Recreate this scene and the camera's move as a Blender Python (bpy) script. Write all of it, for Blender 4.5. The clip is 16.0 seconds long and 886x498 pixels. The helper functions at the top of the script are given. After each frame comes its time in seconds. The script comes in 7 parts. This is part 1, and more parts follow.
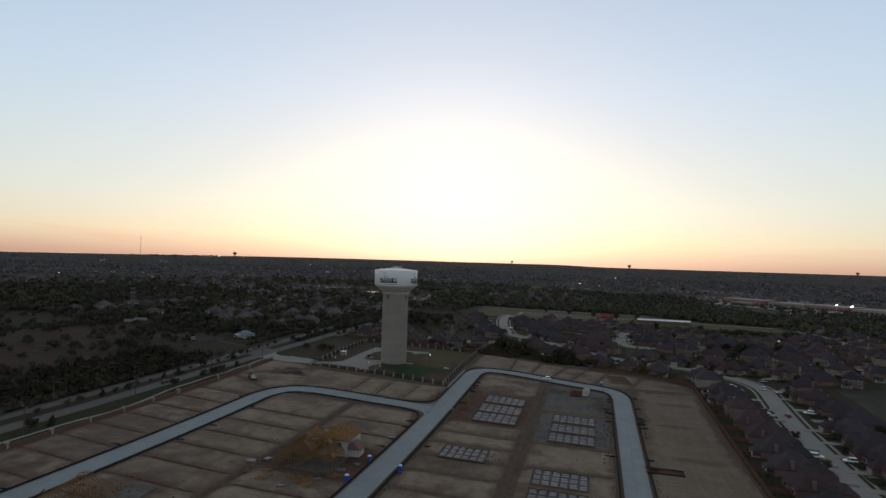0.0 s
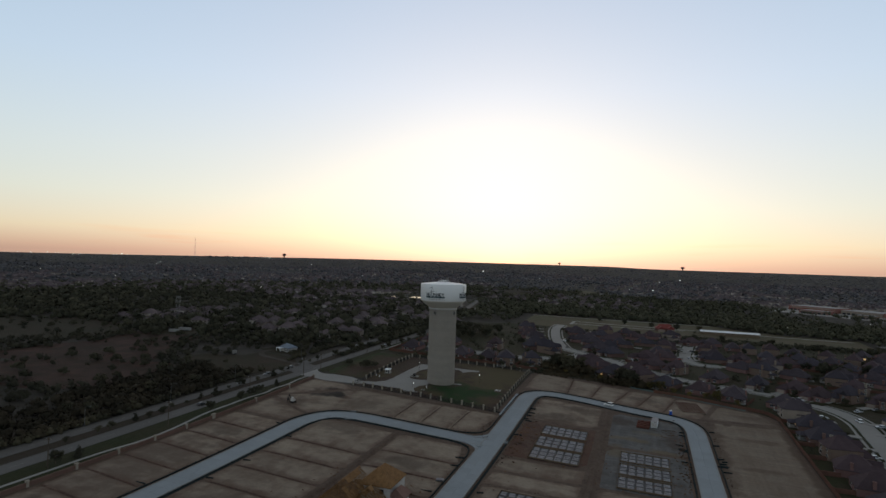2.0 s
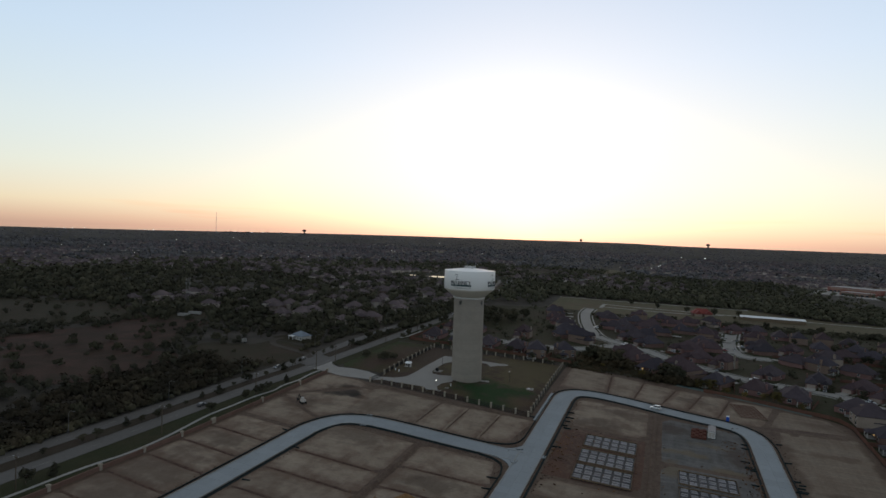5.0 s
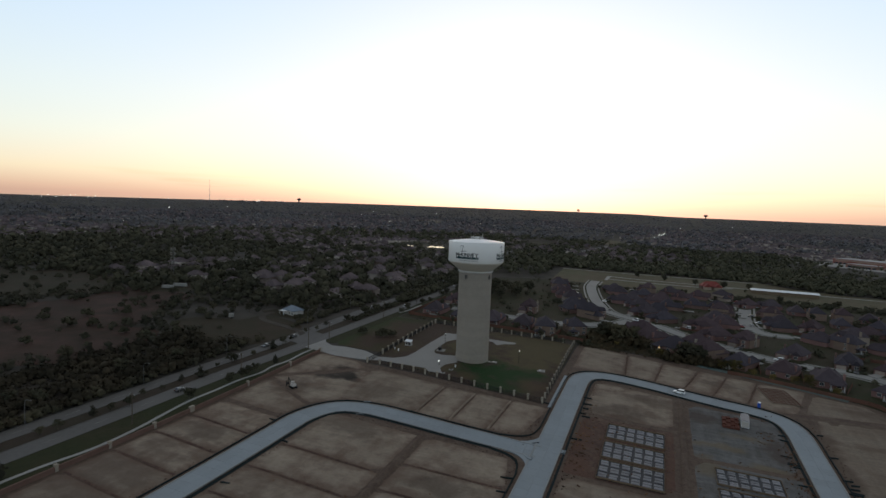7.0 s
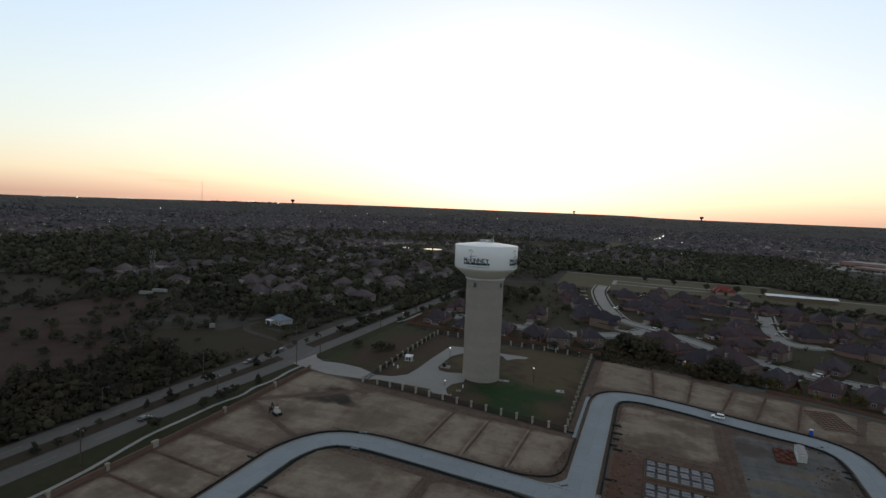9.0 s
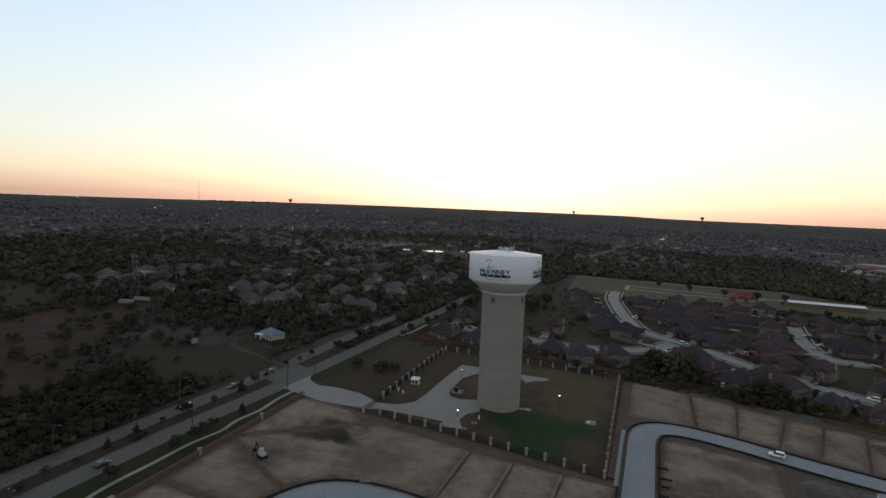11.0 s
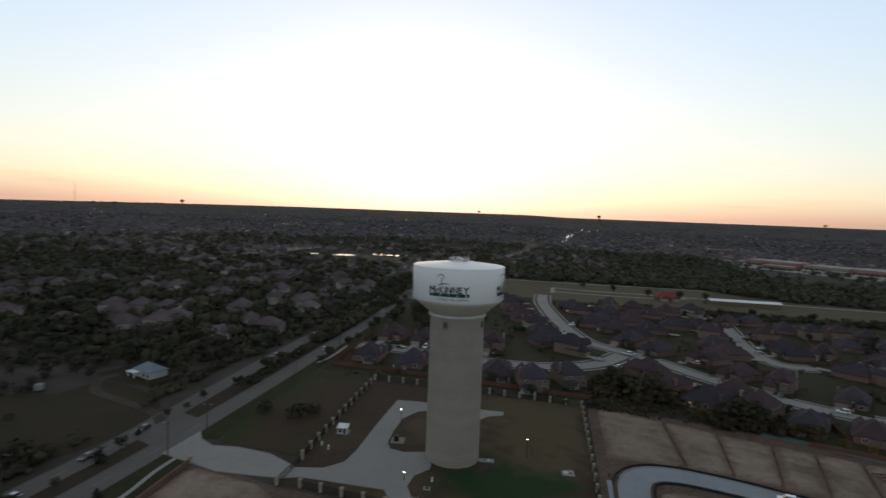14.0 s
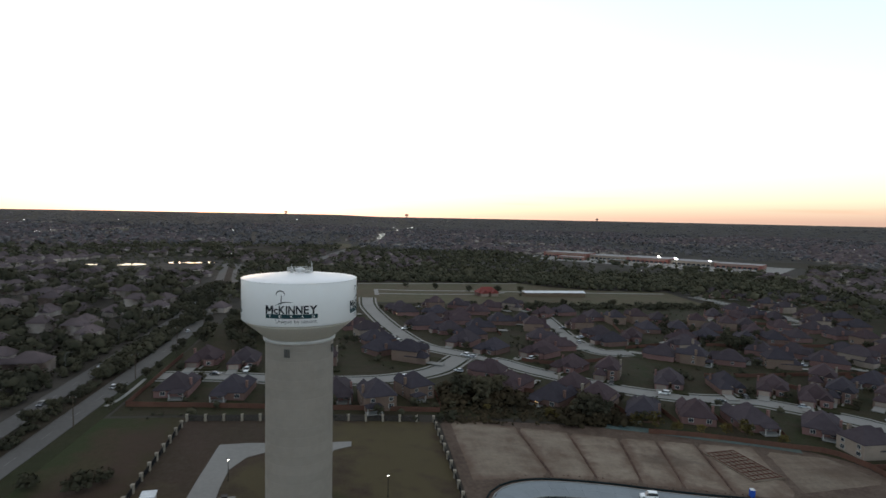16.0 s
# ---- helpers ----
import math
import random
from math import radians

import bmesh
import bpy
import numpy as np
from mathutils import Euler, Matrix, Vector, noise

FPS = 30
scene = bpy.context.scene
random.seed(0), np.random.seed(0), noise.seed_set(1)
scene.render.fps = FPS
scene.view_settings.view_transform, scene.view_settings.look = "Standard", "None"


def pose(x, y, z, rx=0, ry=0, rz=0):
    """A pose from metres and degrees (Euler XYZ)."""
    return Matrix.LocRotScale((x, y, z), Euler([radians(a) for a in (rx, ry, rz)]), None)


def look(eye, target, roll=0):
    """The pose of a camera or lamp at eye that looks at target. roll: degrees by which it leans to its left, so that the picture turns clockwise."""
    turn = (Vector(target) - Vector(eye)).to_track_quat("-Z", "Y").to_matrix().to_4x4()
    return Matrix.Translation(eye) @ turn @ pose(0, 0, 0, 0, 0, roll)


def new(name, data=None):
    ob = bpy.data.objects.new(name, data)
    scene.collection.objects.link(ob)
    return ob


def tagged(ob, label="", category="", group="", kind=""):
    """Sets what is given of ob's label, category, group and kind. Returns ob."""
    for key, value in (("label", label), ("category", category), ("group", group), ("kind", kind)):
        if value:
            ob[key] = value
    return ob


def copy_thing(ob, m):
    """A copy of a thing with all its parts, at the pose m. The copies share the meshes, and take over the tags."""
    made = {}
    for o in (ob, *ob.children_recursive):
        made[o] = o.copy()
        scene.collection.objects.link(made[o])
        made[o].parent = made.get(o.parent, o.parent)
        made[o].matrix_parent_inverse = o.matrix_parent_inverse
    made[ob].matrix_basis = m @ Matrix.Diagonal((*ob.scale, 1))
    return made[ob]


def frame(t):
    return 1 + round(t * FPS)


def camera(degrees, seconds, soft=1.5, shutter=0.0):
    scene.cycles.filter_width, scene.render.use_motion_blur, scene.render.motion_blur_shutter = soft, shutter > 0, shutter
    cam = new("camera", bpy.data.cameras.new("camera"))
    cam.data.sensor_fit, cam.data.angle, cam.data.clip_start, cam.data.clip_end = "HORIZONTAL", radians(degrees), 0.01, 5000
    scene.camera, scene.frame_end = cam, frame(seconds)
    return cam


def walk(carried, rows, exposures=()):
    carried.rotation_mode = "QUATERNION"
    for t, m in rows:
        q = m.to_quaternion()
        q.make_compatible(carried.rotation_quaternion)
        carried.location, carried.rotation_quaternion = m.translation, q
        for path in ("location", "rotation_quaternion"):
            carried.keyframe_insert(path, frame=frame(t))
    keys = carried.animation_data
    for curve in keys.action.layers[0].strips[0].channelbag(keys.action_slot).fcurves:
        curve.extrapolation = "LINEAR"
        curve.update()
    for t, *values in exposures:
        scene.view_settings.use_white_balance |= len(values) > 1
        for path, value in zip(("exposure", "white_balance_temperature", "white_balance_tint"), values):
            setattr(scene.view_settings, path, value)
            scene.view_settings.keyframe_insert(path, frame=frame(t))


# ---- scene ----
# the camera and its flight
cam = camera(75.08, 16.0, soft=1.5, shutter=0.55)
PATH = [
    (0, (123.38, -348.77, 65.34), (97.67, -252.15, 67.44), 1.69),
    (0.5, (121.04, -342.84, 67.23), (93.63, -246.69, 69.30), 1.71),
    (1, (118.77, -336.92, 69.05), (89.48, -241.32, 71.08), 1.73),
    (1.5, (116.42, -331.04, 70.95), (84.76, -236.21, 72.94), 1.73),
    (2, (113.76, -325.26, 72.80), (80.51, -230.97, 74.77), 1.74),
    (2.5, (111.28, -319.66, 74.39), (76.77, -225.83, 76.40), 1.79),
    (3, (109.06, -314.38, 75.64), (73.49, -220.93, 77.66), 1.82),
    (3.5, (106.90, -309.24, 76.58), (70.83, -215.99, 78.56), 1.69),
    (4, (104.39, -304.10, 77.08), (68.06, -210.94, 78.43), 1.90),
    (4.2, (103.33, -302.06, 77.21), (66.91, -208.93, 77.82), 1.89),
    (6.3, (89.55, -278.15, 76.45), (53.87, -185.04, 69.48), 2.12),
    (6.5, (88.15, -275.55, 76.30), (52.47, -182.44, 68.79), 2.14),
    (7, (84.45, -268.77, 75.80), (49.13, -175.53, 68.23), 2.18),
    (7.5, (80.74, -261.83, 75.38), (45.76, -168.45, 67.89), 2.26),
    (8, (76.72, -254.74, 75.15), (42.04, -161.24, 67.66), 2.21),
    (8.5, (72.60, -247.81, 74.72), (38.09, -154.24, 67.39), 2.33),
    (9, (68.48, -240.55, 74.49), (34.05, -146.94, 67.21), 2.30),
    (11.5, (47.55, -204.64, 75.60), (13.54, -110.88, 68.30), 2.43),
    (12, (43.04, -197.33, 75.38), (9.19, -103.52, 68.14), 2.41),
    (12.5, (38.64, -190.18, 75.07), (4.92, -96.31, 67.92), 2.42),
    (13, (34.51, -183.02, 75.12), (2.59, -88.52, 67.96), 2.27),
    (13.5, (30.32, -175.87, 75.16), (3.84, -79.70, 68.18), 2.19),
    (14, (26.37, -168.28, 74.81), (8.00, -70.21, 68.15), 2.06),
    (14.5, (22.78, -160.55, 74.43), (16.96, -60.91, 68.20), 1.58),
    (15, (19.59, -153.23, 74.28), (23.67, -53.49, 68.34), 1.40),
    (15.5, (16.90, -147.05, 74.46), (26.59, -47.69, 68.60), 1.13),
    (16, (14.02, -141.76, 74.42), (28.30, -42.96, 68.57), 1.10),
]
walk(cam, [(t, look(e, a, r)) for t, e, a, r in PATH], exposures=[(0.0, -0.64), (4.2, -0.58), (6.3, -0.34), (13.0, -0.36), (14.5, -0.40), (15.0, -0.30), (15.5, -0.08), (16.0, 0.2)])

# ---- light: a clear sky just after sunset ----
SUN_YAW = 13.6          # degrees to the left of +y
world = bpy.data.worlds.new("dusk_sky")
scene.world = world
world.use_nodes = True
wn = world.node_tree
wn.nodes.clear()
sky = wn.nodes.new("ShaderNodeTexSky")
sky.sky_type = "NISHITA"
sky.sun_disc = False
sky.sun_elevation = radians(2.0)
sky.sun_rotation = radians(-SUN_YAW)
sky.altitude = 200
sky.air_density, sky.dust_density, sky.ozone_density = 1.0, 1.5, 3.0
bg = wn.nodes.new("ShaderNodeBackground")
bg.inputs["Strength"].default_value = 1.0
wo = wn.nodes.new("ShaderNodeOutputWorld")
soft = wn.nodes.new("ShaderNodeHueSaturation")
soft.inputs["Saturation"].default_value = 0.82
spread = wn.nodes.new("ShaderNodeGamma")
spread.inputs["Gamma"].default_value = 0.32
wn.links.new(sky.outputs["Color"], spread.inputs["Color"])
wn.links.new(spread.outputs["Color"], soft.inputs["Color"])
# dust near the horizon: redder and dimmer low down
coord = wn.nodes.new("ShaderNodeTexCoord")
split = wn.nodes.new("ShaderNodeSeparateXYZ")
wn.links.new(coord.outputs["Generated"], split.inputs["Vector"])
dust = wn.nodes.new("ShaderNodeValToRGB")
dust.color_ramp.elements[0].position, dust.color_ramp.elements[0].color = 0.0, (0.95, 0.755, 0.875, 1)
dust.color_ramp.elements[1].position, dust.color_ramp.elements[1].color = 0.85, (0.90, 0.70, 0.55, 1)
low = dust.color_ramp.elements.new(0.035)
low.color = (1.12, 1.03, 0.93, 1)
mid = dust.color_ramp.elements.new(0.09)
mid.color = (1.11, 1.09, 1.00, 1)
veiled = dust.color_ramp.elements.new(0.16)
veiled.color = (1.09, 1.09, 1.04, 1)
high = dust.color_ramp.elements.new(0.28)
high.color = (1.01, 1.07, 1.13, 1)
high = dust.color_ramp.elements.new(0.46)
high.color = (0.91, 0.99, 1.08, 1)
wn.links.new(split.outputs["Z"], dust.inputs["Fac"])
veil = wn.nodes.new("ShaderNodeMix")
veil.data_type, veil.blend_type = "RGBA", "MULTIPLY"
veil.inputs["Factor"].default_value = 1.0
wn.links.new(soft.outputs["Color"], veil.inputs[6])
wn.links.new(dust.outputs["Color"], veil.inputs[7])
# afterglow where the sun went down
way = wn.nodes.new("ShaderNodeVectorMath")
way.operation = "DOT_PRODUCT"
way.inputs[1].default_value = (-math.sin(radians(SUN_YAW)), math.cos(radians(SUN_YAW)), 0.004)
wn.links.new(coord.outputs["Generated"], way.inputs[0])
spot = wn.nodes.new("ShaderNodeMapRange")
spot.interpolation_type = "SMOOTHERSTEP"
spot.inputs["From Min"].default_value, spot.inputs["From Max"].default_value = math.cos(radians(3.2)), 1.0
wn.links.new(way.outputs["Value"], spot.inputs["Value"])
ember = wn.nodes.new("ShaderNodeMix")
ember.data_type, ember.blend_type = "RGBA", "ADD"
wn.links.new(spot.outputs["Result"], ember.inputs["Factor"])
wn.links.new(veil.outputs[2], ember.inputs[6])
ember.inputs[7].default_value = (0.75, 0.22, 0.02, 1)
# thin streaks of cloud low in the west
flat = wn.nodes.new("ShaderNodeMapping")
flat.inputs["Scale"].default_value = (5.0, 5.0, 95.0)
wn.links.new(coord.outputs["Generated"], flat.inputs["Vector"])
wisp = wn.nodes.new("ShaderNodeTexNoise")
wisp.inputs["Scale"].default_value, wisp.inputs["Detail"].default_value = 1.0, 5.0
wn.links.new(flat.outputs["Vector"], wisp.inputs["Vector"])
thin = wn.nodes.new("ShaderNodeMapRange")
thin.inputs["From Min"].default_value, thin.inputs["From Max"].default_value = 0.56, 0.74
wn.links.new(wisp.outputs["Fac"], thin.inputs["Value"])
belt = wn.nodes.new("ShaderNodeValToRGB")
belt.color_ramp.elements[0].position, belt.color_ramp.elements[0].color = 0.004, (0, 0, 0, 1)
belt.color_ramp.elements[1].position, belt.color_ramp.elements[1].color = 0.055, (0, 0, 0, 1)
crest = belt.color_ramp.elements.new(0.018)
crest.color = (0.55, 0.55, 0.55, 1)
wn.links.new(split.outputs["Z"], belt.inputs["Fac"])
both = wn.nodes.new("ShaderNodeMath")
both.operation = "MULTIPLY"
wn.links.new(thin.outputs["Result"], both.inputs[0])
wn.links.new(belt.outputs["Color"], both.inputs[1])
cloud = wn.nodes.new("ShaderNodeMix")
cloud.data_type, cloud.blend_type = "RGBA", "MULTIPLY"
wn.links.new(both.outputs[0], cloud.inputs["Factor"])
wn.links.new(ember.outputs[2], cloud.inputs[6])
cloud.inputs[7].default_value = (1.05, 0.78, 0.72, 1)
wn.links.new(cloud.outputs[2], bg.inputs["Color"])
wn.links.new(bg.outputs["Background"], wo.inputs["Surface"])
sun_data = bpy.data.lights.new("sun", "SUN")
sun_data.energy, sun_data.angle, sun_data.color = 0.15, radians(8), (1.0, 0.62, 0.38)
sun = new("sun", sun_data)
sun.matrix_world = look((math.sin(radians(-SUN_YAW)) * 100, math.cos(radians(SUN_YAW)) * 100, 6), (0, 0, 0))


# ---- materials ----
def mat(name, base, rough=0.9, metal=0.0, alt=None, scale=0.3, alt2=None, scale2=3.0, bump=0.0, bump_scale=6.0, per=0.0, spec=0.06, amount=0.5, fine=0.0, streak=0.0):
    """A surface with two scales of variation in colour, a little relief, and a shift of value per object."""
    m = bpy.data.materials.new(name)
    m.use_nodes = True
    nt = m.node_tree
    N, L = nt.nodes, nt.links
    b = N["Principled BSDF"]
    b.inputs["Roughness"].default_value = rough
    b.inputs["Metallic"].default_value = metal
    b.inputs["Specular IOR Level"].default_value = spec
    tc = N.new("ShaderNodeTexCoord")
    geo = N.new("ShaderNodeNewGeometry")

    def noise_mix(col_in, other, sc, fac, detail=5.0, stretch=None):
        tex = N.new("ShaderNodeTexNoise")
        tex.inputs["Scale"].default_value = sc
        tex.inputs["Detail"].default_value = detail
        if stretch:
            mp = N.new("ShaderNodeMapping")
            mp.inputs["Scale"].default_value = stretch
            mp.inputs["Rotation"].default_value = (0, 0, 0.15)
            L.new(geo.outputs["Position"], mp.inputs["Vector"])
            L.new(mp.outputs["Vector"], tex.inputs["Vector"])
        else:
            L.new(geo.outputs["Position"], tex.inputs["Vector"])
        ramp = N.new("ShaderNodeMapRange")
        ramp.inputs["From Min"].default_value, ramp.inputs["From Max"].default_value = 0.38, 0.64
        ramp.inputs["To Max"].default_value = fac
        L.new(tex.outputs["Fac"], ramp.inputs["Value"])
        mx = N.new("ShaderNodeMix")
        mx.data_type = "RGBA"
        L.new(ramp.outputs["Result"], mx.inputs["Factor"])
        if isinstance(col_in, tuple):
            mx.inputs[6].default_value = (*col_in, 1)
        else:
            L.new(col_in, mx.inputs[6])
        mx.inputs[7].default_value = (*other, 1)
        return mx.outputs[2]

    col = noise_mix(base, alt or tuple(c * 0.8 for c in base), scale, amount * 1.6)
    col = noise_mix(col, alt2 or tuple(c * 0.7 for c in base), scale2, amount)
    if fine:
        col = noise_mix(col, tuple(c * 0.5 for c in base), 0.9, fine, 8.0)
        col = noise_mix(col, tuple(min(1, c * 1.35) for c in base), 2.1, fine * 0.6, 8.0)
    if streak:
        col = noise_mix(col, tuple(c * 0.45 for c in base), 1.0, streak, 6.0, (0.05, 0.6, 1))
        col = noise_mix(col, tuple(min(1, c * 1.3) for c in base), 1.0, streak * 0.7, 6.0, (0.5, 0.035, 1))
    if per:
        info = N.new("ShaderNodeObjectInfo")
        rng = N.new("ShaderNodeMapRange")
        rng.inputs["To Min"].default_value, rng.inputs["To Max"].default_value = 1 - per, 1 + per
        L.new(info.outputs["Random"], rng.inputs["Value"])
        hsv = N.new("ShaderNodeHueSaturation")
        L.new(rng.outputs["Result"], hsv.inputs["Value"])
        L.new(col, hsv.inputs["Color"])
        col = hsv.outputs["Color"]
    L.new(col, b.inputs["Base Color"])
    if bump:
        tex = N.new("ShaderNodeTexNoise")
        tex.inputs["Scale"].default_value = bump_scale
        tex.inputs["Detail"].default_value = 4
        L.new(geo.outputs["Position"], tex.inputs["Vector"])
        bp = N.new("ShaderNodeBump")
        bp.inputs["Strength"].default_value = bump
        bp.inputs["Distance"].default_value = 0.3
        L.new(tex.outputs["Fac"], bp.inputs["Height"])
        L.new(bp.outputs["Normal"], b.inputs["Normal"])
    return m


def island_mat(name, dark, light, rough=0.9, patch=0.06):
    """Many small loose pieces in one mesh, each of its own tone."""
    m = bpy.data.materials.new(name)
    m.use_nodes = True
    nt = m.node_tree
    N, L = nt.nodes, nt.links
    b = N["Principled BSDF"]
    b.inputs["Roughness"].default_value = rough
    b.inputs["Specular IOR Level"].default_value = 0.04
    geo = N.new("ShaderNodeNewGeometry")
    tex = N.new("ShaderNodeTexNoise")
    tex.inputs["Scale"].default_value = patch
    tex.inputs["Detail"].default_value = 3
    L.new(geo.outputs["Position"], tex.inputs["Vector"])
    add = N.new("ShaderNodeMath")
    add.operation = "MULTIPLY_ADD"
    add.inputs[1].default_value = 0.24
    L.new(geo.outputs["Random Per Island"], add.inputs[0])
    sub = N.new("ShaderNodeMath")
    sub.operation = "MULTIPLY_ADD"
    sub.inputs[1].default_value, sub.inputs[2].default_value = 3.2, -1.25
    L.new(tex.outputs["Fac"], sub.inputs[0])
    L.new(sub.outputs[0], add.inputs[2])
    mx = N.new("ShaderNodeMix")
    mx.data_type = "RGBA"
    L.new(add.outputs[0], mx.inputs["Factor"])
    mx.inputs[6].default_value, mx.inputs[7].default_value = (*dark, 1), (*light, 1)
    L.new(mx.outputs[2], b.inputs["Base Color"])
    return m


def glow(name, color, strength):
    m = bpy.data.materials.new(name)
    m.use_nodes = True
    b = m.node_tree.nodes["Principled BSDF"]
    b.inputs["Base Color"].default_value = (*color, 1)
    b.inputs["Emission Color"].default_value = (*color, 1)
    b.inputs["Emission Strength"].default_value = strength
    return m


M_SCRUB = mat("scrub_ground", (0.042, 0.037, 0.030), alt=(0.060, 0.053, 0.046), scale=0.006, alt2=(0.028, 0.025, 0.020), scale2=0.05, bump=0.6, bump_scale=0.6, amount=0.7)
M_MEADOW = mat("dry_meadow", (0.082, 0.074, 0.044), alt=(0.084, 0.062, 0.042), scale=0.02, alt2=(0.054, 0.056, 0.030), scale2=0.12, bump=0.5, bump_scale=1.0, amount=0.65)
M_PASTURE = mat("olive_pasture", (0.034, 0.029, 0.0185), alt=(0.043, 0.030, 0.021), scale=0.02, alt2=(0.027, 0.026, 0.0145), scale2=0.10, bump=0.5, bump_scale=1.0, amount=0.65, fine=0.3)
M_DRYGRASS = mat("dry_brown_pasture", (0.044, 0.0275, 0.0215), alt=(0.064, 0.036, 0.029), scale=0.03, alt2=(0.022, 0.021, 0.013), scale2=0.09, fine=0.3, bump=0.5, bump_scale=1.0, amount=0.65)
M_BLANKET = mat("blue_green_erosion_blanket", (0.085, 0.120, 0.120), 0.9, alt=(0.10, 0.11, 0.09), scale=0.08, scale2=0.6, amount=0.6)
M_PALEROOF = mat("pale_membrane_roof", (0.27, 0.255, 0.255), 0.7, scale=0.03, scale2=0.4)
M_VERGE = mat("green_verge_grass", (0.025, 0.028, 0.0125), alt=(0.034, 0.029, 0.016), scale=0.05, alt2=(0.019, 0.021, 0.010), scale2=0.4, bump=0.5, bump_scale=3)
M_RED = mat("red_brown_soil", (0.092, 0.066, 0.051), alt=(0.062, 0.043, 0.034), scale=0.05, alt2=(0.126, 0.098, 0.078), scale2=0.3, bump=0.8, bump_scale=1.2, fine=0.5)
M_PAD = mat("graded_tan_soil", (0.190, 0.153, 0.118), alt=(0.104, 0.072, 0.054), scale=0.05, alt2=(0.240, 0.200, 0.158), scale2=0.16, bump=0.6, bump_scale=1.2, per=0.08, amount=0.65, fine=0.32, streak=0.22)


def stain_or_falloff(m, spots, color):
    """Uneven patches of damp or scorched soil, grass, or darkening for lens falloff: x, y, half length, half width,
    depth.
    """
    nt = m.node_tree
    N, L = nt.nodes, nt.links
    b = N["Principled BSDF"]
    src = b.inputs["Base Color"].links[0].from_socket
    geo = N.new("ShaderNodeNewGeometry")
    tex = N.new("ShaderNodeTexNoise")
    tex.inputs["Scale"].default_value, tex.inputs["Detail"].default_value = 0.14, 6
    L.new(geo.outputs["Position"], tex.inputs["Vector"])
    for x, y, a, c, deep in spots:
        mp = N.new("ShaderNodeMapping")
        mp.inputs["Location"].default_value = (-x / a, -y / c, 0)
        mp.inputs["Scale"].default_value = (1 / a, 1 / c, 0)
        L.new(geo.outputs["Position"], mp.inputs["Vector"])
        ln = N.new("ShaderNodeVectorMath")
        ln.operation = "LENGTH"
        L.new(mp.outputs["Vector"], ln.inputs[0])
        ad = N.new("ShaderNodeMath")
        ad.operation = "MULTIPLY_ADD"
        ad.inputs[1].default_value = 2.6
        L.new(tex.outputs["Fac"], ad.inputs[0])
        L.new(ln.outputs["Value"], ad.inputs[2])
        mr = N.new("ShaderNodeMapRange")
        mr.inputs["From Min"].default_value, mr.inputs["From Max"].default_value = 1.75, 2.5
        mr.inputs["To Min"].default_value, mr.inputs["To Max"].default_value = deep, 0.0
        L.new(ad.outputs[0], mr.inputs["Value"])
        mx = N.new("ShaderNodeMix")
        mx.data_type = "RGBA"
        L.new(mr.outputs["Result"], mx.inputs["Factor"])
        L.new(src, mx.inputs[6])
        mx.inputs[7].default_value = (*color, 1)
        src = mx.outputs[2]
    L.new(src, b.inputs["Base Color"])


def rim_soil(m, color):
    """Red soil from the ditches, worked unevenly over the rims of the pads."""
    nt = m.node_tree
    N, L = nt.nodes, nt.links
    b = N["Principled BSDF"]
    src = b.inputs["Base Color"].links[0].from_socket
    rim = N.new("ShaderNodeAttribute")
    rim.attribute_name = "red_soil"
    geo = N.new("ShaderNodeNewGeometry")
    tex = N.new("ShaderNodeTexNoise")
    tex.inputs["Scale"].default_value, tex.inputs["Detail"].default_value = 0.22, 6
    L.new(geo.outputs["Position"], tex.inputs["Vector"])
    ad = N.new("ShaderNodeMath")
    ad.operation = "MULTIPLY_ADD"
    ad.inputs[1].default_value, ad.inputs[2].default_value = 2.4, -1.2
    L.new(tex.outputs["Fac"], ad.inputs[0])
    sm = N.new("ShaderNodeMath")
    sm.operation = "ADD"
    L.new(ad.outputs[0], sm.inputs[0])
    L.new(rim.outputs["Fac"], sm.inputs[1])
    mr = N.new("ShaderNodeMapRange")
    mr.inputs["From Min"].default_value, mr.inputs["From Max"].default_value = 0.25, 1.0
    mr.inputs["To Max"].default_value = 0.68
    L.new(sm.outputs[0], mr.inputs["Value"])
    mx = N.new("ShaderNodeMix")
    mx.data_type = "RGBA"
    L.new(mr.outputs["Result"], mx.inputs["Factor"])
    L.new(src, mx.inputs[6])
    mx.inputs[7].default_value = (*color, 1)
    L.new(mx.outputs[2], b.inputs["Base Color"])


stain_or_falloff(M_PAD, [(-46, -47, 13, 7, 0.85), (-55, -70, 12, 8, 0.5), (-14, -93, 16, 9, 0.45), (-20, -60, 14, 9, 0.35), (72, -30, 15, 9, 0.55), (84, -10, 12, 7, 0.45), (28, -116, 10, 6, 0.5), (-56, -120, 12, 6, 0.4), (30, -175, 18, 12, 0.5), (115, 30, 9, 6, 0.5), (76, -140, 18, 14, 0.45), (112, -160, 16, 16, 0.45), (160, -60, 12, 26, 0.35), (-12, -205, 14, 12, 0.5)], (0.045, 0.033, 0.026))
stain_or_falloff(M_PAD, [(-43, -48, 9, 6, 0.8), (-51, -53, 7, 4, 0.7), (-46, -42, 6, 4, 0.6), (-37, -52, 5, 3, 0.6)], (0.024, 0.021, 0.018))
# Lens falloff at the lower left of the view, darkened into soil colour.
stain_or_falloff(M_PAD, [(-56, -165, 16, 45, 0.65), (-56, -235, 16, 36, 0.8), (-12, -205, 20, 36, 0.4), (-20, -150, 12, 20, 0.3)], (0.070, 0.050, 0.039))
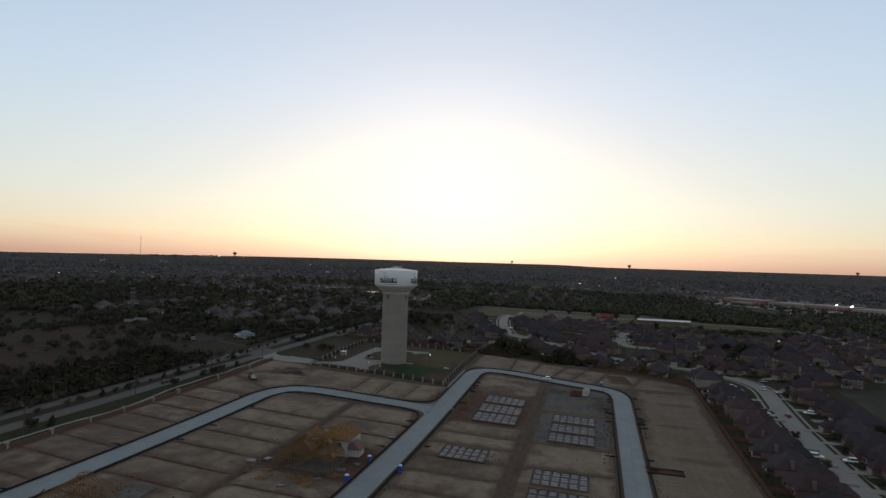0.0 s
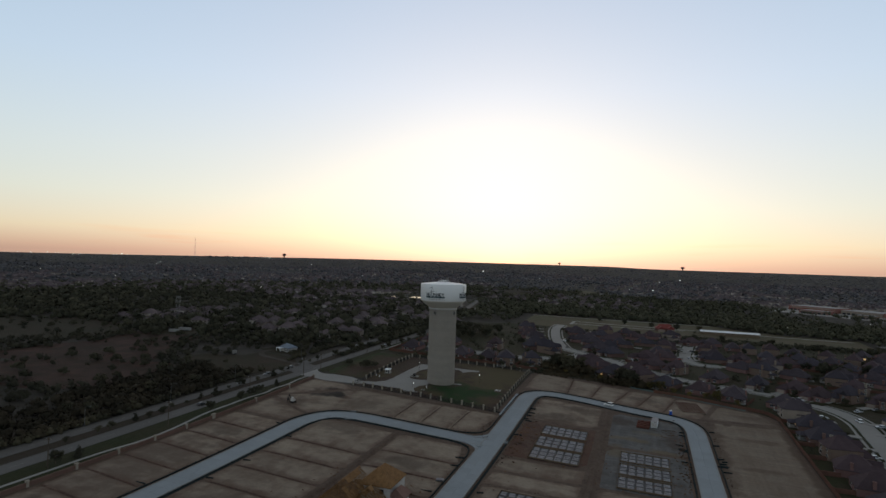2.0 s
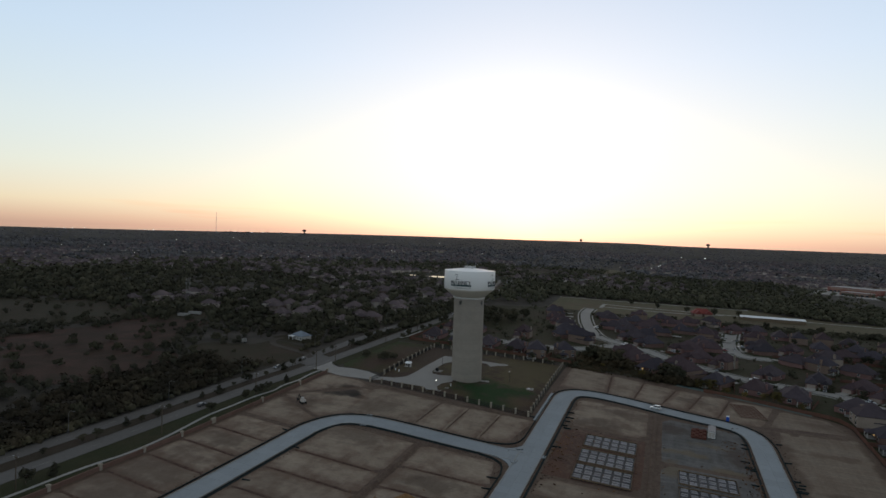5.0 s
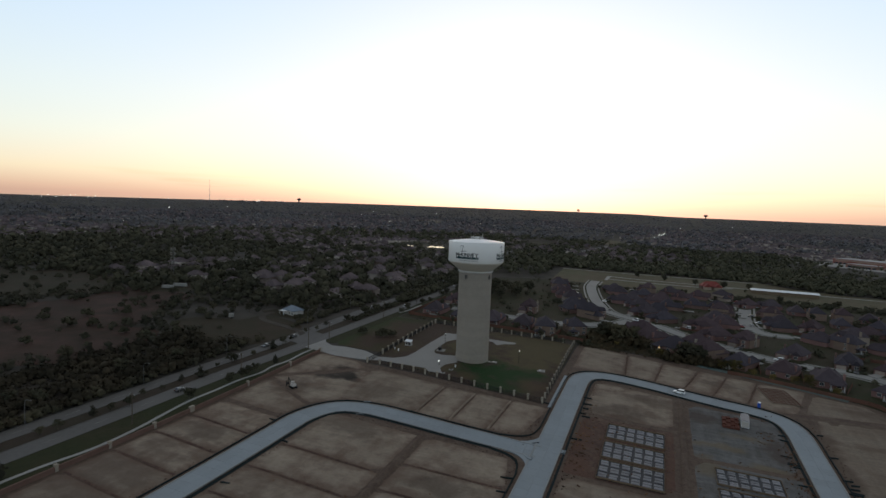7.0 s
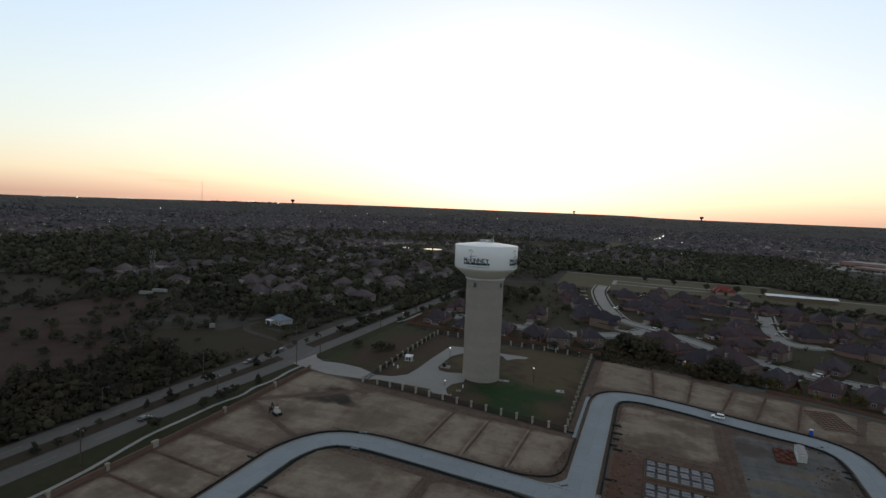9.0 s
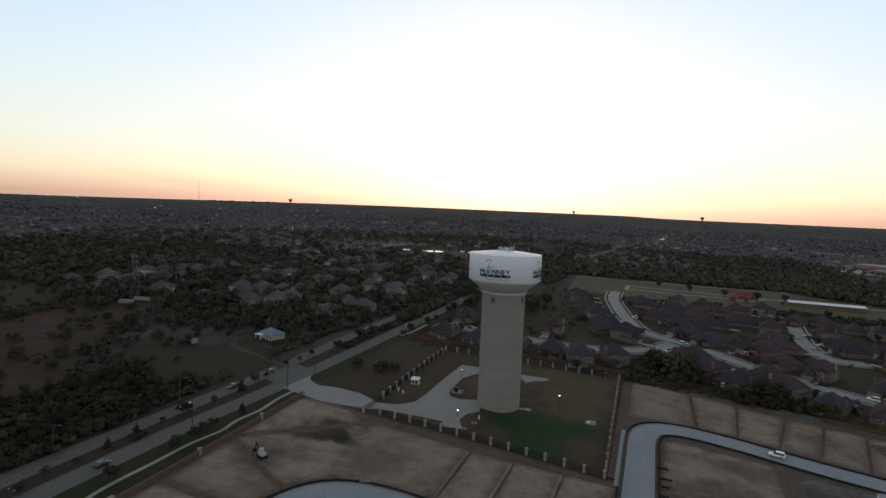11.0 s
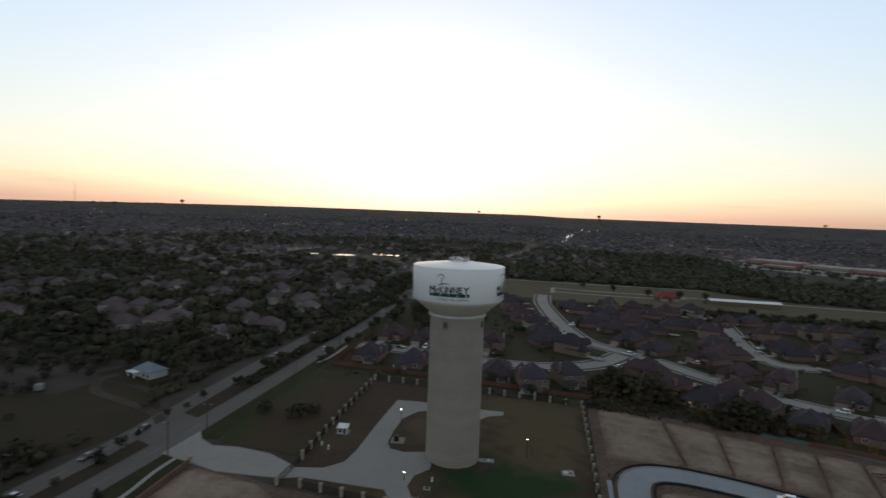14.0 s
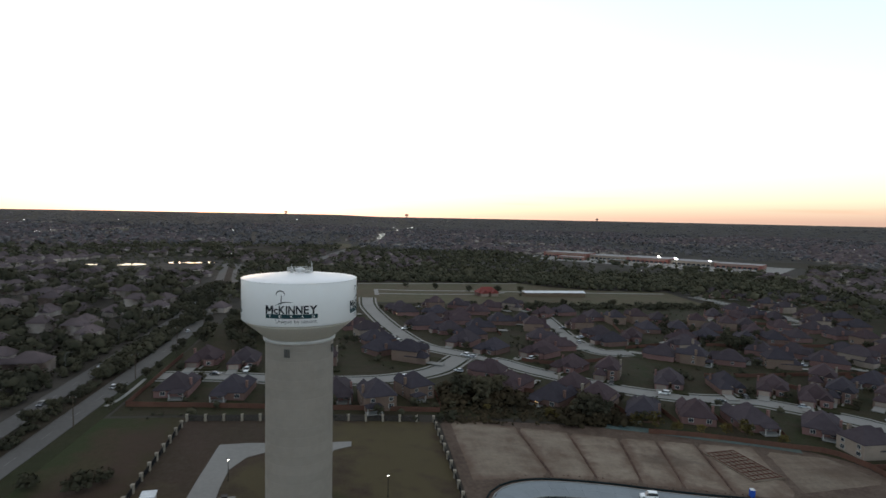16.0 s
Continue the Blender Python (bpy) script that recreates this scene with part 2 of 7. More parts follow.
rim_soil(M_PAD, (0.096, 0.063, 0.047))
M_STRIP = mat("scraped_tan_soil", (0.156, 0.123, 0.094), alt=(0.106, 0.076, 0.057), scale=0.03, alt2=(0.178, 0.152, 0.121), scale2=0.12, bump=0.5, bump_scale=1.2, amount=0.6, fine=0.4, streak=0.3)
stain_or_falloff(M_STRIP, [(146, -40, 4, 60, 0.6), (179, -60, 3, 90, 0.7), (160, -60, 14, 3, 0.5), (166, -105, 15, 3, 0.5), (158, -150, 14, 3, 0.5), (165, -20, 16, 3, 0.5), (160, -190, 16, 3, 0.5), (168, 20, 9, 6, 0.5)], (0.060, 0.040, 0.030))
# Dark soil, also the colour of strips painted as ridge shadow.
M_DARKSOIL_SHADOW = mat("damp_dark_soil", (0.088, 0.054, 0.042), alt=(0.046, 0.033, 0.029), scale=0.10, alt2=(0.120, 0.088, 0.066), scale2=0.25, bump=0.9, bump_scale=1.5, fine=0.7, amount=0.65)
stain_or_falloff(M_DARKSOIL_SHADOW, [(60, -60, 5, 20, 0.8), (63, -85, 6, 12, 0.7), (93, -70, 4, 30, 0.7), (79, -59, 14, 3, 0.6), (79, -74.5, 14, 3, 0.6)], (0.088, 0.050, 0.036))
M_GREYSOIL = mat("grey_gravel_soil", (0.100, 0.098, 0.095), alt=(0.066, 0.056, 0.050), scale=0.06, alt2=(0.140, 0.134, 0.127), scale2=0.2, bump=0.5, bump_scale=2, fine=0.5, streak=0.45, amount=0.65)
stain_or_falloff(M_GREYSOIL, [(118, -32, 9, 3, 0.6), (108, -44, 10, 3, 0.6), (123, -56, 9, 4, 0.7), (103, -62, 4, 9, 0.6)], (0.120, 0.092, 0.056))
stain_or_falloff(M_GREYSOIL, [(104, -20, 6, 9, 0.7), (128, -40, 5, 14, 0.7), (115, -91, 16, 3, 0.6)], (0.055, 0.040, 0.033))
M_BROWNLAWN = mat("bare_brown_lawn", (0.036, 0.027, 0.020), alt=(0.030, 0.026, 0.017), scale=0.05, alt2=(0.043, 0.034, 0.026), scale2=0.4, bump=0.5, bump_scale=3)
M_YARD = mat("compound_grass", (0.050, 0.034, 0.026), alt=(0.040, 0.033, 0.021), scale=0.05, alt2=(0.058, 0.043, 0.033), scale2=0.4, bump=0.5, bump_scale=3, fine=0.35)
stain_or_falloff(M_YARD, [(27, 32, 24, 40, 0.95), (-12, 17, 11, 16, 0.9), (-14, -20, 12, 9, 0.7), (20, 52, 34, 12, 0.7), (30, 4, 14, 10, 0.8), (-38, 2, 8, 12, 0.6)], (0.070, 0.057, 0.031))
stain_or_falloff(M_YARD, [(15, -14, 17, 15, 1.0), (27, -7, 16, 9, 0.9), (22, -27, 15, 9, 0.8), (9, 2, 7, 6, 0.6)], (0.017, 0.037, 0.013))
stain_or_falloff(M_YARD, [(35, -21, 7, 9, 0.75), (5, -24, 6, 6, 0.7), (-6, -14, 5, 5, 0.6)], (0.066, 0.046, 0.027))
M_ROUGH = mat("rough_field_grass", (0.046, 0.038, 0.021), alt=(0.052, 0.035, 0.024), scale=0.04, alt2=(0.032, 0.031, 0.016), scale2=0.35, bump=0.6, bump_scale=2, amount=0.65, fine=0.4)
stain_or_falloff(M_ROUGH, [(-72, 2, 9, 20, 0.9), (-74, 45, 8, 30, 0.8), (-64, 60, 16, 8, 0.6)], (0.026, 0.036, 0.014))
stain_or_falloff(M_ROUGH, [(-57, 12, 12, 15, 0.8), (-52, 44, 10, 16, 0.6)], (0.048, 0.031, 0.024))
M_NEWCON = mat("new_concrete_paving", (0.172, 0.196, 0.211), 0.75, alt=(0.150, 0.171, 0.185), scale=0.05, alt2=(0.190, 0.211, 0.224), scale2=0.8, bump=0.1, bump_scale=8, per=0.05, amount=0.45, spec=0.3)
M_KERB = mat("concrete_kerb", (0.242, 0.247, 0.242), 0.8, scale=0.3, amount=0.35)
M_CON = mat("weathered_concrete", (0.215, 0.208, 0.195), 0.85, alt=(0.175, 0.169, 0.158), scale=0.06, alt2=(0.240, 0.230, 0.216), scale2=0.9, per=0.07, amount=0.45)
M_OLDROAD = mat("old_concrete_road", (0.082, 0.077, 0.072), 0.85, alt=(0.064, 0.060, 0.056), scale=0.05, alt2=(0.094, 0.089, 0.083), scale2=0.7, per=0.06, amount=0.45, spec=0.2)
M_LANE = mat("rutted_earth_lane", (0.062, 0.052, 0.044), alt=(0.044, 0.036, 0.029), scale=0.1, scale2=0.6, amount=0.6, fine=0.4)
M_MARK = mat("worn_road_marking", (0.20, 0.195, 0.185), 0.8, alt=(0.11, 0.105, 0.10), scale=0.5, scale2=6)
M_SILT = mat("black_silt_fence", (0.020, 0.028, 0.029), 0.8, scale2=2)
M_TANK = mat("white_tank_paint", (0.700, 0.695, 0.683), 0.42, alt=(0.660, 0.652, 0.637), scale=0.12, alt2=(0.712, 0.709, 0.700), scale2=0.6, spec=0.5, amount=0.35)
M_CREAM = mat("cream_tank_underside", (0.520, 0.486, 0.425), 0.6, alt=(0.485, 0.450, 0.392), scale=0.15, amount=0.3)
M_SHAFT = mat("cast_concrete_shaft", (0.240, 0.211, 0.180), 0.85, alt=(0.200, 0.175, 0.148), scale=0.10, alt2=(0.258, 0.230, 0.198), scale2=0.7, bump=0.15, bump_scale=2.5, per=0.035, amount=0.4)
M_NAVY = mat("dark_navy_lettering", (0.012, 0.014, 0.019), 0.5, scale2=2)
M_SLOGAN = mat("faded_slate_slogan", (0.034, 0.038, 0.044), 0.5, scale2=2)
M_TEAL = mat("dark_teal_band", (0.020, 0.048, 0.055), 0.5, scale2=2)
M_STEEL = mat("galvanised_steel", (0.52, 0.53, 0.54), 0.4, 0.8, scale2=3)
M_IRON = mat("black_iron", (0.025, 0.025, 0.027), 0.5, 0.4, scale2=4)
M_STONE = mat("pale_stone_pillar", (0.248, 0.216, 0.173), 0.9, alt=(0.194, 0.162, 0.130), scale=1.5, alt2=(0.280, 0.254, 0.211), scale2=5, per=0.06)
M_BRICKWALL = mat("red_brown_brick_wall", (0.120, 0.072, 0.058), 0.9, alt=(0.094, 0.055, 0.044), scale=0.3, alt2=(0.142, 0.093, 0.073), scale2=3, bump=0.3, bump_scale=9, per=0.06)
M_BRICKS = [mat("brick_" + n, c, 0.9, alt=tuple(v * 0.78 for v in c), scale=0.25, alt2=tuple(v * 1.2 for v in c), scale2=3.5, bump=0.3, bump_scale=9, per=0.10) for n, c in
            (("rose", (0.172, 0.098, 0.088)), ("tan", (0.164, 0.114, 0.089)), ("umber", (0.140, 0.086, 0.072)), ("cream", (0.235, 0.187, 0.150)))]
M_ROOFS = [mat("shingle_" + n, c, 0.95, alt=tuple(v * 0.75 for v in c), scale=0.4, alt2=tuple(v * 1.25 for v in c), scale2=4.0, bump=0.35, bump_scale=5, per=0.14) for n, c in
           (("grey", (0.050, 0.041, 0.047)), ("brown", (0.056, 0.040, 0.044)), ("slate", (0.043, 0.038, 0.046)))]
M_TRIM = mat("white_trim", (0.46, 0.44, 0.41), 0.6, scale2=3)
M_DOOR = mat("stained_door", (0.095, 0.055, 0.038), 0.6, scale2=5)
M_GARAGE = mat("garage_door_paint", (0.30, 0.24, 0.20), 0.7, scale2=4, per=0.25)
M_WOODFENCE = mat("stained_cedar_fence", (0.105, 0.050, 0.036), 0.9, alt=(0.080, 0.044, 0.033), scale=0.2, alt2=(0.125, 0.070, 0.052), scale2=2.5, per=0.1)
M_LUMBER = mat("raw_pine_lumber", (0.170, 0.094, 0.042), 0.85, alt=(0.115, 0.060, 0.028), scale=0.3, alt2=(0.205, 0.125, 0.064), scale2=1.6, per=0.12, fine=0.5)
M_SHEATH = mat("grey_sheathing_wrap", (0.420, 0.390, 0.360), 0.8, scale2=2)
M_PLASTIC = mat("white_plastic_form", (0.104, 0.103, 0.113), 0.5, alt=(0.056, 0.054, 0.059), scale=0.4, alt2=(0.140, 0.137, 0.142), scale2=2, per=0.2, spec=0.3)
M_BLUE = mat("blue_plastic", (0.030, 0.085, 0.380), 0.5, scale2=4)
M_ANTENNA = mat("pale_grey_antenna_covers", (0.20, 0.19, 0.18), 0.6, scale2=3)
M_POST = mat("dull_grey_post", (0.110, 0.108, 0.104), 0.6, 0.2, scale2=3)
M_FORMWOOD = mat("weathered_form_boards", (0.150, 0.110, 0.075), 0.9, scale2=3)
M_FARBLOCK = mat("dark_far_facade", (0.040, 0.038, 0.040), 0.8, scale2=0.2)
M_RUST = mat("red_brick_pallets", (0.094, 0.038, 0.028), 0.9, scale2=2)
M_WHITE = mat("white_sheet_metal", (0.66, 0.67, 0.68), 0.5, scale2=2)
M_BLUEROOF = mat("pale_blue_metal_roof", (0.15, 0.18, 0.22), 0.5, scale2=1.5)
M_REDROOF = mat("red_metal_roof", (0.180, 0.048, 0.042), 0.6, scale2=1.5)
M_REDBRICK = mat("red_shop_wall", (0.220, 0.082, 0.068), 0.9, alt=(0.29, 0.19, 0.155), scale=0.05, scale2=1)
M_BARK = mat("bark", (0.085, 0.066, 0.050), 0.95, scale=0.8, scale2=6, bump=0.5, bump_scale=12)
M_LEAF = [island_mat("leaves_" + n, a, b) for n, a, b in
          (("oak", (0.029, 0.029, 0.020), (0.058, 0.054, 0.035)), ("olive", (0.035, 0.033, 0.023), (0.068, 0.060, 0.038)),
           ("cedar", (0.025, 0.025, 0.018), (0.044, 0.040, 0.028)), ("autumn", (0.060, 0.050, 0.020), (0.160, 0.120, 0.045)))]
M_WOODS = island_mat("woods_foliage", (0.040, 0.041, 0.027), (0.086, 0.081, 0.053))
M_OAKS = island_mat("oak_crowns", (0.032, 0.032, 0.022), (0.068, 0.063, 0.042))
M_BRUSH = island_mat("tangled_brown_brush", (0.019, 0.017, 0.012), (0.044, 0.036, 0.024))
M_SCRUBLEAF = island_mat("dry_creek_scrub", (0.028, 0.023, 0.014), (0.062, 0.048, 0.029))
# Paler blue-grey leaves: distance haze put into the far woods' colour.
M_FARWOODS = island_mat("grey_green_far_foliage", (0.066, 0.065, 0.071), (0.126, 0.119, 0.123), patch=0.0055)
M_FARROOF = island_mat("far_shingle_roofs", (0.056, 0.045, 0.048), (0.120, 0.095, 0.098))
M_FARWALL = island_mat("far_house_walls", (0.085, 0.060, 0.049), (0.460, 0.400, 0.350))
M_RUBBER = mat("tyre_rubber", (0.02, 0.02, 0.02), 0.8, scale2=6)
M_CARS = [mat("car_paint_" + n, c, 0.3, 0.0, spec=0.6, scale2=2, amount=0.1) for n, c in
          (("white", (0.75, 0.75, 0.75)), ("black", (0.02, 0.02, 0.022)), ("silver", (0.42, 0.43, 0.45)), ("red", (0.28, 0.02, 0.02)))]
M_GLASS = mat("dark_window_glass", (0.030, 0.035, 0.042), 0.12, spec=0.7, scale2=1, amount=0.2)
M_LAMP = glow("lit_lamp_white", (1.0, 0.93, 0.80), 14.0)
M_FLOOD = glow("flood_lamp", (1.0, 0.96, 0.88), 60.0)
M_WARM = glow("lit_window_warm", (1.0, 0.62, 0.25), 0.7)
M_TAIL = glow("tail_lamp", (1.0, 0.06, 0.03), 3.0)
M_WATER = mat("pond_water", (0.02, 0.026, 0.028), 0.06, spec=0.8, scale2=0.3, amount=0.2)


# ---- building helpers ----
def west_fall(x, y):
    """The far rise falls off towards the west."""
    k = np.clip((np.degrees(np.arctan2(-x, y)) - 24) / 36, 0, 1)
    return 1 - 0.39 * k * k * (3 - 2 * k) * np.clip((y + 300) / 600, 0, 1)


def ht(x, y):
    """Height of the land: a low rise under the tower, falling to the east, climbing slowly to the horizon."""
    d = math.hypot(x, y)
    return (-5.6 * math.tanh(x / 150) + 4.2 * math.tanh(y / 120) - 2.6 * (1 - math.exp(-d * d / 7200))
            + 62 * west_fall(x, y) * max(0.0, (d - 600) / 4200) ** 2)


class Geo:
    """Collects vertices and faces of one mesh."""

    def __init__(self):
        self.v, self.f, self.mi = [], [], []

    def add(self, verts, faces, k=0):
        n = len(self.v)
        self.v += [tuple(p) for p in verts]
        self.f += [tuple(i + n for i in q) for q in faces]
        self.mi += [k] * len(faces)
        return self

    def box(self, x, y, z, sx, sy, sz, turn=0.0, k=0, taper=1.0):
        """A box standing on z, centred on x, y."""
        c, s = math.cos(turn), math.sin(turn)
        pts = []
        for dz, w in ((0, 1.0), (sz, taper)):
            for a, b in ((-1, -1), (1, -1), (1, 1), (-1, 1)):
                u, v = a * sx / 2 * w, b * sy / 2 * w
                pts.append((x + u * c - v * s, y + u * s + v * c, z + dz))
        return self.add(pts, [(3, 2, 1, 0), (4, 5, 6, 7), (0, 1, 5, 4), (1, 2, 6, 5), (2, 3, 7, 6), (3, 0, 4, 7)], k)

    def beam(self, p, q, w, k=0):
        """A square bar from p to q."""
        p, q = Vector(p), Vector(q)
        d = (q - p).normalized()
        a = d.cross(Vector((0, 0, 1)) if abs(d.z) < 0.95 else Vector((1, 0, 0))).normalized() * w / 2
        b = d.cross(a).normalized() * w / 2
        pts = [o + s * a + t * b for o in (p, q) for s, t in ((-1, -1), (1, -1), (1, 1), (-1, 1))]
        return self.add(pts, [(3, 2, 1, 0), (4, 5, 6, 7), (0, 1, 5, 4), (1, 2, 6, 5), (2, 3, 7, 6), (3, 0, 4, 7)], k)

    def lathe(self, profile, n=24, x=0.0, y=0.0, k=0, cap=True, a0=0.0):
        """Turns (radius, height) pairs round the upright axis."""
        pts = [(x + r * math.cos(a0 + 2 * math.pi * i / n), y + r * math.sin(a0 + 2 * math.pi * i / n), z) for r, z in profile for i in range(n)]
        m = len(profile)
        faces = [(j * n + i, j * n + (i + 1) % n, (j + 1) * n + (i + 1) % n, (j + 1) * n + i) for j in range(m - 1) for i in range(n)]
        if cap:
            faces += [tuple(range(n - 1, -1, -1)), tuple((m - 1) * n + i for i in range(n))]
        return self.add(pts, faces, k)

    def tube(self, p, q, r0, r1, n=6, k=0):
        p, q = Vector(p), Vector(q)
        d = (q - p).normalized()
        a = d.cross(Vector((0, 0, 1)) if abs(d.z) < 0.95 else Vector((1, 0, 0))).normalized()
        b = d.cross(a)
        pts = [o + r * (math.cos(2 * math.pi * i / n) * a + math.sin(2 * math.pi * i / n) * b) for o, r in ((p, r0), (q, r1)) for i in range(n)]
        return self.add(pts, [(i, (i + 1) % n, n + (i + 1) % n, n + i) for i in range(n)] + [tuple(range(n)), tuple(range(2 * n - 1, n - 1, -1))], k)

    def mesh(self, name, mats, smooth=False):
        me = bpy.data.meshes.new(name)
        me.from_pydata(self.v, [], self.f)
        for m in mats if isinstance(mats, (list, tuple)) else [mats]:
            me.materials.append(m)
        if any(self.mi):
            me.polygons.foreach_set("material_index", self.mi)
        if smooth:
            me.polygons.foreach_set("use_smooth", [True] * len(me.polygons))
        me.update()
        return me


def part(name, geo, material, parent=None, label="", smooth=False):
    ob = new(name, geo.mesh(name, material, smooth))
    if parent is not None:
        ob.parent = parent
    return tagged(ob, label)


def thing(name, label, category, x=0.0, y=0.0, z=0.0, turn=0.0, group="", kind=""):
    ob = tagged(new(name), label, category, group, kind)
    ob.matrix_basis = Matrix.Translation((x, y, z)) @ Matrix.Rotation(turn, 4, "Z")
    ob.empty_display_size = 0.3
    return ob


def setting(name, geo, material, label, category, smooth=False):
    return tagged(part(name, geo, material, None, "", smooth), label, category, kind="structure")


def curve_through(pts, step=4.5, closed=False):
    """Evenly spaced points along a smooth line through pts."""
    P = [Vector((p[0], p[1])) for p in pts]
    n = len(P)
    out = []
    for i in range(n if closed else n - 1):
        p0 = P[(i - 1) % n] if closed or i > 0 else P[0] * 2 - P[1]
        p1, p2 = P[i], P[(i + 1) % n]
        p3 = P[(i + 2) % n] if closed or i + 2 < n else P[-1] * 2 - P[-2]
        for k in range(12):
            t = k / 12
            out.append(0.5 * (2 * p1 + (p2 - p0) * t + (2 * p0 - 5 * p1 + 4 * p2 - p3) * t * t + (3 * p1 - p0 - 3 * p2 + p3) * t ** 3))
    out.append(P[0] if closed else P[-1])
    run = [0.0]
    for a, b in zip(out, out[1:]):
        run.append(run[-1] + (b - a).length)
    m = max(2, round(run[-1] / step))
    res, j = [], 0
    for i in range(m + 1):
        d = run[-1] * i / m
        while j < len(out) - 2 and run[j + 1] < d:
            j += 1
        t = (d - run[j]) / max(run[j + 1] - run[j], 1e-6)
        res.append(out[j].lerp(out[j + 1], t))
    return res[:-1] if closed else res


def sides(line):
    """The left-hand normals along a line."""
    res = []
    for i in range(len(line)):
        d = line[min(i + 1, len(line) - 1)] - line[max(i - 1, 0)]
        d.normalize()
        res.append(Vector((-d.y, d.x)))
    return res


def ribbon(geo, line, u0, u1, z0, z1, k=0, lift=None):
    """A bar laid along a line on the land, from u0 to u1 beside it, from z0 to z1 above it."""
    nrm = sides(line)
    pts = []
    for p, n in zip(line, nrm):
        for u in (u0, u1):
            q = p + n * u
            zb = ht(q.x, q.y)
            pts += [(q.x, q.y, zb + z0), (q.x, q.y, zb + z1)]
    faces = []
    for i in range(len(line) - 1):
        a, b = 4 * i, 4 * i + 4
        faces += [(a + 1, b + 1, b + 3, a + 3), (a, b, b + 1, a + 1), (a + 2, a + 3, b + 3, b + 2)]
    e = 4 * (len(line) - 1)
    faces += [(0, 1, 3, 2), (e, e + 2, e + 3, e + 1)]
    return geo.add(pts, faces, k)


def drape(geo, outline, off, grid=5.0, skirt=0.35, k=0):
    """A sheet with a flat outline laid over the land."""
    from mathutils import geometry
    out = []
    for a, b in zip(outline, outline[1:] + outline[:1]):
        a, b = Vector(a[:2]), Vector(b[:2])
        m = max(1, int((b - a).length / grid))
        out += [a.lerp(b, i / m) for i in range(m)]
    n = len(out)
    xs, ys = [p.x for p in out], [p.y for p in out]

    def inside(x, y):
        c = False
        for i in range(n):
            (x1, y1), (x2, y2) = out[i], out[i - 1]
            if (y1 > y) != (y2 > y) and x < (x2 - x1) * (y - y1) / (y2 - y1) + x1:
                c = not c
        return c

    inner = []
    x = min(xs) + grid * 0.5
    while x < max(xs):
        y = min(ys) + grid * 0.5
        while y < max(ys):
            if inside(x, y) and min((Vector((x, y)) - p).length for p in out) > grid * 0.45:
                inner.append(Vector((x, y)))
            y += grid
        x += grid
    v, _, f, *_ = geometry.delaunay_2d_cdt(out + inner, [], [list(range(n))], 1, 1e-4)
    pts = [(p.x, p.y, ht(p.x, p.y) + off) for p in v]
    geo.add(pts, [tuple(q) for q in f], k)
    if skirt:
        rim = [(p.x, p.y, ht(p.x, p.y) + off) for p in out]
        geo.add(rim + [(a, b, c - skirt) for a, b, c in rim], [(i, (i + 1) % n, n + (i + 1) % n, n + i) for i in range(n)], k)
    return geo


def rect(x0, x1, y0, y1):
    return [(x0, y0), (x1, y0), (x1, y1), (x0, y1)]


# ---- the land, one sheet to the horizon ----
def build_ground():
    rings = [4.0 * i for i in range(1, 112)]
    while rings[-1] < 4560:
        rings.append(rings[-1] * 1.045)
    n = 300
    r = np.array(rings)
    a = np.arange(n) * 2 * np.pi / n
    X, Y = np.outer(r, np.cos(a)).ravel(), np.outer(r, np.sin(a)).ravel()
    d = np.hypot(X, Y)
    Zs = -5.6 * np.tanh(X / 150) + 4.2 * np.tanh(Y / 120) - 2.6 * (1 - np.exp(-d * d / 7200)) + 62 * west_fall(X, Y) * np.clip((d - 600) / 4200, 0, None) ** 2
    g = Geo()
    g.v = [(0.0, 0.0, 0.0)] + list(zip(X.tolist(), Y.tolist(), Zs.tolist()))
    g.f = [(0, 1 + i, 1 + (i + 1) % n) for i in range(n)]
    for j in range(len(rings) - 1):
        b = 1 + j * n
        g.f += [(b + i, b + n + i, b + n + (i + 1) % n, b + (i + 1) % n) for i in range(n)]
    g.mi = [0] * len(g.f)
    setting("ground", g, M_SCRUB, "dark scrubby prairie land reaching the horizon", "ground", True)


build_ground()

# ---- streets ----
LEFT_ROAD = [(-35, -262), (-35, -180), (-35, -110), (-34, -92), (-28, -80.5), (-17, -76.5), (0, -77), (20, -78.5), (50, -80)]
MID_ROAD = [(52.5, -262), (52.5, -150), (52.5, -60), (52.6, -20), (53, 0), (57, 9), (67, 12.5), (84, 10.5), (99, 6.5), (113, 3), (126, 0), (134, -5), (138, -16), (138.6, -40), (138.7, -110), (138.5, -262)]
HALF = 4.1


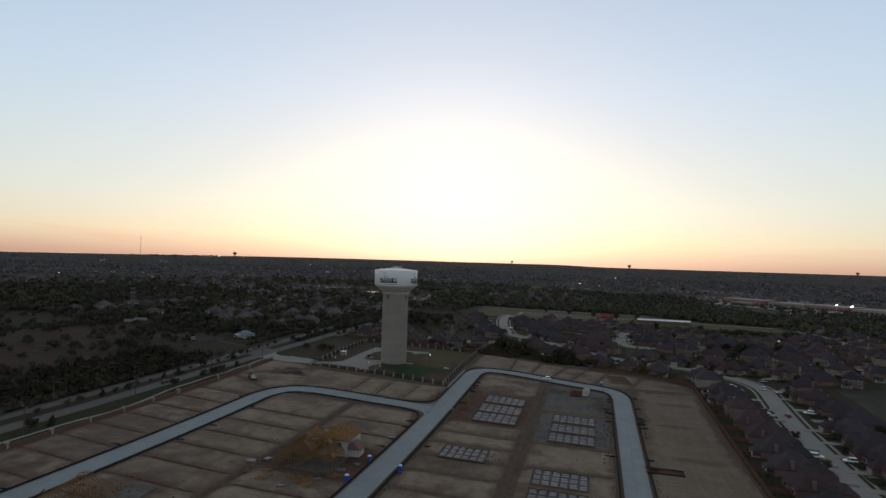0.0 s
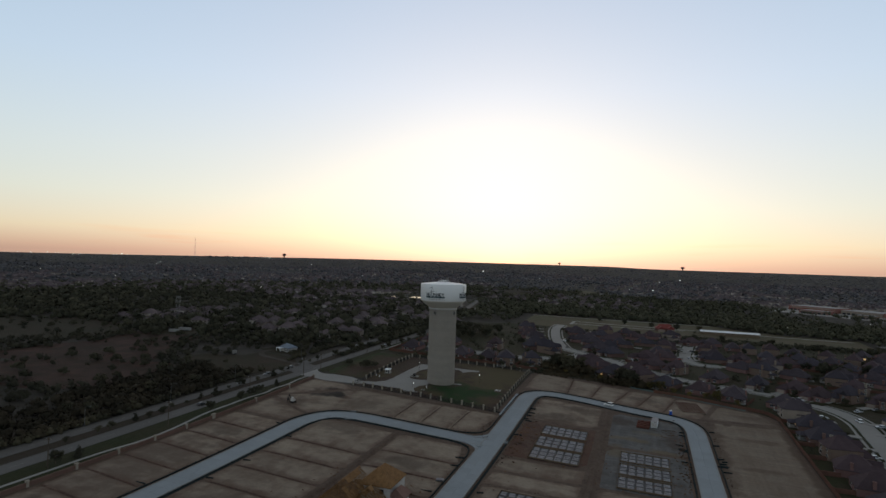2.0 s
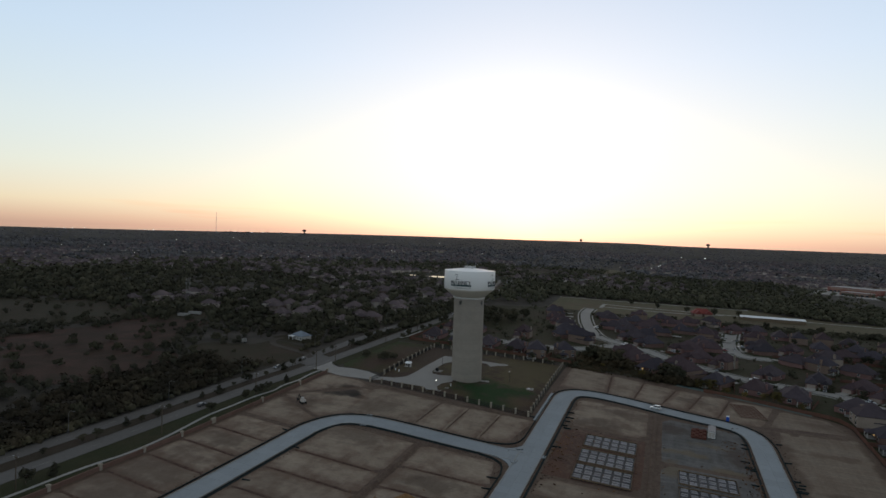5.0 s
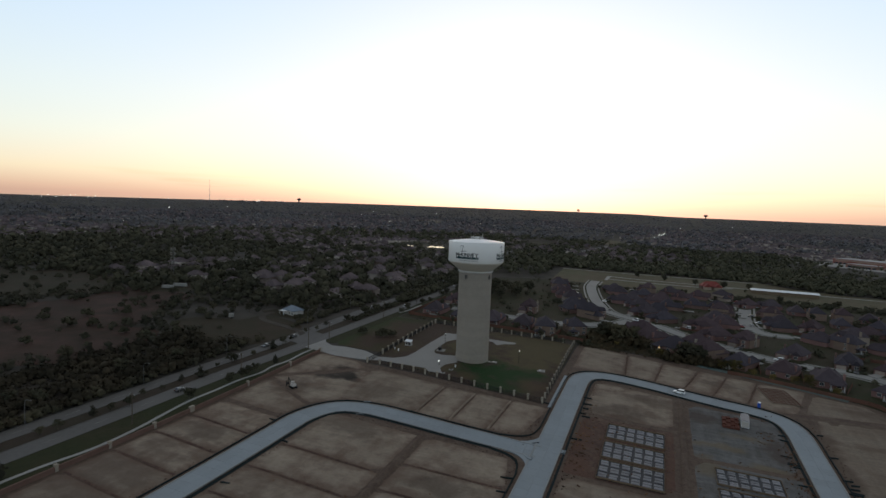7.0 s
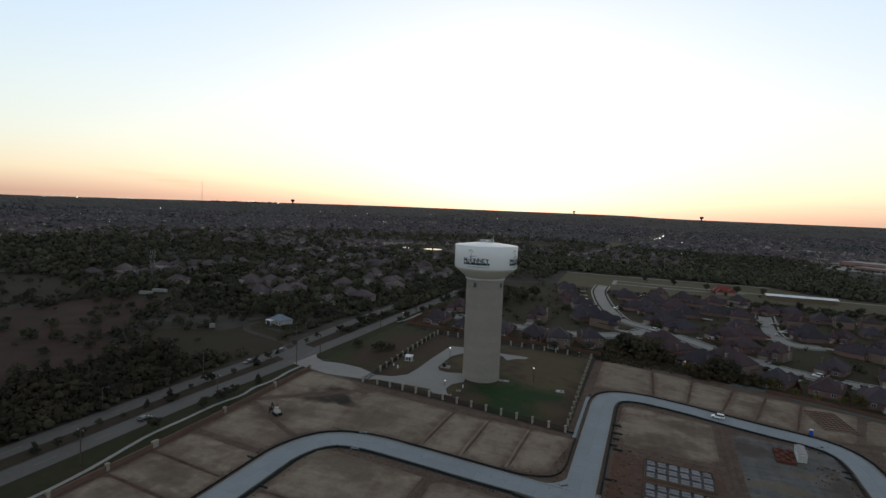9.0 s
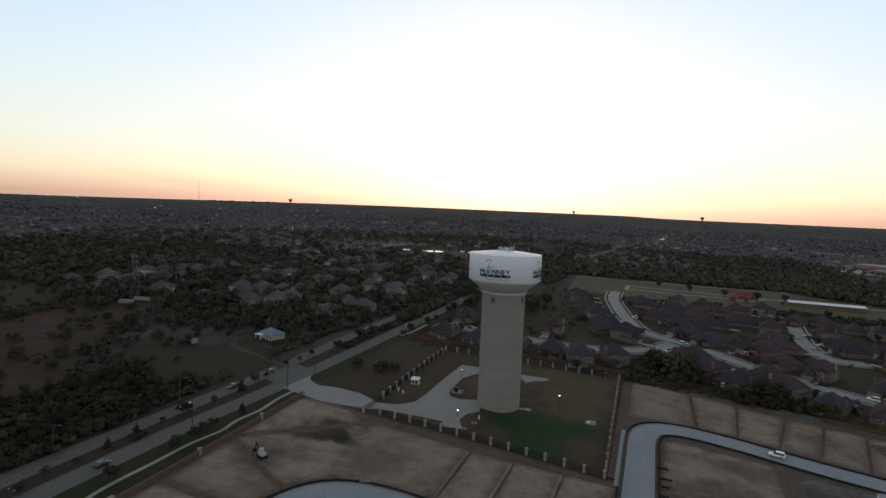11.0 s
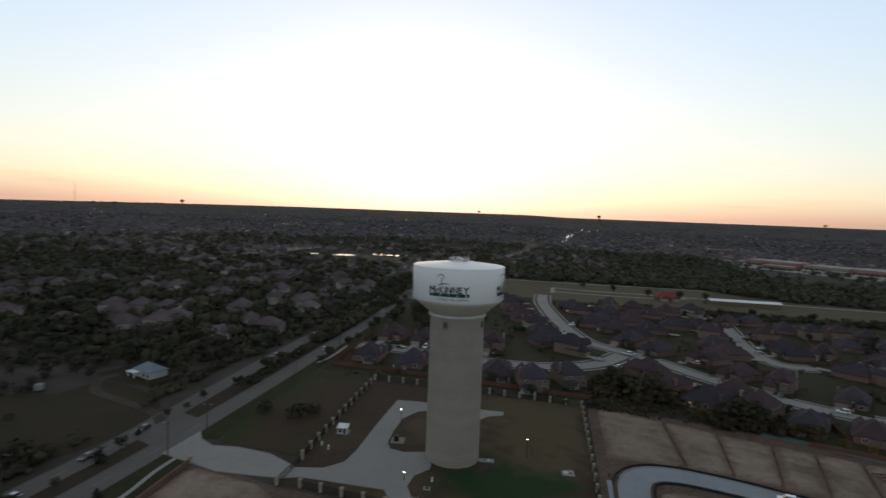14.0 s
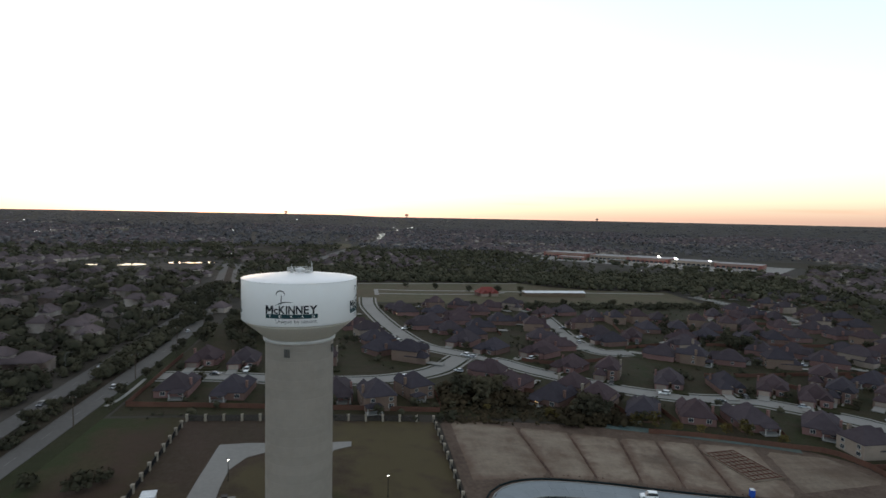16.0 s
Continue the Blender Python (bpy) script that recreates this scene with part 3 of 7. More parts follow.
def paved_road(name, line, half, slab_mat, kerb_mat, label, off=0.22, step=4.6, kerb=0.15):
    pts = curve_through(line, step)
    road = thing(name, label, "road", kind="structure")
    nrm = sides(pts)
    gap = 0.018
    for i in range(len(pts) - 1):
        for s in (-1, 1):
            g = Geo()
            quad = []
            for p, n, e in ((pts[i], nrm[i], gap), (pts[i + 1], nrm[i + 1], -gap)):
                d = (pts[i + 1] - pts[i]).normalized() * e
                for u in (gap * s, half * s):
                    q = p + n * u + d
                    quad.append(q)
            top = [(q.x, q.y, ht(q.x, q.y) + off) for q in quad]
            low = [(x, y, z - 0.3) for x, y, z in top]
            order = [(0, 1, 3, 2)] if s < 0 else [(0, 2, 3, 1)]
            g.add(top + low, order + [(0, 1, 5, 4), (1, 3, 7, 5), (3, 2, 6, 7), (2, 0, 4, 6)])
            part("slab", g, slab_mat, road)
    for s in (-1, 1):
        g = Geo()
        fine = curve_through(line, 3.0)
        ribbon(g, fine, s * half, s * (half + 0.35), -0.2, off + kerb)
        part("kerb", g, kerb_mat, road)
    return road


def silt_fence(line, u):
    g = Geo()
    pts = curve_through(line, 3.0)
    nrm = sides(pts)
    ribbon(g, pts, u, u + 0.10, 0.0, 0.62)
    s = 1 if u > 0 else -1
    ribbon(g, pts, u, u + s * 0.5, 0.0, 0.22)
    for p, n in list(zip(pts, nrm))[::2]:
        q = p + n * (u + 0.06)
        g.box(q.x, q.y, ht(q.x, q.y), 0.10, 0.10, 1.0)
    return tagged(part("silt_fence", g, M_SILT), "low black fabric silt fence along the new kerb", "fence", "silt fences")

# ---- the water tower ----
def text_geo(body, width, height, radius, azimuth, z, depth=0.05, bold=0.0):
    """Lettering wrapped round the tank; azimuth is of its left end, in radians."""
    cu = bpy.data.curves.new("lettering", "FONT")
    cu.body = body
    cu.resolution_u = 3
    cu.offset = bold
    tmp = bpy.data.objects.new("lettering", cu)
    me = bpy.data.meshes.new_from_object(tmp)
    co = np.array([v.co[:] for v in me.vertices])
    faces = [tuple(p.vertices) for p in me.polygons]
    lo, hi = co.min(0), co.max(0)
    g = Geo()
    pts = []
    for x, y, _ in co:
        a = azimuth + (x - lo[0]) / (hi[0] - lo[0]) * width / radius
        pts.append(((radius + depth) * math.cos(a), (radius + depth) * math.sin(a), z + (y - lo[1]) / (hi[1] - lo[1]) * height))
    g.add(pts, faces)
    bpy.data.objects.remove(tmp)
    bpy.data.curves.remove(cu)
    bpy.data.meshes.remove(me)
    return g


def arc_strip(pts, radius, width, az0, z0, depth=0.05):
    """A stroke on the tank through (along, up) points in metres."""
    g = Geo()
    out = []
    n = len(pts)
    for i, (u, v, w) in enumerate(pts):
        du = pts[min(i + 1, n - 1)][0] - pts[max(i - 1, 0)][0]
        dv = pts[min(i + 1, n - 1)][1] - pts[max(i - 1, 0)][1]
        m = math.hypot(du, dv) or 1
        for s in (-1, 1):
            uu, vv = u - s * dv / m * w * width / 2, v + s * du / m * w * width / 2
            a = az0 + uu / radius
            out.append(((radius + depth) * math.cos(a), (radius + depth) * math.sin(a), z0 + vv))
    return g.add(out, [(2 * i, 2 * i + 2, 2 * i + 3, 2 * i + 1) for i in range(n - 1)])


def build_tower():
    RS, RT = 8.08, 13.6
    t = thing("water_tower", "tall white water tank on a ribbed concrete shaft", "water tower", -0.3, 1.4, -0.3)
    z = -0.4
    k = 0
    while z < 44.0:
        top = min(z + 2.25, 44.2)
        g = Geo().lathe([(RS - 0.04, z), (RS, z + 0.07), (RS, top - 0.07), (RS - 0.04, top)], 72)
        part("shaft_ring", g, M_SHAFT, t, smooth=False)
        z = top
        k += 1
    part("collar", Geo().lathe([(RS, 44.0), (RS + 0.45, 44.15), (RS + 0.55, 44.55), (RS + 0.30, 44.9), (RS, 44.95)], 72), M_TRIM, t, "pale ring collar")
    part("tank_cone", Geo().lathe([(RS + 0.05, 44.9), (RS + 0.5, 45.2), (10.6, 46.9), (12.7, 48.6), (13.3, 49.3)], 96), M_CREAM, t, "cream sloping tank underside", True)
    part("tank_wall", Geo().lathe([(13.4, 49.28), (RT, 49.5), (RT, 58.75), (13.54, 58.92)], 128), M_TANK, t, "white painted tank wall", True)
    part("tank_roof", Geo().lathe([(13.62, 58.90), (13.48, 59.0), (10, 59.45), (6, 59.93), (3, 60.2), (0.05, 60.3)], 96), M_TANK, t, "shallow white domed roof", True)
    for i in range(64):
        a = 2 * math.pi * i / 64
        part("rim_bracket", Geo().box(13.55 * math.cos(a), 13.55 * math.sin(a), 58.82, 0.22, 0.5, 0.22, a), M_TANK, t)
    for i in range(24):
        a = 2 * math.pi * i / 24
        part("rail_post", Geo().box(3.0 * math.cos(a), 3.0 * math.sin(a), 60.0, 0.10, 0.10, 1.35, a), M_STEEL, t)
    for h in (60.7, 61.3):
        g = Geo()
        for i in range(24):
            a, b = 2 * math.pi * i / 24, 2 * math.pi * (i + 1) / 24
            g.beam((3 * math.cos(a), 3 * math.sin(a), h), (3 * math.cos(b), 3 * math.sin(b), h), 0.10)
        part("guard_rail", g, M_STEEL, t)
    part("roof_vent", Geo().lathe([(0.9, 60.1), (0.9, 60.8), (1.2, 60.85), (1.1, 61.15), (0.3, 61.35)], 20), M_WHITE, t)
    part("roof_hatch", Geo().box(1.8, -1.3, 59.9, 1.2, 1.2, 0.9), M_STEEL, t)
    part("roof_cabinet", Geo().box(-1.9, -0.9, 60.0, 0.8, 0.7, 1.3), M_STEEL, t)
    for x, y, hh in ((2.6, 1.2, 3.2), (2.9, -0.6, 2.6), (-2.2, 1.9, 2.2), (1.2, 2.7, 2.0)):
        part("antenna", Geo().tube((x, y, 60.0), (x, y, 60.0 + hh), 0.07, 0.05), M_STEEL, t)
    # antennas on the shaft below the collar
    for a in (-108, -104.5, -101, -20, -16):
        q = radians(a)
        p = Geo().box(8.35 * math.cos(q), 8.35 * math.sin(q), 41.2, 0.30, 0.22, 1.9, q)
        p.box(8.1 * math.cos(q), 8.1 * math.sin(q), 41.9, 0.5, 0.12, 0.25, q)
        part("panel_antenna", p, M_POST, t, "grey panel antenna")
    # four emblems round the tank
    for i in range(4):
        az = radians(-117 + 90 * i)
        em = new("emblem")
        em.parent = t
        for ch, u, wd, hg in (("M", 0.0, 1.85, 1.85), ("c", 1.98, 1.0, 1.2), ("K", 3.15, 1.42, 1.85), ("I", 4.72, 0.34, 1.85), ("N", 5.25, 1.45, 1.85), ("N", 6.9, 1.45, 1.85), ("E", 8.55, 1.15, 1.85), ("Y", 9.85, 1.75, 1.85)):
            if ch == "M":
                strokes = Geo()
                for ends in (((0.20, 0.0), (0.20, 1.85)), ((0.26, 1.80), (0.93, 0.55)), ((0.93, 0.55), (1.60, 1.80)), ((1.66, 0.0), (1.66, 1.85))):
                    one = arc_strip([(a, b, 1) for a, b in ends], RT, 0.40, az + u / RT, 52.25)
                    strokes.add(one.v, one.f)
                part("letter", strokes, M_NAVY, em, "dark navy capital letter")
                continue
            part("letter", text_geo(ch, wd, hg, RT, az + u / RT, 52.25, bold=0.026), M_NAVY, em, "dark navy capital letter")
        part("band", arc_strip([(11.75 * j / 24, 0.5, 1) for j in range(25)], RT, 0.98, az, 51.2, 0.03), M_TEAL, em, "dark teal band")
        for j, ch in enumerate("TEXAS"):
            part("letter", text_geo(ch, 0.62, 0.62, RT, az + (0.75 + 2.42 * j) / RT, 51.39, 0.07), M_TANK, em, "white spaced capital letter")
        part("lettering", text_geo("Unique by nature.", 9.3, 1.05, RT, az + 2.4 / RT, 49.95, bold=-0.006), M_SLOGAN, em, "thin slogan lettering")
        crown = [(3.5 + 0.95 * math.cos(radians(d)), 1.7 + 0.8 * math.sin(radians(d)), 0.5 + 0.5 * math.sin(radians(d))) for d in range(200, -21, -20)]
        part("tree_mark", arc_strip(crown, RT, 0.26, az, 54.9), M_NAVY, em, "drawn tree crown")
        part("tree_mark", arc_strip([(3.75, 1.6, 0.6), (3.7, 0.8, 0.8), (3.65, -0.1, 1.0), (3.5, -0.5, 1.2)], RT, 0.22, az, 54.9), M_NAVY, em)
        part("ground_mark", arc_strip([(2.4, -0.75, 0.2), (3.2, -0.35, 1), (4.2, -0.05, 1), (5.2, 0.0, 0.8), (6.2, -0.05, 0.2)], RT, 0.24, az, 54.9), M_NAVY, em)
    # door at the foot
    part("shaft_door", Geo().box(7.95 * math.cos(radians(-15)), 7.95 * math.sin(radians(-15)), 0.1, 0.14, 1.1, 2.2, radians(-15)), M_STEEL, t)
    part("roll_door", Geo().box(7.95 * math.cos(radians(-150)), 7.95 * math.sin(radians(-150)), 0.1, 0.16, 3.2, 3.4, radians(-150)), M_SHAFT, t)


build_tower()

# ---- the building site ----
site = Geo()
drape(site, [(-73.5, -262), (181, -262), (181, 22), (176, 33), (139, 46), (104, 60), (46, 66), (43.5, 60), (43.5, -38), (-43, -29.5), (-52, -27), (-73.5, -21.5)], 0.05, 6.0, 0)
setting("site_soil", site, M_RED, "stripped red-brown soil of a building site", "ground")

paved_road("road", LEFT_ROAD, HALF, M_NEWCON, M_KERB, "new pale concrete street with kerbs")
paved_road("road", MID_ROAD, HALF, M_NEWCON, M_KERB, "new pale concrete street with kerbs", off=0.24)
for u in (-5.6, 5.6):
    silt_fence(LEFT_ROAD[:-1] + [(35, -79.3)], u)
silt_fence(MID_ROAD, -5.6)
silt_fence([(52.5, -262), (52.5, -150), (52.5, -98)], 5.6)
silt_fence([(35, -73.6), (41, -72.0), (45.4, -68.2), (46.9, -61)], 0.05)
silt_fence([(35, -85.1), (41, -86.6), (45.4, -90.6), (46.9, -98)], -0.05)
silt_fence([(52.5, -61), (52.6, -20), (53, 0), (57, 9), (67, 12.5), (84, 10.5), (99, 6.5), (113, 3), (126, 0), (134, -5), (138, -16), (138.6, -40), (138.7, -110), (138.5, -262)], 5.6)

# rounded corners where the side street joins
for cy, sgn in ((-75.6, 1), (-84.2, -1)):
    g = Geo()
    arc = [(39.4 + 9 * math.cos(radians(a)), cy + sgn * (9 - 9 * math.sin(radians(a)))) for a in range(90, -1, -10)]
    out = [(48.6, cy - sgn * 0.4)] + (arc if sgn < 0 else arc[::-1])
    drape(g, out, 0.30, 3.0, 0.3)
    setting("street_corner", g, M_NEWCON, "rounded new concrete street corner", "road")


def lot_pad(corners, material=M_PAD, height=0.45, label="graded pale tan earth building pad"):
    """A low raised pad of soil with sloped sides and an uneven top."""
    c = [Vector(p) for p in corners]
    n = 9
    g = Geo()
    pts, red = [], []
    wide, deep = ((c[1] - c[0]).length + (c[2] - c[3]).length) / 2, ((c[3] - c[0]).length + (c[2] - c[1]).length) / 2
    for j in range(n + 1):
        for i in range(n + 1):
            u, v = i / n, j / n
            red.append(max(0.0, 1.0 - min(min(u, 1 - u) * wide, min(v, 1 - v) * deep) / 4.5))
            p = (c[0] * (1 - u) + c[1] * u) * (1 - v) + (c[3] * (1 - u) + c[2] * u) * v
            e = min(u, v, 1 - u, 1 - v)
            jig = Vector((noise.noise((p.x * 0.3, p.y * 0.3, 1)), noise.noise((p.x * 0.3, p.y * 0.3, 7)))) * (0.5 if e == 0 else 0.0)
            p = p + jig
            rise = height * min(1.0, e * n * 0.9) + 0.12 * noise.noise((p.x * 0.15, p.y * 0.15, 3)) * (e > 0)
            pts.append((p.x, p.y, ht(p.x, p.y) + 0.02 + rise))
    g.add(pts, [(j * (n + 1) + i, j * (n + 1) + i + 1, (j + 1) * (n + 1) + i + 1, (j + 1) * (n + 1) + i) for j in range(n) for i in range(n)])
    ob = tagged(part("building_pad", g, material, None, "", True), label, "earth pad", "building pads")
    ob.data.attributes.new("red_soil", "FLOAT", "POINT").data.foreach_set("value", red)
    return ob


lot_lines = [-94.5 - 15.85 * i for i in range(11)]
for a, b in zip(lot_lines, lot_lines[1:]):
    lot_pad([(-70.5, b + 0.3), (-41.2, b - 3.3), (-41.2, a - 4.0), (-70.5, a - 0.4)])
lot_pad([(-70, -92), (-42, -95.5), (-40, -84), (-70, -66)])
lot_pad([(-70, -64), (-40, -82), (-31, -73), (-36, -36)])
lot_pad([(-71, -61), (-39, -36), (-47, -30), (-71, -25)])
lot_pad([(-33, -71.5), (0.1, -72), (1.3, -40), (-36, -34.5)])
for a, b in ((0.6, 14.0), (14.5, 29.2), (29.7, 46)):
    lot_pad([(a, -72), (b - (4.5 if b == 46 else 0), -70.0 if b == 46 else -73), (b + (0.4 if b == 46 else 1.2), -41), (a + 1.2, -40)])
inner = [-84.5, -114, -130.5, -147, -163, -179, -195, -211, -227, -243]
for a, b in zip(inner, inner[1:]):
    lot_pad([(-29, b - 0.1), (9.2, b - 2.8), (9.2, a - 3.4), (-29, a - 0.7)])
inner2 = [-87, -108, -125, -141, -172, -188, -204, -220, -236]
for a, b in zip(inner2, inner2[1:]):
    red = a == -141
    lot_pad([(12.4, b + 0.1), (46.4, b - 0.2), (42 if a == -87 else 46.4, a - (2.0 if a == -87 else 0.8)), (12.4, a - 0.6)], M_DARKSOIL_SHADOW if red else M_PAD, 0.35, "trampled brown earth building pad" if red else "graded pale tan earth building pad")
east = [4, -38, -91, -107, -121, -137, -153, -170, -187, -204]
for i, (a, b) in enumerate(zip(east, east[1:])):
    dark = i in (1,)
    lot_pad([(59, b + 1), (93.5, b + 1), (93.5, a - (5 if i == 0 else 1)), (60, a - (1 if i == 0 else 1))], M_DARKSOIL_SHADOW if dark else M_PAD, 0.35, "damp dark earth building pad" if dark else "graded pale tan earth building pad")
east2 = [-3, -58, -106, -134, -172, -190, -208]
for i, (a, b) in enumerate(zip(east2, east2[1:])):
    lot_pad([(99, b + 1), (132, b + 1), (132, a - (6 if i == 0 else 1)), (99, a - 1)], M_GREYSOIL if i < 2 else M_PAD, 0.35, "grey gravelly earth building pad" if i < 2 else "graded pale tan earth building pad")
back = [((47, 64), (47, 18)), ((71, 57), (72, 20)), ((89, 52), (85.5, 18.5)), ((106, 47), (98.5, 16)), ((119, 45), (110.5, 13)), ((132, 42), (124, 9)), ((152, 38), (142, 5))]
for (t0, b0), (t1, b1) in zip(back, back[1:]):
    lot_pad([(b0[0] + 0.1, b0[1] - 0.6), (b1[0] - 0.1, b1[1] - 0.6), (t1[0] - 0.1, t1[1] + 2.0), (t0[0] + 0.1, t0[1] + 2.0)])
lot_pad([(144.6, -258), (179.6, -258), (179.6, 10), (145, 6)], M_STRIP, 0.22, "broad graded strip of pale tan earth")
lot_pad([(145.5, 8), (179, 12), (173, 30), (154, 37)], M_STRIP, 0.3)


def site_form(x0, x1, y0, y1, cols=5, rows=4):
    """A slab form: white plastic void bags in rows, dark trenches between, boards round the edge."""
    cx, cy = (x0 + x1) / 2, (y0 + y1) / 2
    t = thing("slab_form", "foundation form of white plastic bags between dark trenches", "foundation form", cx, cy, ht(cx, cy) + 0.50, group="foundation forms")
    sx, sy = (ht(cx + 5, cy) - ht(cx - 5, cy)) / 10, (ht(cx, cy + 5) - ht(cx, cy - 5)) / 10
    t.matrix_basis = t.matrix_basis @ Matrix.Rotation(math.atan(sy), 4, "X") @ Matrix.Rotation(-math.atan(sx), 4, "Y")
    w, d = (x1 - x0), (y1 - y0)
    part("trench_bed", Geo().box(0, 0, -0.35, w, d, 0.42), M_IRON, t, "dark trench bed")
    cw, cd = w / cols, d / rows
    for i in range(cols):
        for j in range(rows):
            gx, gy = -w / 2 + cw * (i + 0.5), -d / 2 + cd * (j + 0.5)
            sx, sy = cw - random.uniform(0.75, 1.05), cd - random.uniform(0.8, 1.1)
            g = Geo()
            h = 0.20 + 0.08 * random.random()
            for s in (-1, 1):
                tw = random.uniform(-0.06, 0.06)
                ox = random.uniform(-0.12, 0.12)
                g.box(gx + ox, gy + s * sy * 0.255, 0.05, sx, sy * 0.46, h * 0.55, tw)
                g.box(gx + ox, gy + s * sy * 0.255, 0.05 + h * 0.55, sx * 0.98, sy * 0.45, h * 0.45, tw, taper=random.uniform(0.7, 0.9))
            part("void_bag", g, M_PLASTIC, t)
    for s in (-1, 1):
        part("edge_board", Geo().box(0, s * (d / 2 + 0.1), -0.1, w + 0.4, 0.10, 0.55), M_FORMWOOD, t)
        part("edge_board", Geo().box(s * (w / 2 + 0.1), 0, -0.1, 0.10, d + 0.4, 0.55), M_FORMWOOD, t)
    return t


for y0, y1 in ((-57.5, -45.0), (-73.5, -60.8), (-88.5, -75.6)):
    site_form(69.9, 89.9, y0, y1, 6, 3)
site_form(67.6, 85, -138, -125, 6, 3)
for y0, y1 in ((-75, -63.8), (-89.4, -78.2), (-103, -92)):
    site_form(105.5, 124.6, y0, y1, 6, 3)
for y0, y1 in ((-151, -137), (-168, -155)):
    site_form(103.6, 122.6, y0, y1, 6, 3)


def steel_mat():
    t = thing("rebar_grid", "rusty reinforcing bars laid out on bare earth", "reinforcing mat", 138.5, 26, ht(138.5, 26) + 0.62, radians(10))
    sx, sy = (ht(143.5, 26) - ht(133.5, 26)) / 10, (ht(138.5, 31) - ht(138.5, 21)) / 10
    t.matrix_basis = t.matrix_basis @ Matrix.Rotation(math.atan(sy), 4, "X") @ Matrix.Rotation(-math.atan(sx), 4, "Y")
    part("footing_bed", Geo().box(0, 0, -0.5, 12.4, 21, 0.52), M_STRIP, t, "scraped tan footing bed")
    for i in range(7):
        part("bar", Geo().box(-5.5 + i * 1.85, 0, 0, 0.22, 20, 0.14), M_RUST, t)
    for j in range(9):
        part("bar", Geo().box(0, -9.6 + j * 2.4, 0.1, 11.4, 0.22, 0.14), M_RUST, t)


steel_mat()


# ---- houses ----
def hip_roof(g, w, d, z, pitch=0.75, over=0.45, k=0, gable=0):
    """A roof on a w by d block: hips, or gables at the ends (gable 1: the -y end, 2: both)."""
    W, D = w / 2 + over, d / 2 + over
    if D >= W:
        rise, run = W * pitch, W
        a = -D + (0.02 if gable else run * 0.9)
        b = D - (0.02 if gable == 2 else run * 0.9)
        ridge = [(0, a, z + rise), (0, b, z + rise)]
        faces = [(0, 1, 4), (1, 2, 5, 4), (2, 3, 5), (3, 0, 4, 5)]
    else:
        rise, run = D * pitch, D
        a, b = -W + run * 0.9, W - run * 0.9
        ridge = [(a, 0, z + rise), (b, 0, z + rise)]
        faces = [(0, 1, 5, 4), (1, 2, 5), (2, 3, 4, 5), (3, 0, 4)]
    eave = [(-W, -D, z), (W, -D, z), (W, D, z), (-W, D, z)]
    low = [(x, y, zz - 0.22) for x, y, zz in eave]
    pts = eave + ridge + low
    return g.add(pts, faces + [(0, 6, 7, 1), (1, 7, 8, 2), (2, 8, 9, 3), (3, 9, 6, 0), (9, 8, 7, 6)], k)


def shifted(fn, x, y):
    g = Geo()
    fn(g)
    g.v = [(a + x, b + y, c) for a, b, c in g.v]
    return g


def add_window(parent, x, y, z, w, h, face, lit=False):
    """face: the direction the wall looks, 's', 'n', 'e' or 'w'."""
    turn = {"s": 0.0, "n": math.pi, "e": math.pi / 2, "w": -math.pi / 2}[face]
    g = Geo().box(0, 0, 0, w + 0.3, 0.10, h + 0.3)
    ob = part("window", g, M_TRIM, parent, "white framed window")
    ob.matrix_basis = Matrix.Translation((x, y, z - 0.15)) @ Matrix.Rotation(turn, 4, "Z")
    pane = Geo()
    for s in (-1, 1):
        pane.box(s * (w / 4 + 0.02), -0.035, 0.15, w / 2 - 0.08, 0.08, h)
    part("pane", pane, M_WARM if lit else M_GLASS, ob)


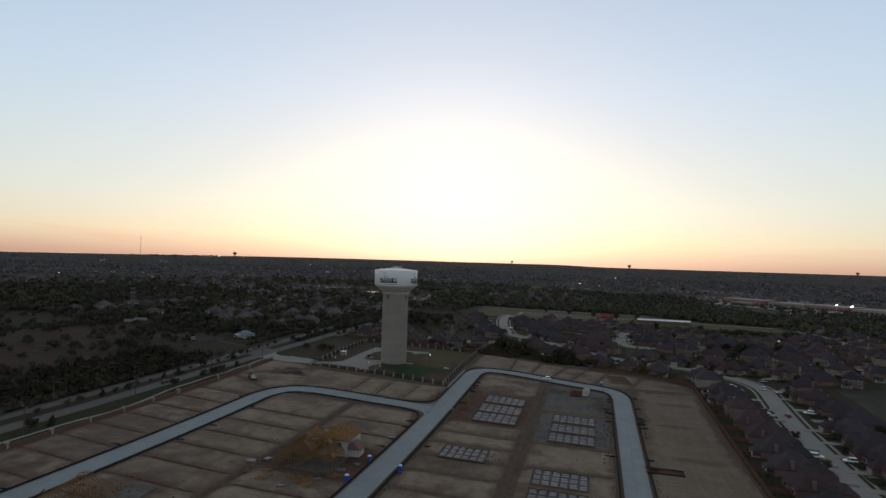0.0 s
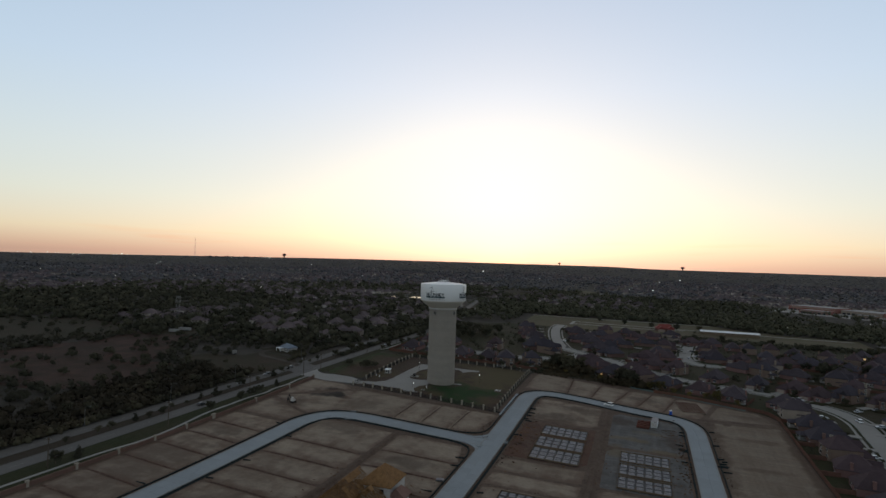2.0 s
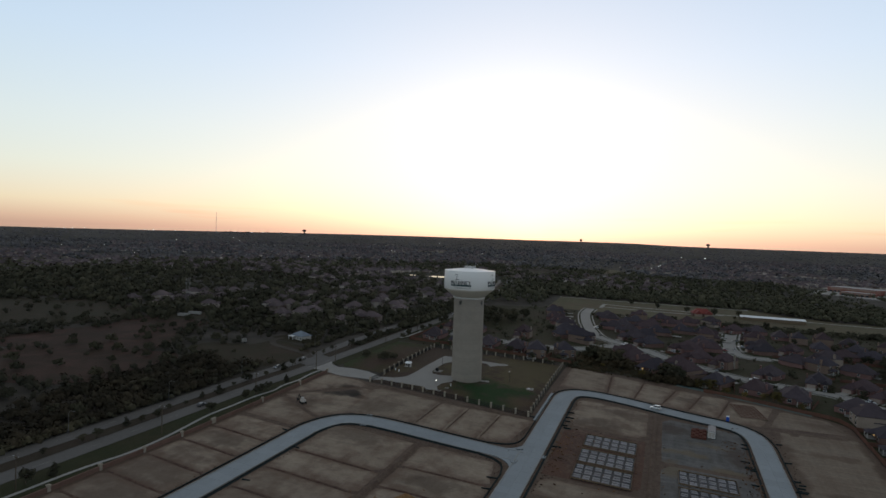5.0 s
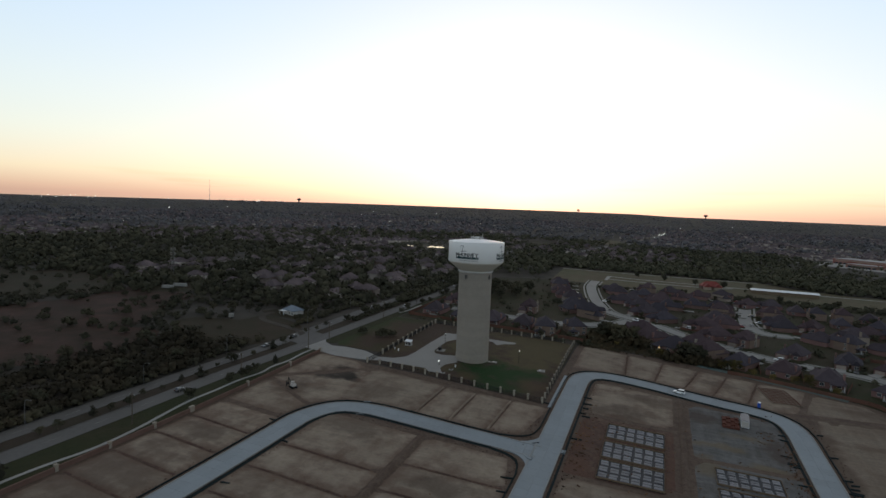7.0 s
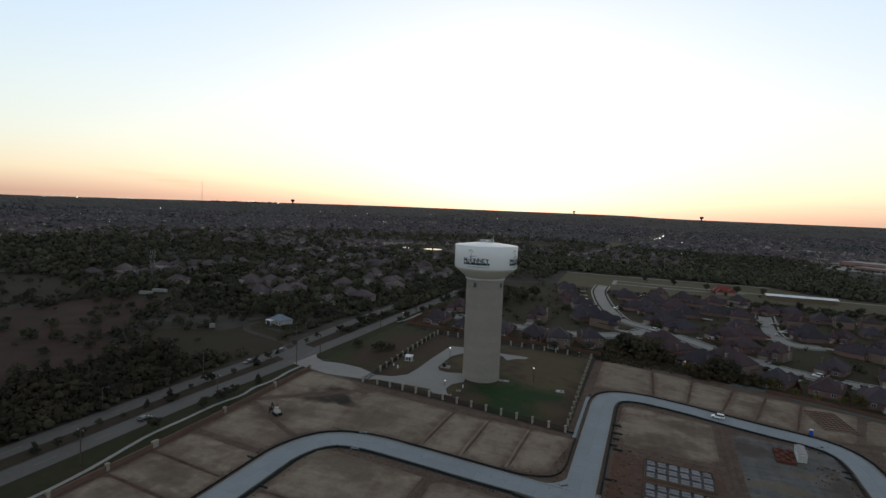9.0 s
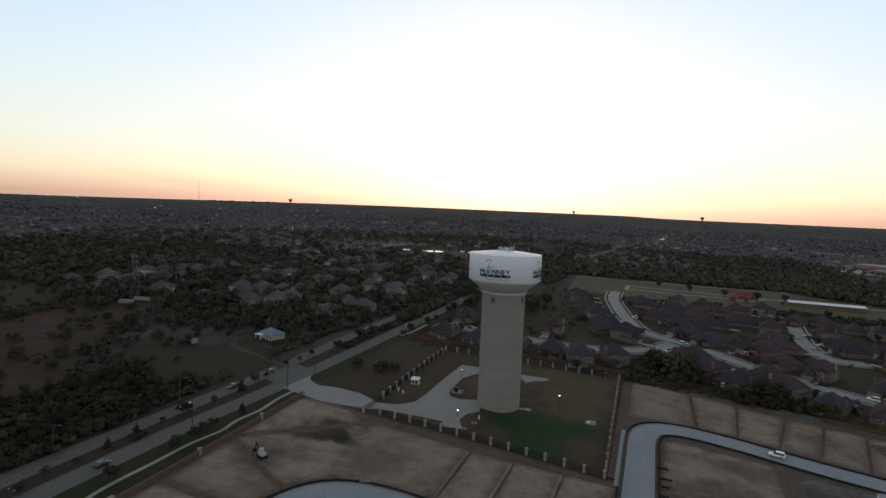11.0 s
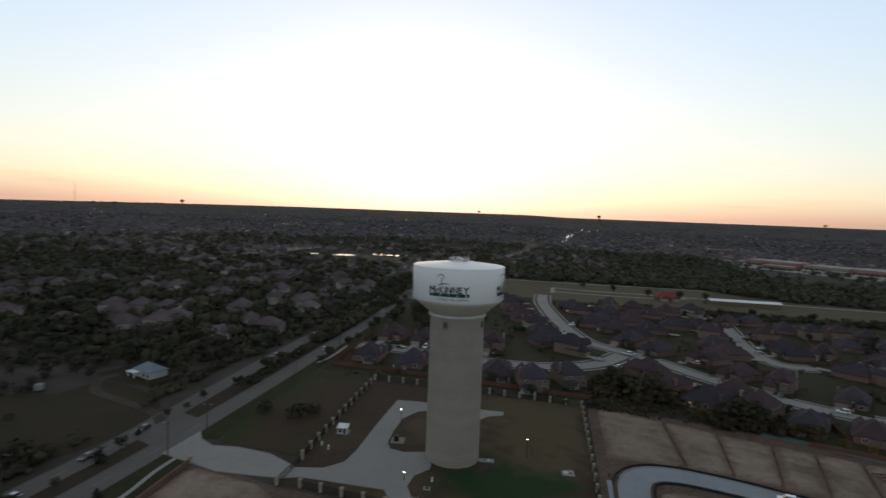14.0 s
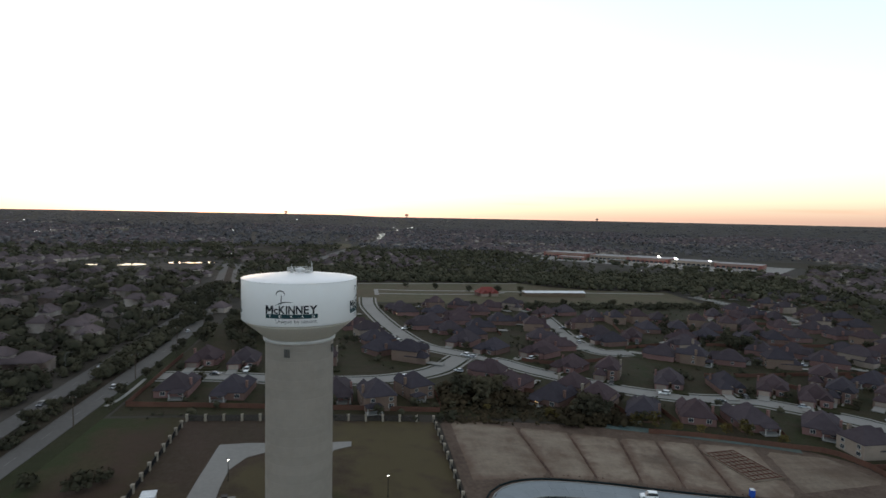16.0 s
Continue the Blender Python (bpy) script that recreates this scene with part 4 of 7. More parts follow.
def build_house(kind, plain=False):
    """House with its front towards -y. Storeys, wings and openings differ by kind; plain ones stand far off."""
    rnd = random.Random(kind * 7 + 3)
    two = kind in (1, 3, 5)
    wall_m = M_BRICKS[kind % 4]
    roof_m = M_ROOFS[kind % 3]
    W, D = (14.5, 16.5) if not two else (13.0, 15.0)
    H = 3.1 if not two else 5.9
    t = thing("house", ("two-storey" if two else "single-storey") + " " + ("rose", "tan", "dark brown", "cream")[kind % 4] + " brick house with a steep shingled roof", "house", group="suburban houses")
    part("wall", Geo().box(0, 0.5, -0.8, W, D, H + 0.8), wall_m, t)
    part("roof", shifted(lambda g: hip_roof(g, W, D, H, 0.78), 0, 0.5), roof_m, t)
    # garage wing to the front
    gw, gd, gx = 6.6, 6.0, -W / 2 + 3.4
    gh = 3.0
    fy = -D / 2 + 0.5 - gd / 2 + 1.0
    part("wall", Geo().box(gx, fy, -0.8, gw, gd, gh + 0.8), wall_m, t)
    part("roof", shifted(lambda g: hip_roof(g, gw, gd + 6, gh, 0.85, gable=0), gx, fy + 3), roof_m, t)
    leaf = Geo().box(gx, fy - gd / 2 - 0.02, 0, 4.9, 0.12, 2.3)
    for j in range(4):
        leaf.box(gx, fy - gd / 2 - 0.09, 0.06 + j * 0.57, 4.7, 0.05, 0.48)
    part("garage_door", leaf, M_GARAGE, t, "panelled garage door")
    # front gabled wing with the arched entry
    ex, ew, ed = W / 2 - 3.2, 5.2, 4.0
    eh = H if kind != 4 else 3.8
    ey = -D / 2 + 0.5 - ed / 2 + 1.4
    part("wall", Geo().box(ex, ey, -0.8, ew, ed, eh + 0.8), M_BRICKS[(kind + (1 if kind % 2 else 0)) % 4], t)
    rise = (ew / 2 + 0.1) * 0.95
    gable = Geo().add([(ex - ew / 2, ey - ed / 2, eh), (ex + ew / 2, ey - ed / 2, eh), (ex, ey - ed / 2, eh + rise - 0.1), (ex - ew / 2, ey - ed / 2 + 0.2, eh), (ex + ew / 2, ey - ed / 2 + 0.2, eh), (ex, ey - ed / 2 + 0.2, eh + rise - 0.1)], [(0, 1, 2), (5, 4, 3), (0, 2, 5, 3), (1, 4, 5, 2), (0, 3, 4, 1)])
    part("gable_wall", gable, wall_m, t)
    part("roof", shifted(lambda g: hip_roof(g, ew, ed + 7, eh, 0.95, 0.35, gable=1), ex, ey + 3.6), roof_m, t)
    add_window(t, ex, ey - ed / 2 - 0.04, 0.7, 1.9, 1.6, "s")
    if plain:
        part("driveway", Geo().box(gx, fy - gd / 2 - 4.6, -0.35, 5.2, 9.6, 0.45), M_CON, t, "concrete driveway")
        part("front_lawn", Geo().box(1.5, -D / 2 - 4.2, -0.5, W + 1.5, 8.6, 0.56), M_VERGE, t, "front lawn")
        part("chimney", Geo().box((W / 2 - 0.2) if kind % 2 else -W / 2 + 0.4, 2.4, 0, 0.9, 1.3, H + 3.4), wall_m, t, "tall chimney")
        if two:
            add_window(t, ex, ey - ed / 2 - 0.04, 3.5, 1.7, 1.5, "s")
        add_window(t, 3.4, D / 2 + 0.54, 0.8, 1.9, 1.6, "n")
        return t
    arch = Geo().lathe([(0.05, 0), (0.75, 0), (0.75, 0.12), (0.05, 0.12)], 14)
    arch.v = [(ex + a, ey - ed / 2 - 0.02 - c, eh + 0.75 + b) for a, b, c in arch.v]
    part("gable_vent", arch, M_TRIM, t, "pale round gable window")
    part("front_door", Geo().box(gx + gw / 2 + 1.5, -D / 2 + 0.45, 0, 1.15, 0.14, 2.3), M_DOOR, t, "dark stained front door")
    part("entry_arch", Geo().box(gx + gw / 2 + 0.55, -D / 2 - 0.2, 0, 0.4, 0.4, 2.7).box(gx + gw / 2 + 2.45, -D / 2 - 0.2, 0, 0.4, 0.4, 2.7).box(gx + gw / 2 + 1.5, -D / 2 - 0.2, 2.7, 2.3, 0.45, 0.5), M_BRICKS[3], t, "pale stone entry arch")
    if two:
        add_window(t, -0.2, -D / 2 + 0.46, 3.6, 1.8, 1.4, "s")
        add_window(t, -W / 2 + 2.2, -D / 2 + 0.46, 3.8, 1.3, 1.3, "s")
        add_window(t, ex, ey - ed / 2 - 0.04, 3.5, 1.7, 1.5, "s")
    # sides and back
    for fx, fc in ((W / 2 + 0.04, "e"),):
        for yy in (1.0,):
            add_window(t, fx, yy, 0.9, 1.3, 1.4, fc)
            if two and yy > 0:
                add_window(t, fx, yy, 3.8, 1.2, 1.3, fc)
    for xx in (-4.2, 3.4):
        add_window(t, xx, D / 2 + 0.54, 0.8, 1.9, 1.6, "n")
        if two:
            add_window(t, xx, D / 2 + 0.54, 3.7, 1.5, 1.4, "n")
    # covered patio at the back
    if kind in (0, 2, 5):
        px = 3.4 if kind else -3.2
        part("patio_roof", shifted(lambda g: hip_roof(g, 6.4, 4.2, 2.8, 0.5, 0.3), px, D / 2 + 2.2), roof_m, t)
        for s in (-1, 1):
            part("patio_post", Geo().box(px + s * 2.9, D / 2 + 4.0, -0.3, 0.4, 0.4, 3.1), M_TRIM, t)
        part("patio_slab", Geo().box(px, D / 2 + 2.3, -0.5, 6.6, 4.2, 0.58), M_CON, t)
    chx = (W / 2 - 0.2) if kind % 2 else -W / 2 + 0.4
    part("chimney", Geo().box(chx, 2.4, 0, 0.9, 1.3, H + 3.4).box(chx, 2.4, H + 3.4, 1.1, 1.5, 0.25), M_STONE if kind == 1 else wall_m, t, "tall chimney")
    # drive and path
    part("driveway", Geo().box(gx, fy - gd / 2 - 4.6, -0.35, 5.2, 9.6, 0.45), M_CON, t, "concrete driveway")
    part("path", Geo().box(gx + gw / 2 + 1.5, -D / 2 - 3.4, -0.35, 1.2, 7.6, 0.44), M_CON, t, "concrete path")
    part("front_lawn", Geo().box(1.5, -D / 2 - 4.2, -0.5, W + 1.5, 8.6, 0.56), M_VERGE, t, "front lawn")
    return t


HOUSE_KINDS = [build_house(k) for k in range(6)] + [build_house(k, True) for k in range(6)]

M_GARDEN = mat("patchy_garden_grass", (0.034, 0.030, 0.018), alt=(0.026, 0.032, 0.014), scale=0.03, alt2=(0.046, 0.034, 0.024), scale2=0.15, bump=0.5, bump_scale=2.0, amount=0.7, fine=0.4)
g = Geo()
drape(g, [(-71, 68), (44, 70), (80, 66), (120, 54), (166, 40), (182, 24), (183, -262), (262, -262), (266, 60), (400, 62), (470, 320), (440, 410), (345, 400), (336, 332), (150, 344), (60, 342), (-22, 335), (-72, 300)], 0.06, 16.0, 0.0)
setting("garden_ground", g, M_GARDEN, "patchy dark green and brown garden ground", "ground")
STREETS = {
    "main": [(21, 366), (22, 316), (31, 254), (40, 213), (49, 185), (62, 171), (85, 152), (100, 133), (120, 114), (136, 101), (152, 93), (167, 88), (184, 86), (196, 77), (206, 68), (217, 55), (222, 35), (220, 5), (217, -38), (216, -75), (214.5, -119), (214, -200)],
    "branch": [(-70, 116), (-45, 116), (-20, 113), (7, 112), (30, 117), (52, 132), (68, 158)],
    "court": [(157, 300), (152, 260), (147, 215), (148, 185), (155, 170), (170, 170)],
    "far_row": [(352, 400), (356, 329), (359, 260), (362, 180), (352, 130), (330, 120), (300, 118)],
    "north_lane": [(157, 300), (200, 292), (250, 285), (300, 262), (340, 250)],
}
STREET_LINES = {k: curve_through(v, 6.0) for k, v in STREETS.items()}
for k, v in STREETS.items():
    if k == "north_lane":
        continue
    g = Geo()
    fine = curve_through(v, 4.0)
    ribbon(g, fine, -4.3, 4.3, -0.2, 0.16)
    st = setting("street", g, M_CON, "pale concrete suburban street", "street")
    for s in (-1, 1):
        g = Geo()
        ribbon(g, fine, s * 4.3, s * 4.6, -0.2, 0.30)
        part("kerb", g, M_KERB, st)
        g = Geo()
        ribbon(g, fine, s * 6.2, s * 7.5, -0.2, 0.20)
        part("footpath", g, M_CON, st)
        g = Geo()
        ribbon(g, fine, s * 4.62, s * 6.18, -0.2, 0.17)
        part("verge", g, M_VERGE, st)

HOUSES_SEEN = [(21, 80), (37, 94), (95, 87), (80, 103), (112, 81), (127, 71), (147, 67), (165, 60), (205, 98), (136, 124), (119, 134), (160, 110), (184, 101), (40, 152), (26, 165), (57, 146), (23, 188), (76, 190), (89, 172), (115, 164), (183, 158), (204, 172), (188, 205), (249, 165), (267, 160), (281, 165), (300, 160), (71, 222), (50, 285), (63, 251), (87, 275), (93, 233), (113, 256), (131, 258), (157, 290), (176, 297), (192, 284), (203, 262), (221, 265), (212, 230), (239, 205), (277, 238), (284, 218), (316, 233), (336, 225), (367, 233), (294, 278), (311, 265), (340, 269), (373, 275), (397, 268), (364, 396), (386, 397), (397, 378), (418, 375), (430, 357), (447, 344), (462, 331), (142, 231), (168, 240), (195, 12), (195, -8), (196, -28), (196, -47), (197, -66), (197, -85), (197, -104), (197, -123), (197, -142), (212, 80), (230, 86), (248, 78), (264, 70), (281, 70), (245, -8), (248, -26), (240, -63), (239, 138), (270, 140), (292, 142), (313, 146), (261, 250), (348, 247)]
HOUSES_A = [(76, 125), (92, 113), (108, 98), (121, 87), (133, 76), (147, 66), (162, 59), (190, 52), (191, 33), (110, 156), (124, 142), (138, 128), (156, 112), (172, 105), (190, 103), (209, 98), (225, 86), (239, 76), (19, 84), (37, 92), (5, 92), (-15, 90), (-35, 92), (-57, 95), (-57, 140), (-39, 138), (-2, 140), (42, 156), (22, 172), (19, 204)]
HOUSES_B = [(192, 12), (193, -7), (193, -25), (194, -43), (195, -62), (194, -80), (193, -98), (191, -117), (191, -136), (190, -155), (238, 34), (240, 14), (241, -5), (238, -24), (238, -43), (236, -62), (236, -80), (235, -98), (234, -118), (62, 197), (60, 215), (55, 235), (49, 254), (43, 280), (41, 300), (10, 228), (2, 250), (-3, 275), (-8, 300), (96, 172), (80, 182)]
HOUSES_C = [(130, 180), (128, 200), (127, 222), (130, 243), (134, 262), (168, 192), (169, 212), (171, 232), (174, 252), (176, 148), (196, 148), (216, 146), (236, 146), (256, 146), (276, 145), (296, 144), (316, 143), (240, 108), (262, 102), (284, 100), (306, 99), (328, 104), (262, 82), (84, 208), (88, 230), (84, 255), (72, 284), (100, 270), (104, 296)]
HOUSES_D = [(338, 165), (339, 185), (338, 205), (337, 225), (336, 245), (334, 265), (333, 285), (332, 308), (382, 160), (383, 180), (382, 200), (381, 220), (380, 240), (379, 262), (377, 284), (376, 306), (374, 328), (180, 276), (200, 274), (220, 271), (240, 268), (260, 264), (280, 258), (300, 250), (262, 196), (282, 196), (302, 200), (240, 200), (220, 200), (196, 206), (258, 226), (280, 226), (304, 228), (236, 232), (214, 236), (75, 320), (95, 325), (120, 318), (140, 322)]


def nearest_street(x, y):
    best = (1e9, None)
    for line in STREET_LINES.values():
        for p in line:
            d = (p.x - x) ** 2 + (p.y - y) ** 2
            if d < best[0]:
                best = (d, p)
    return best[1]


placed = []
rnd = random.Random(11)
used = set()
for n, (x, y) in enumerate(HOUSES_SEEN + HOUSES_A + HOUSES_B + HOUSES_C + HOUSES_D):
    q = nearest_street(x, y)
    d = math.hypot(q.x - x, q.y - y) or 1.0
    far = 17.0 if n < len(HOUSES_SEEN) else 21.0
    if 3 < d < far:
        x, y = q.x + (x - q.x) / d * far, q.y + (y - q.y) / d * far
    if any((x - a) ** 2 + (y - b) ** 2 < 15.5 ** 2 for a, b in placed):
        continue
    placed.append((x, y))
    turn = math.atan2(q.y - y, q.x - x) + math.pi / 2
    k = rnd.choice((0, 0, 1, 2, 2, 3, 4, 5, 4)) + (6 if y > 150 else 0)
    m = Matrix.Translation((x, y, ht(x, y) + 0.35)) @ Matrix.Rotation(turn + rnd.uniform(-0.05, 0.05), 4, "Z") @ Matrix.Scale(0.93, 4)
    if k not in used:
        used.add(k)
        HOUSE_KINDS[k].matrix_basis = m
    else:
        copy_thing(HOUSE_KINDS[k], m)


# ---- boulevard ----
def road_strip(name, line, u0, u1, material, label, category="road", z=0.14, step=6.0):
    g = Geo()
    ribbon(g, curve_through(line, step), u0, u1, -0.25, z)
    return setting(name, g, material, label, category)


BLVD_NEAR = [(-92.2, -300), (-91.8, -150), (-90.8, -75), (-88.0, -42), (-85.8, -15), (-83.2, 40), (-82.2, 110), (-82.4, 170), (-85.2, 228), (-92, 304), (-103, 420), (-121, 520), (-143, 640)]
BLVD_WEST = [(-107, -300), (-106.4, -150), (-104.8, -78), (-101.8, -42), (-99.6, -10), (-98.8, 90), (-99.6, 180), (-102, 250), (-108, 330), (-118, 420), (-136, 520), (-158, 640)]
BLVD_MID = [((a[0] + b[0]) / 2, (a[1] + b[1]) / 2) for a, b in ((BLVD_NEAR[0], BLVD_WEST[0]), (BLVD_NEAR[1], BLVD_WEST[1]), (BLVD_NEAR[2], BLVD_WEST[2]), (BLVD_NEAR[3], BLVD_WEST[3]), (BLVD_NEAR[4], BLVD_WEST[4]), (BLVD_NEAR[6], BLVD_WEST[5]), (BLVD_NEAR[7], BLVD_WEST[6]), (BLVD_NEAR[9], BLVD_WEST[8]), (BLVD_NEAR[12], BLVD_WEST[11]))]
for way, half in ((BLVD_NEAR, 3.8), (BLVD_WEST, 3.5)):
    rd = road_strip("road", way, -half, half, M_OLDROAD, "weathered concrete boulevard carriageway")
    for u in (-half - 0.3, half):
        g = Geo()
        ribbon(g, curve_through(way, 5.0), u, u + 0.3, -0.2, 0.24)
        part("kerb", g, M_OLDROAD, rd)
    line = curve_through(way, 6.0)
    for i in range(4, len(line) - 60, 3):
        g = Geo()
        ribbon(g, line[i:i + 2], -0.08, 0.08, 0.10, 0.155)
        part("lane_mark", g, M_MARK, rd)
road_strip("median", BLVD_MID, -6.0, 6.0, M_BROWNLAWN, "dry grass boulevard median", "verge", 0.11)
# crossing and drive entrance through the median
g = Geo()
drape(g, [(-81.5, -4), (-83, -21), (-62, -26.5), (-53, -26), (-44, -25.3), (-42.5, -24), (-42.5, -18.5), (-47, -16), (-53, -13), (-64, -11.5), (-72, -12.5), (-78, -9)], 0.26, 5.0)
setting("entrance_drive", g, M_CON, "pale concrete entrance drive off the boulevard", "driveway")
g = Geo()
drape(g, [(-97.5, 8), (-98.5, -14), (-88, -18), (-86.5, 4)], 0.22, 4.0)
setting("median_crossing", g, M_OLDROAD, "weathered concrete crossing through the median", "road")
road_strip("side_lane", [(-96, -3), (-104, 4), (-113, 8), (-126, 12), (-139, 17), (-147, 28), (-145, 36)], -2.0, 2.0, M_LANE, "worn gravelly farm lane", "lane", 0.20, 3.0)
WALKLINE = [(-79.5, -300), (-78.5, -190), (-78, -162), (-75.8, -145), (-76.5, -128), (-80, -104), (-79.8, -88), (-79.6, -74), (-77.6, -62), (-78.6, -54), (-77.2, -43), (-78, -31), (-77.5, -22)]
road_strip("verge", [(-79.2, -300), (-79.2, -150), (-79.2, -18)], -6.4, 9.5, M_VERGE, "green roadside grass verge", "verge", 0.12)
road_strip("pavement", WALKLINE, -0.65, 0.65, M_CON, "pale winding concrete footpath", "pavement", 0.20, 3.0)
road_strip("verge", [(-78, -8), (-77, 60), (-76.5, 130), (-77, 170), (-80, 235)], -4.5, 3.0, M_VERGE, "green roadside grass verge", "verge", 0.12)
road_strip("pavement", [(-76.4, 78), (-74.6, 86), (-74.4, 100), (-74.6, 112)], -0.7, 0.7, M_CON, "concrete footpath", "pavement", 0.20, 4.0)

# brick screen wall with stone pillars
sw = thing("screen_wall", "low red-brown brick screen wall with pale stone pillars", "wall")
wall_line = [Vector((-71.9, -264 + 6 * i)) for i in range(41)]
for a, b in zip(wall_line, wall_line[1:]):
    g = Geo()
    ribbon(g, [a, b], -0.2, 0.2, -0.3, 1.45)
    part("wall_panel", g, M_BRICKWALL, sw)
    g = Geo()
    ribbon(g, [a, b], -0.26, 0.26, 1.45, 1.55)
    part("coping", g, M_BRICKWALL, sw)
for y in list(range(-261, -100, 17)) + [-109, -78, -49, -24]:
    g = Geo().box(-71.9, y, ht(-71.9, y) - 0.3, 0.9, 0.9, 2.3).box(-71.9, y, ht(-71.9, y) + 2.0, 1.1, 1.1, 0.2)
    part("pillar", g, M_STONE, sw)

# ---- tower compound ----
g = Geo()
drape(g, [(-42.5, -28), (43, -37.5), (42, 62.5), (-44, 62.5)], 0.10, 6.0)
setting("lawn", g, M_YARD, "patchy brown, olive and green compound grass", "lawn")
g = Geo()
drape(g, [(-71, -9), (-44, -12), (-45, 66), (-77, 66), (-77, 4)], 0.10, 6.0)
setting("lawn", g, M_ROUGH, "rough olive grass field", "lawn")
g = Geo()
drape(g, [(-43.5, -25.5), (-39, -23.5), (-31, -23.5), (-23, -23.5), (-14.5, -23.5), (-12, -27.5), (-6, -26), (-9, -20), (-8.5, -14), (-5, -9), (-6, 2), (-15, -1), (-19.5, 0), (-21.5, 4), (-22, 13), (-22, 24), (-18.5, 32), (-12, 36.5), (0, 38), (4, 32), (7, 37), (12, 40), (12, 43.5), (0, 42.5), (-20, 42.5), (-28.5, 41.5), (-29, 16), (-29, -4), (-30, -12), (-34.5, -17), (-41, -18.5), (-43.5, -19)], 0.22, 4.0)
setting("driveway", g, M_CON, "pale concrete drive looping round the tower", "driveway")
g = Geo()
ribbon(g, [Vector((46.3, -40)), Vector((46.3, -20)), Vector((46.3, 2))], -0.75, 0.75, -0.1, 0.25)
setting("pavement", g, M_NEWCON, "new strip of pale concrete pavement", "pavement")

fence = thing("compound_fence", "black iron fence between pale stone pillars", "fence")


def fence_run(a, b, n, skip=()):
    a, b = Vector(a), Vector(b)
    for i in range(n + 1):
        p = a.lerp(b, i / n)
        if i < n or True:
            z = ht(p.x, p.y)
            part("pillar", Geo().box(p.x, p.y, z - 0.2, 0.75, 0.75, 2.55).box(p.x, p.y, z + 2.35, 0.95, 0.95, 0.2), M_STONE, fence, "pale stone pillar")
        if i < n and i not in skip:
            q = a.lerp(b, (i + 1) / n)
            g = Geo()
            z0, z1 = ht(p.x, p.y), ht(q.x, q.y)
            for h in (0.25, 1.85):
                g.beam((p.x, p.y, z0 + h), (q.x, q.y, z1 + h), 0.09)
            m = 26
            for j in range(1, m):
                u = j / m
                r = p.lerp(q, u)
                zz = z0 + (z1 - z0) * u
                g.beam((r.x, r.y, zz + 0.12), (r.x, r.y, zz + 2.0), 0.06)
            part("iron_panel", g, M_IRON, fence, "black iron railing panel")


fence_run((-36.3, -28.3), (42.7, -37), 13)
fence_run((42.7, -31), (41.2, 62), 15)
fence_run((35.0, 62.3), (-44, 62.3), 13)
fence_run((-44, 56.3), (-42.6, -13), 11)
gate = thing("sliding_gate", "black iron sliding gate at the drive", "gate", -42.5, -21.5, ht(-42.5, -21.5), radians(88))
part("gate_frame", Geo().beam((-7, 0, 0.3), (7, 0, 0.3), 0.12).beam((-7, 0, 2.0), (7, 0, 2.0), 0.12), M_IRON, gate)
for j in range(29):
    part("bar", Geo().box(-7 + 0.5 * j, 0, 0.1, 0.07, 0.07, 2.0), M_IRON, gate)
for s in (-1, 1):
    part("gate_post", Geo().box(s * 7.4, 0, -0.2, 0.7, 0.7, 2.6), M_STONE, gate, "pale stone post")

# equipment hut, valve boxes, pads
hut = thing("equipment_hut", "small white-roofed equipment hut on the grass", "hut", -37.5, 7.0, ht(-37.5, 7), radians(6))
part("base_slab", Geo().box(0, 0, -0.3, 4.0, 3.4, 0.45), M_CON, hut)
part("hut_wall", Geo().box(0, 0, 0.15, 3.1, 2.5, 2.0), M_SHEATH, hut)
part("hut_roof", Geo().add([(-1.8, -1.5, 2.1), (1.8, -1.5, 2.1), (1.8, 1.5, 2.5), (-1.8, 1.5, 2.5), (-1.8, -1.5, 2.3), (1.8, -1.5, 2.3), (1.8, 1.5, 2.7), (-1.8, 1.5, 2.7)], [(3, 2, 1, 0), (4, 5, 6, 7), (0, 1, 5, 4), (1, 2, 6, 5), (2, 3, 7, 6), (3, 0, 4, 7)]), M_WHITE, hut, "white metal roof")
part("louvre", Geo().box(-0.6, -1.28, 0.6, 0.9, 0.08, 1.2).box(0.7, -1.28, 0.3, 0.8, 0.08, 1.7), M_IRON, hut)


def slab_box(name, label, cat, x, y, w, d, bits):
    t = thing(name, label, cat, x, y, ht(x, y) + 0.1, radians(8))
    part("slab", Geo().box(0, 0, -0.3, w, d, 0.42), M_CON, t)
    for bx, by, bw, bd, bh, m in bits:
        part("cover", Geo().box(bx, by, 0.1, bw, bd, bh), m, t)


slab_box("valve_vault", "concrete valve vault with steel hatches in the lawn", "utility vault", 34.5, 2.2, 3.6, 3.6, [(-0.6, 0.2, 0.9, 1.2, 0.12, M_STEEL), (0.7, -0.3, 0.7, 0.9, 0.1, M_IRON)])
slab_box("door_stoop", "concrete stoop with pipe covers beside the tower", "stoop", 10.2, 1.6, 4.6, 2.4, [(0.8, 0.1, 0.7, 0.7, 0.12, M_STEEL), (-0.6, 0.1, 0.6, 0.6, 0.1, M_IRON)])
slab_box("transformer", "dark green transformer on a concrete pad", "transformer", -18.8, 6.5, 4.2, 4.6, [(-0.5, -0.3, 1.5, 1.6, 1.7, M_IRON)])
slab_box("valve_vault", "small concrete valve box with a dark grate", "utility vault", -3.6, -19.5, 1.9, 1.9, [(0, 0, 1.0, 1.0, 0.14, M_IRON)])
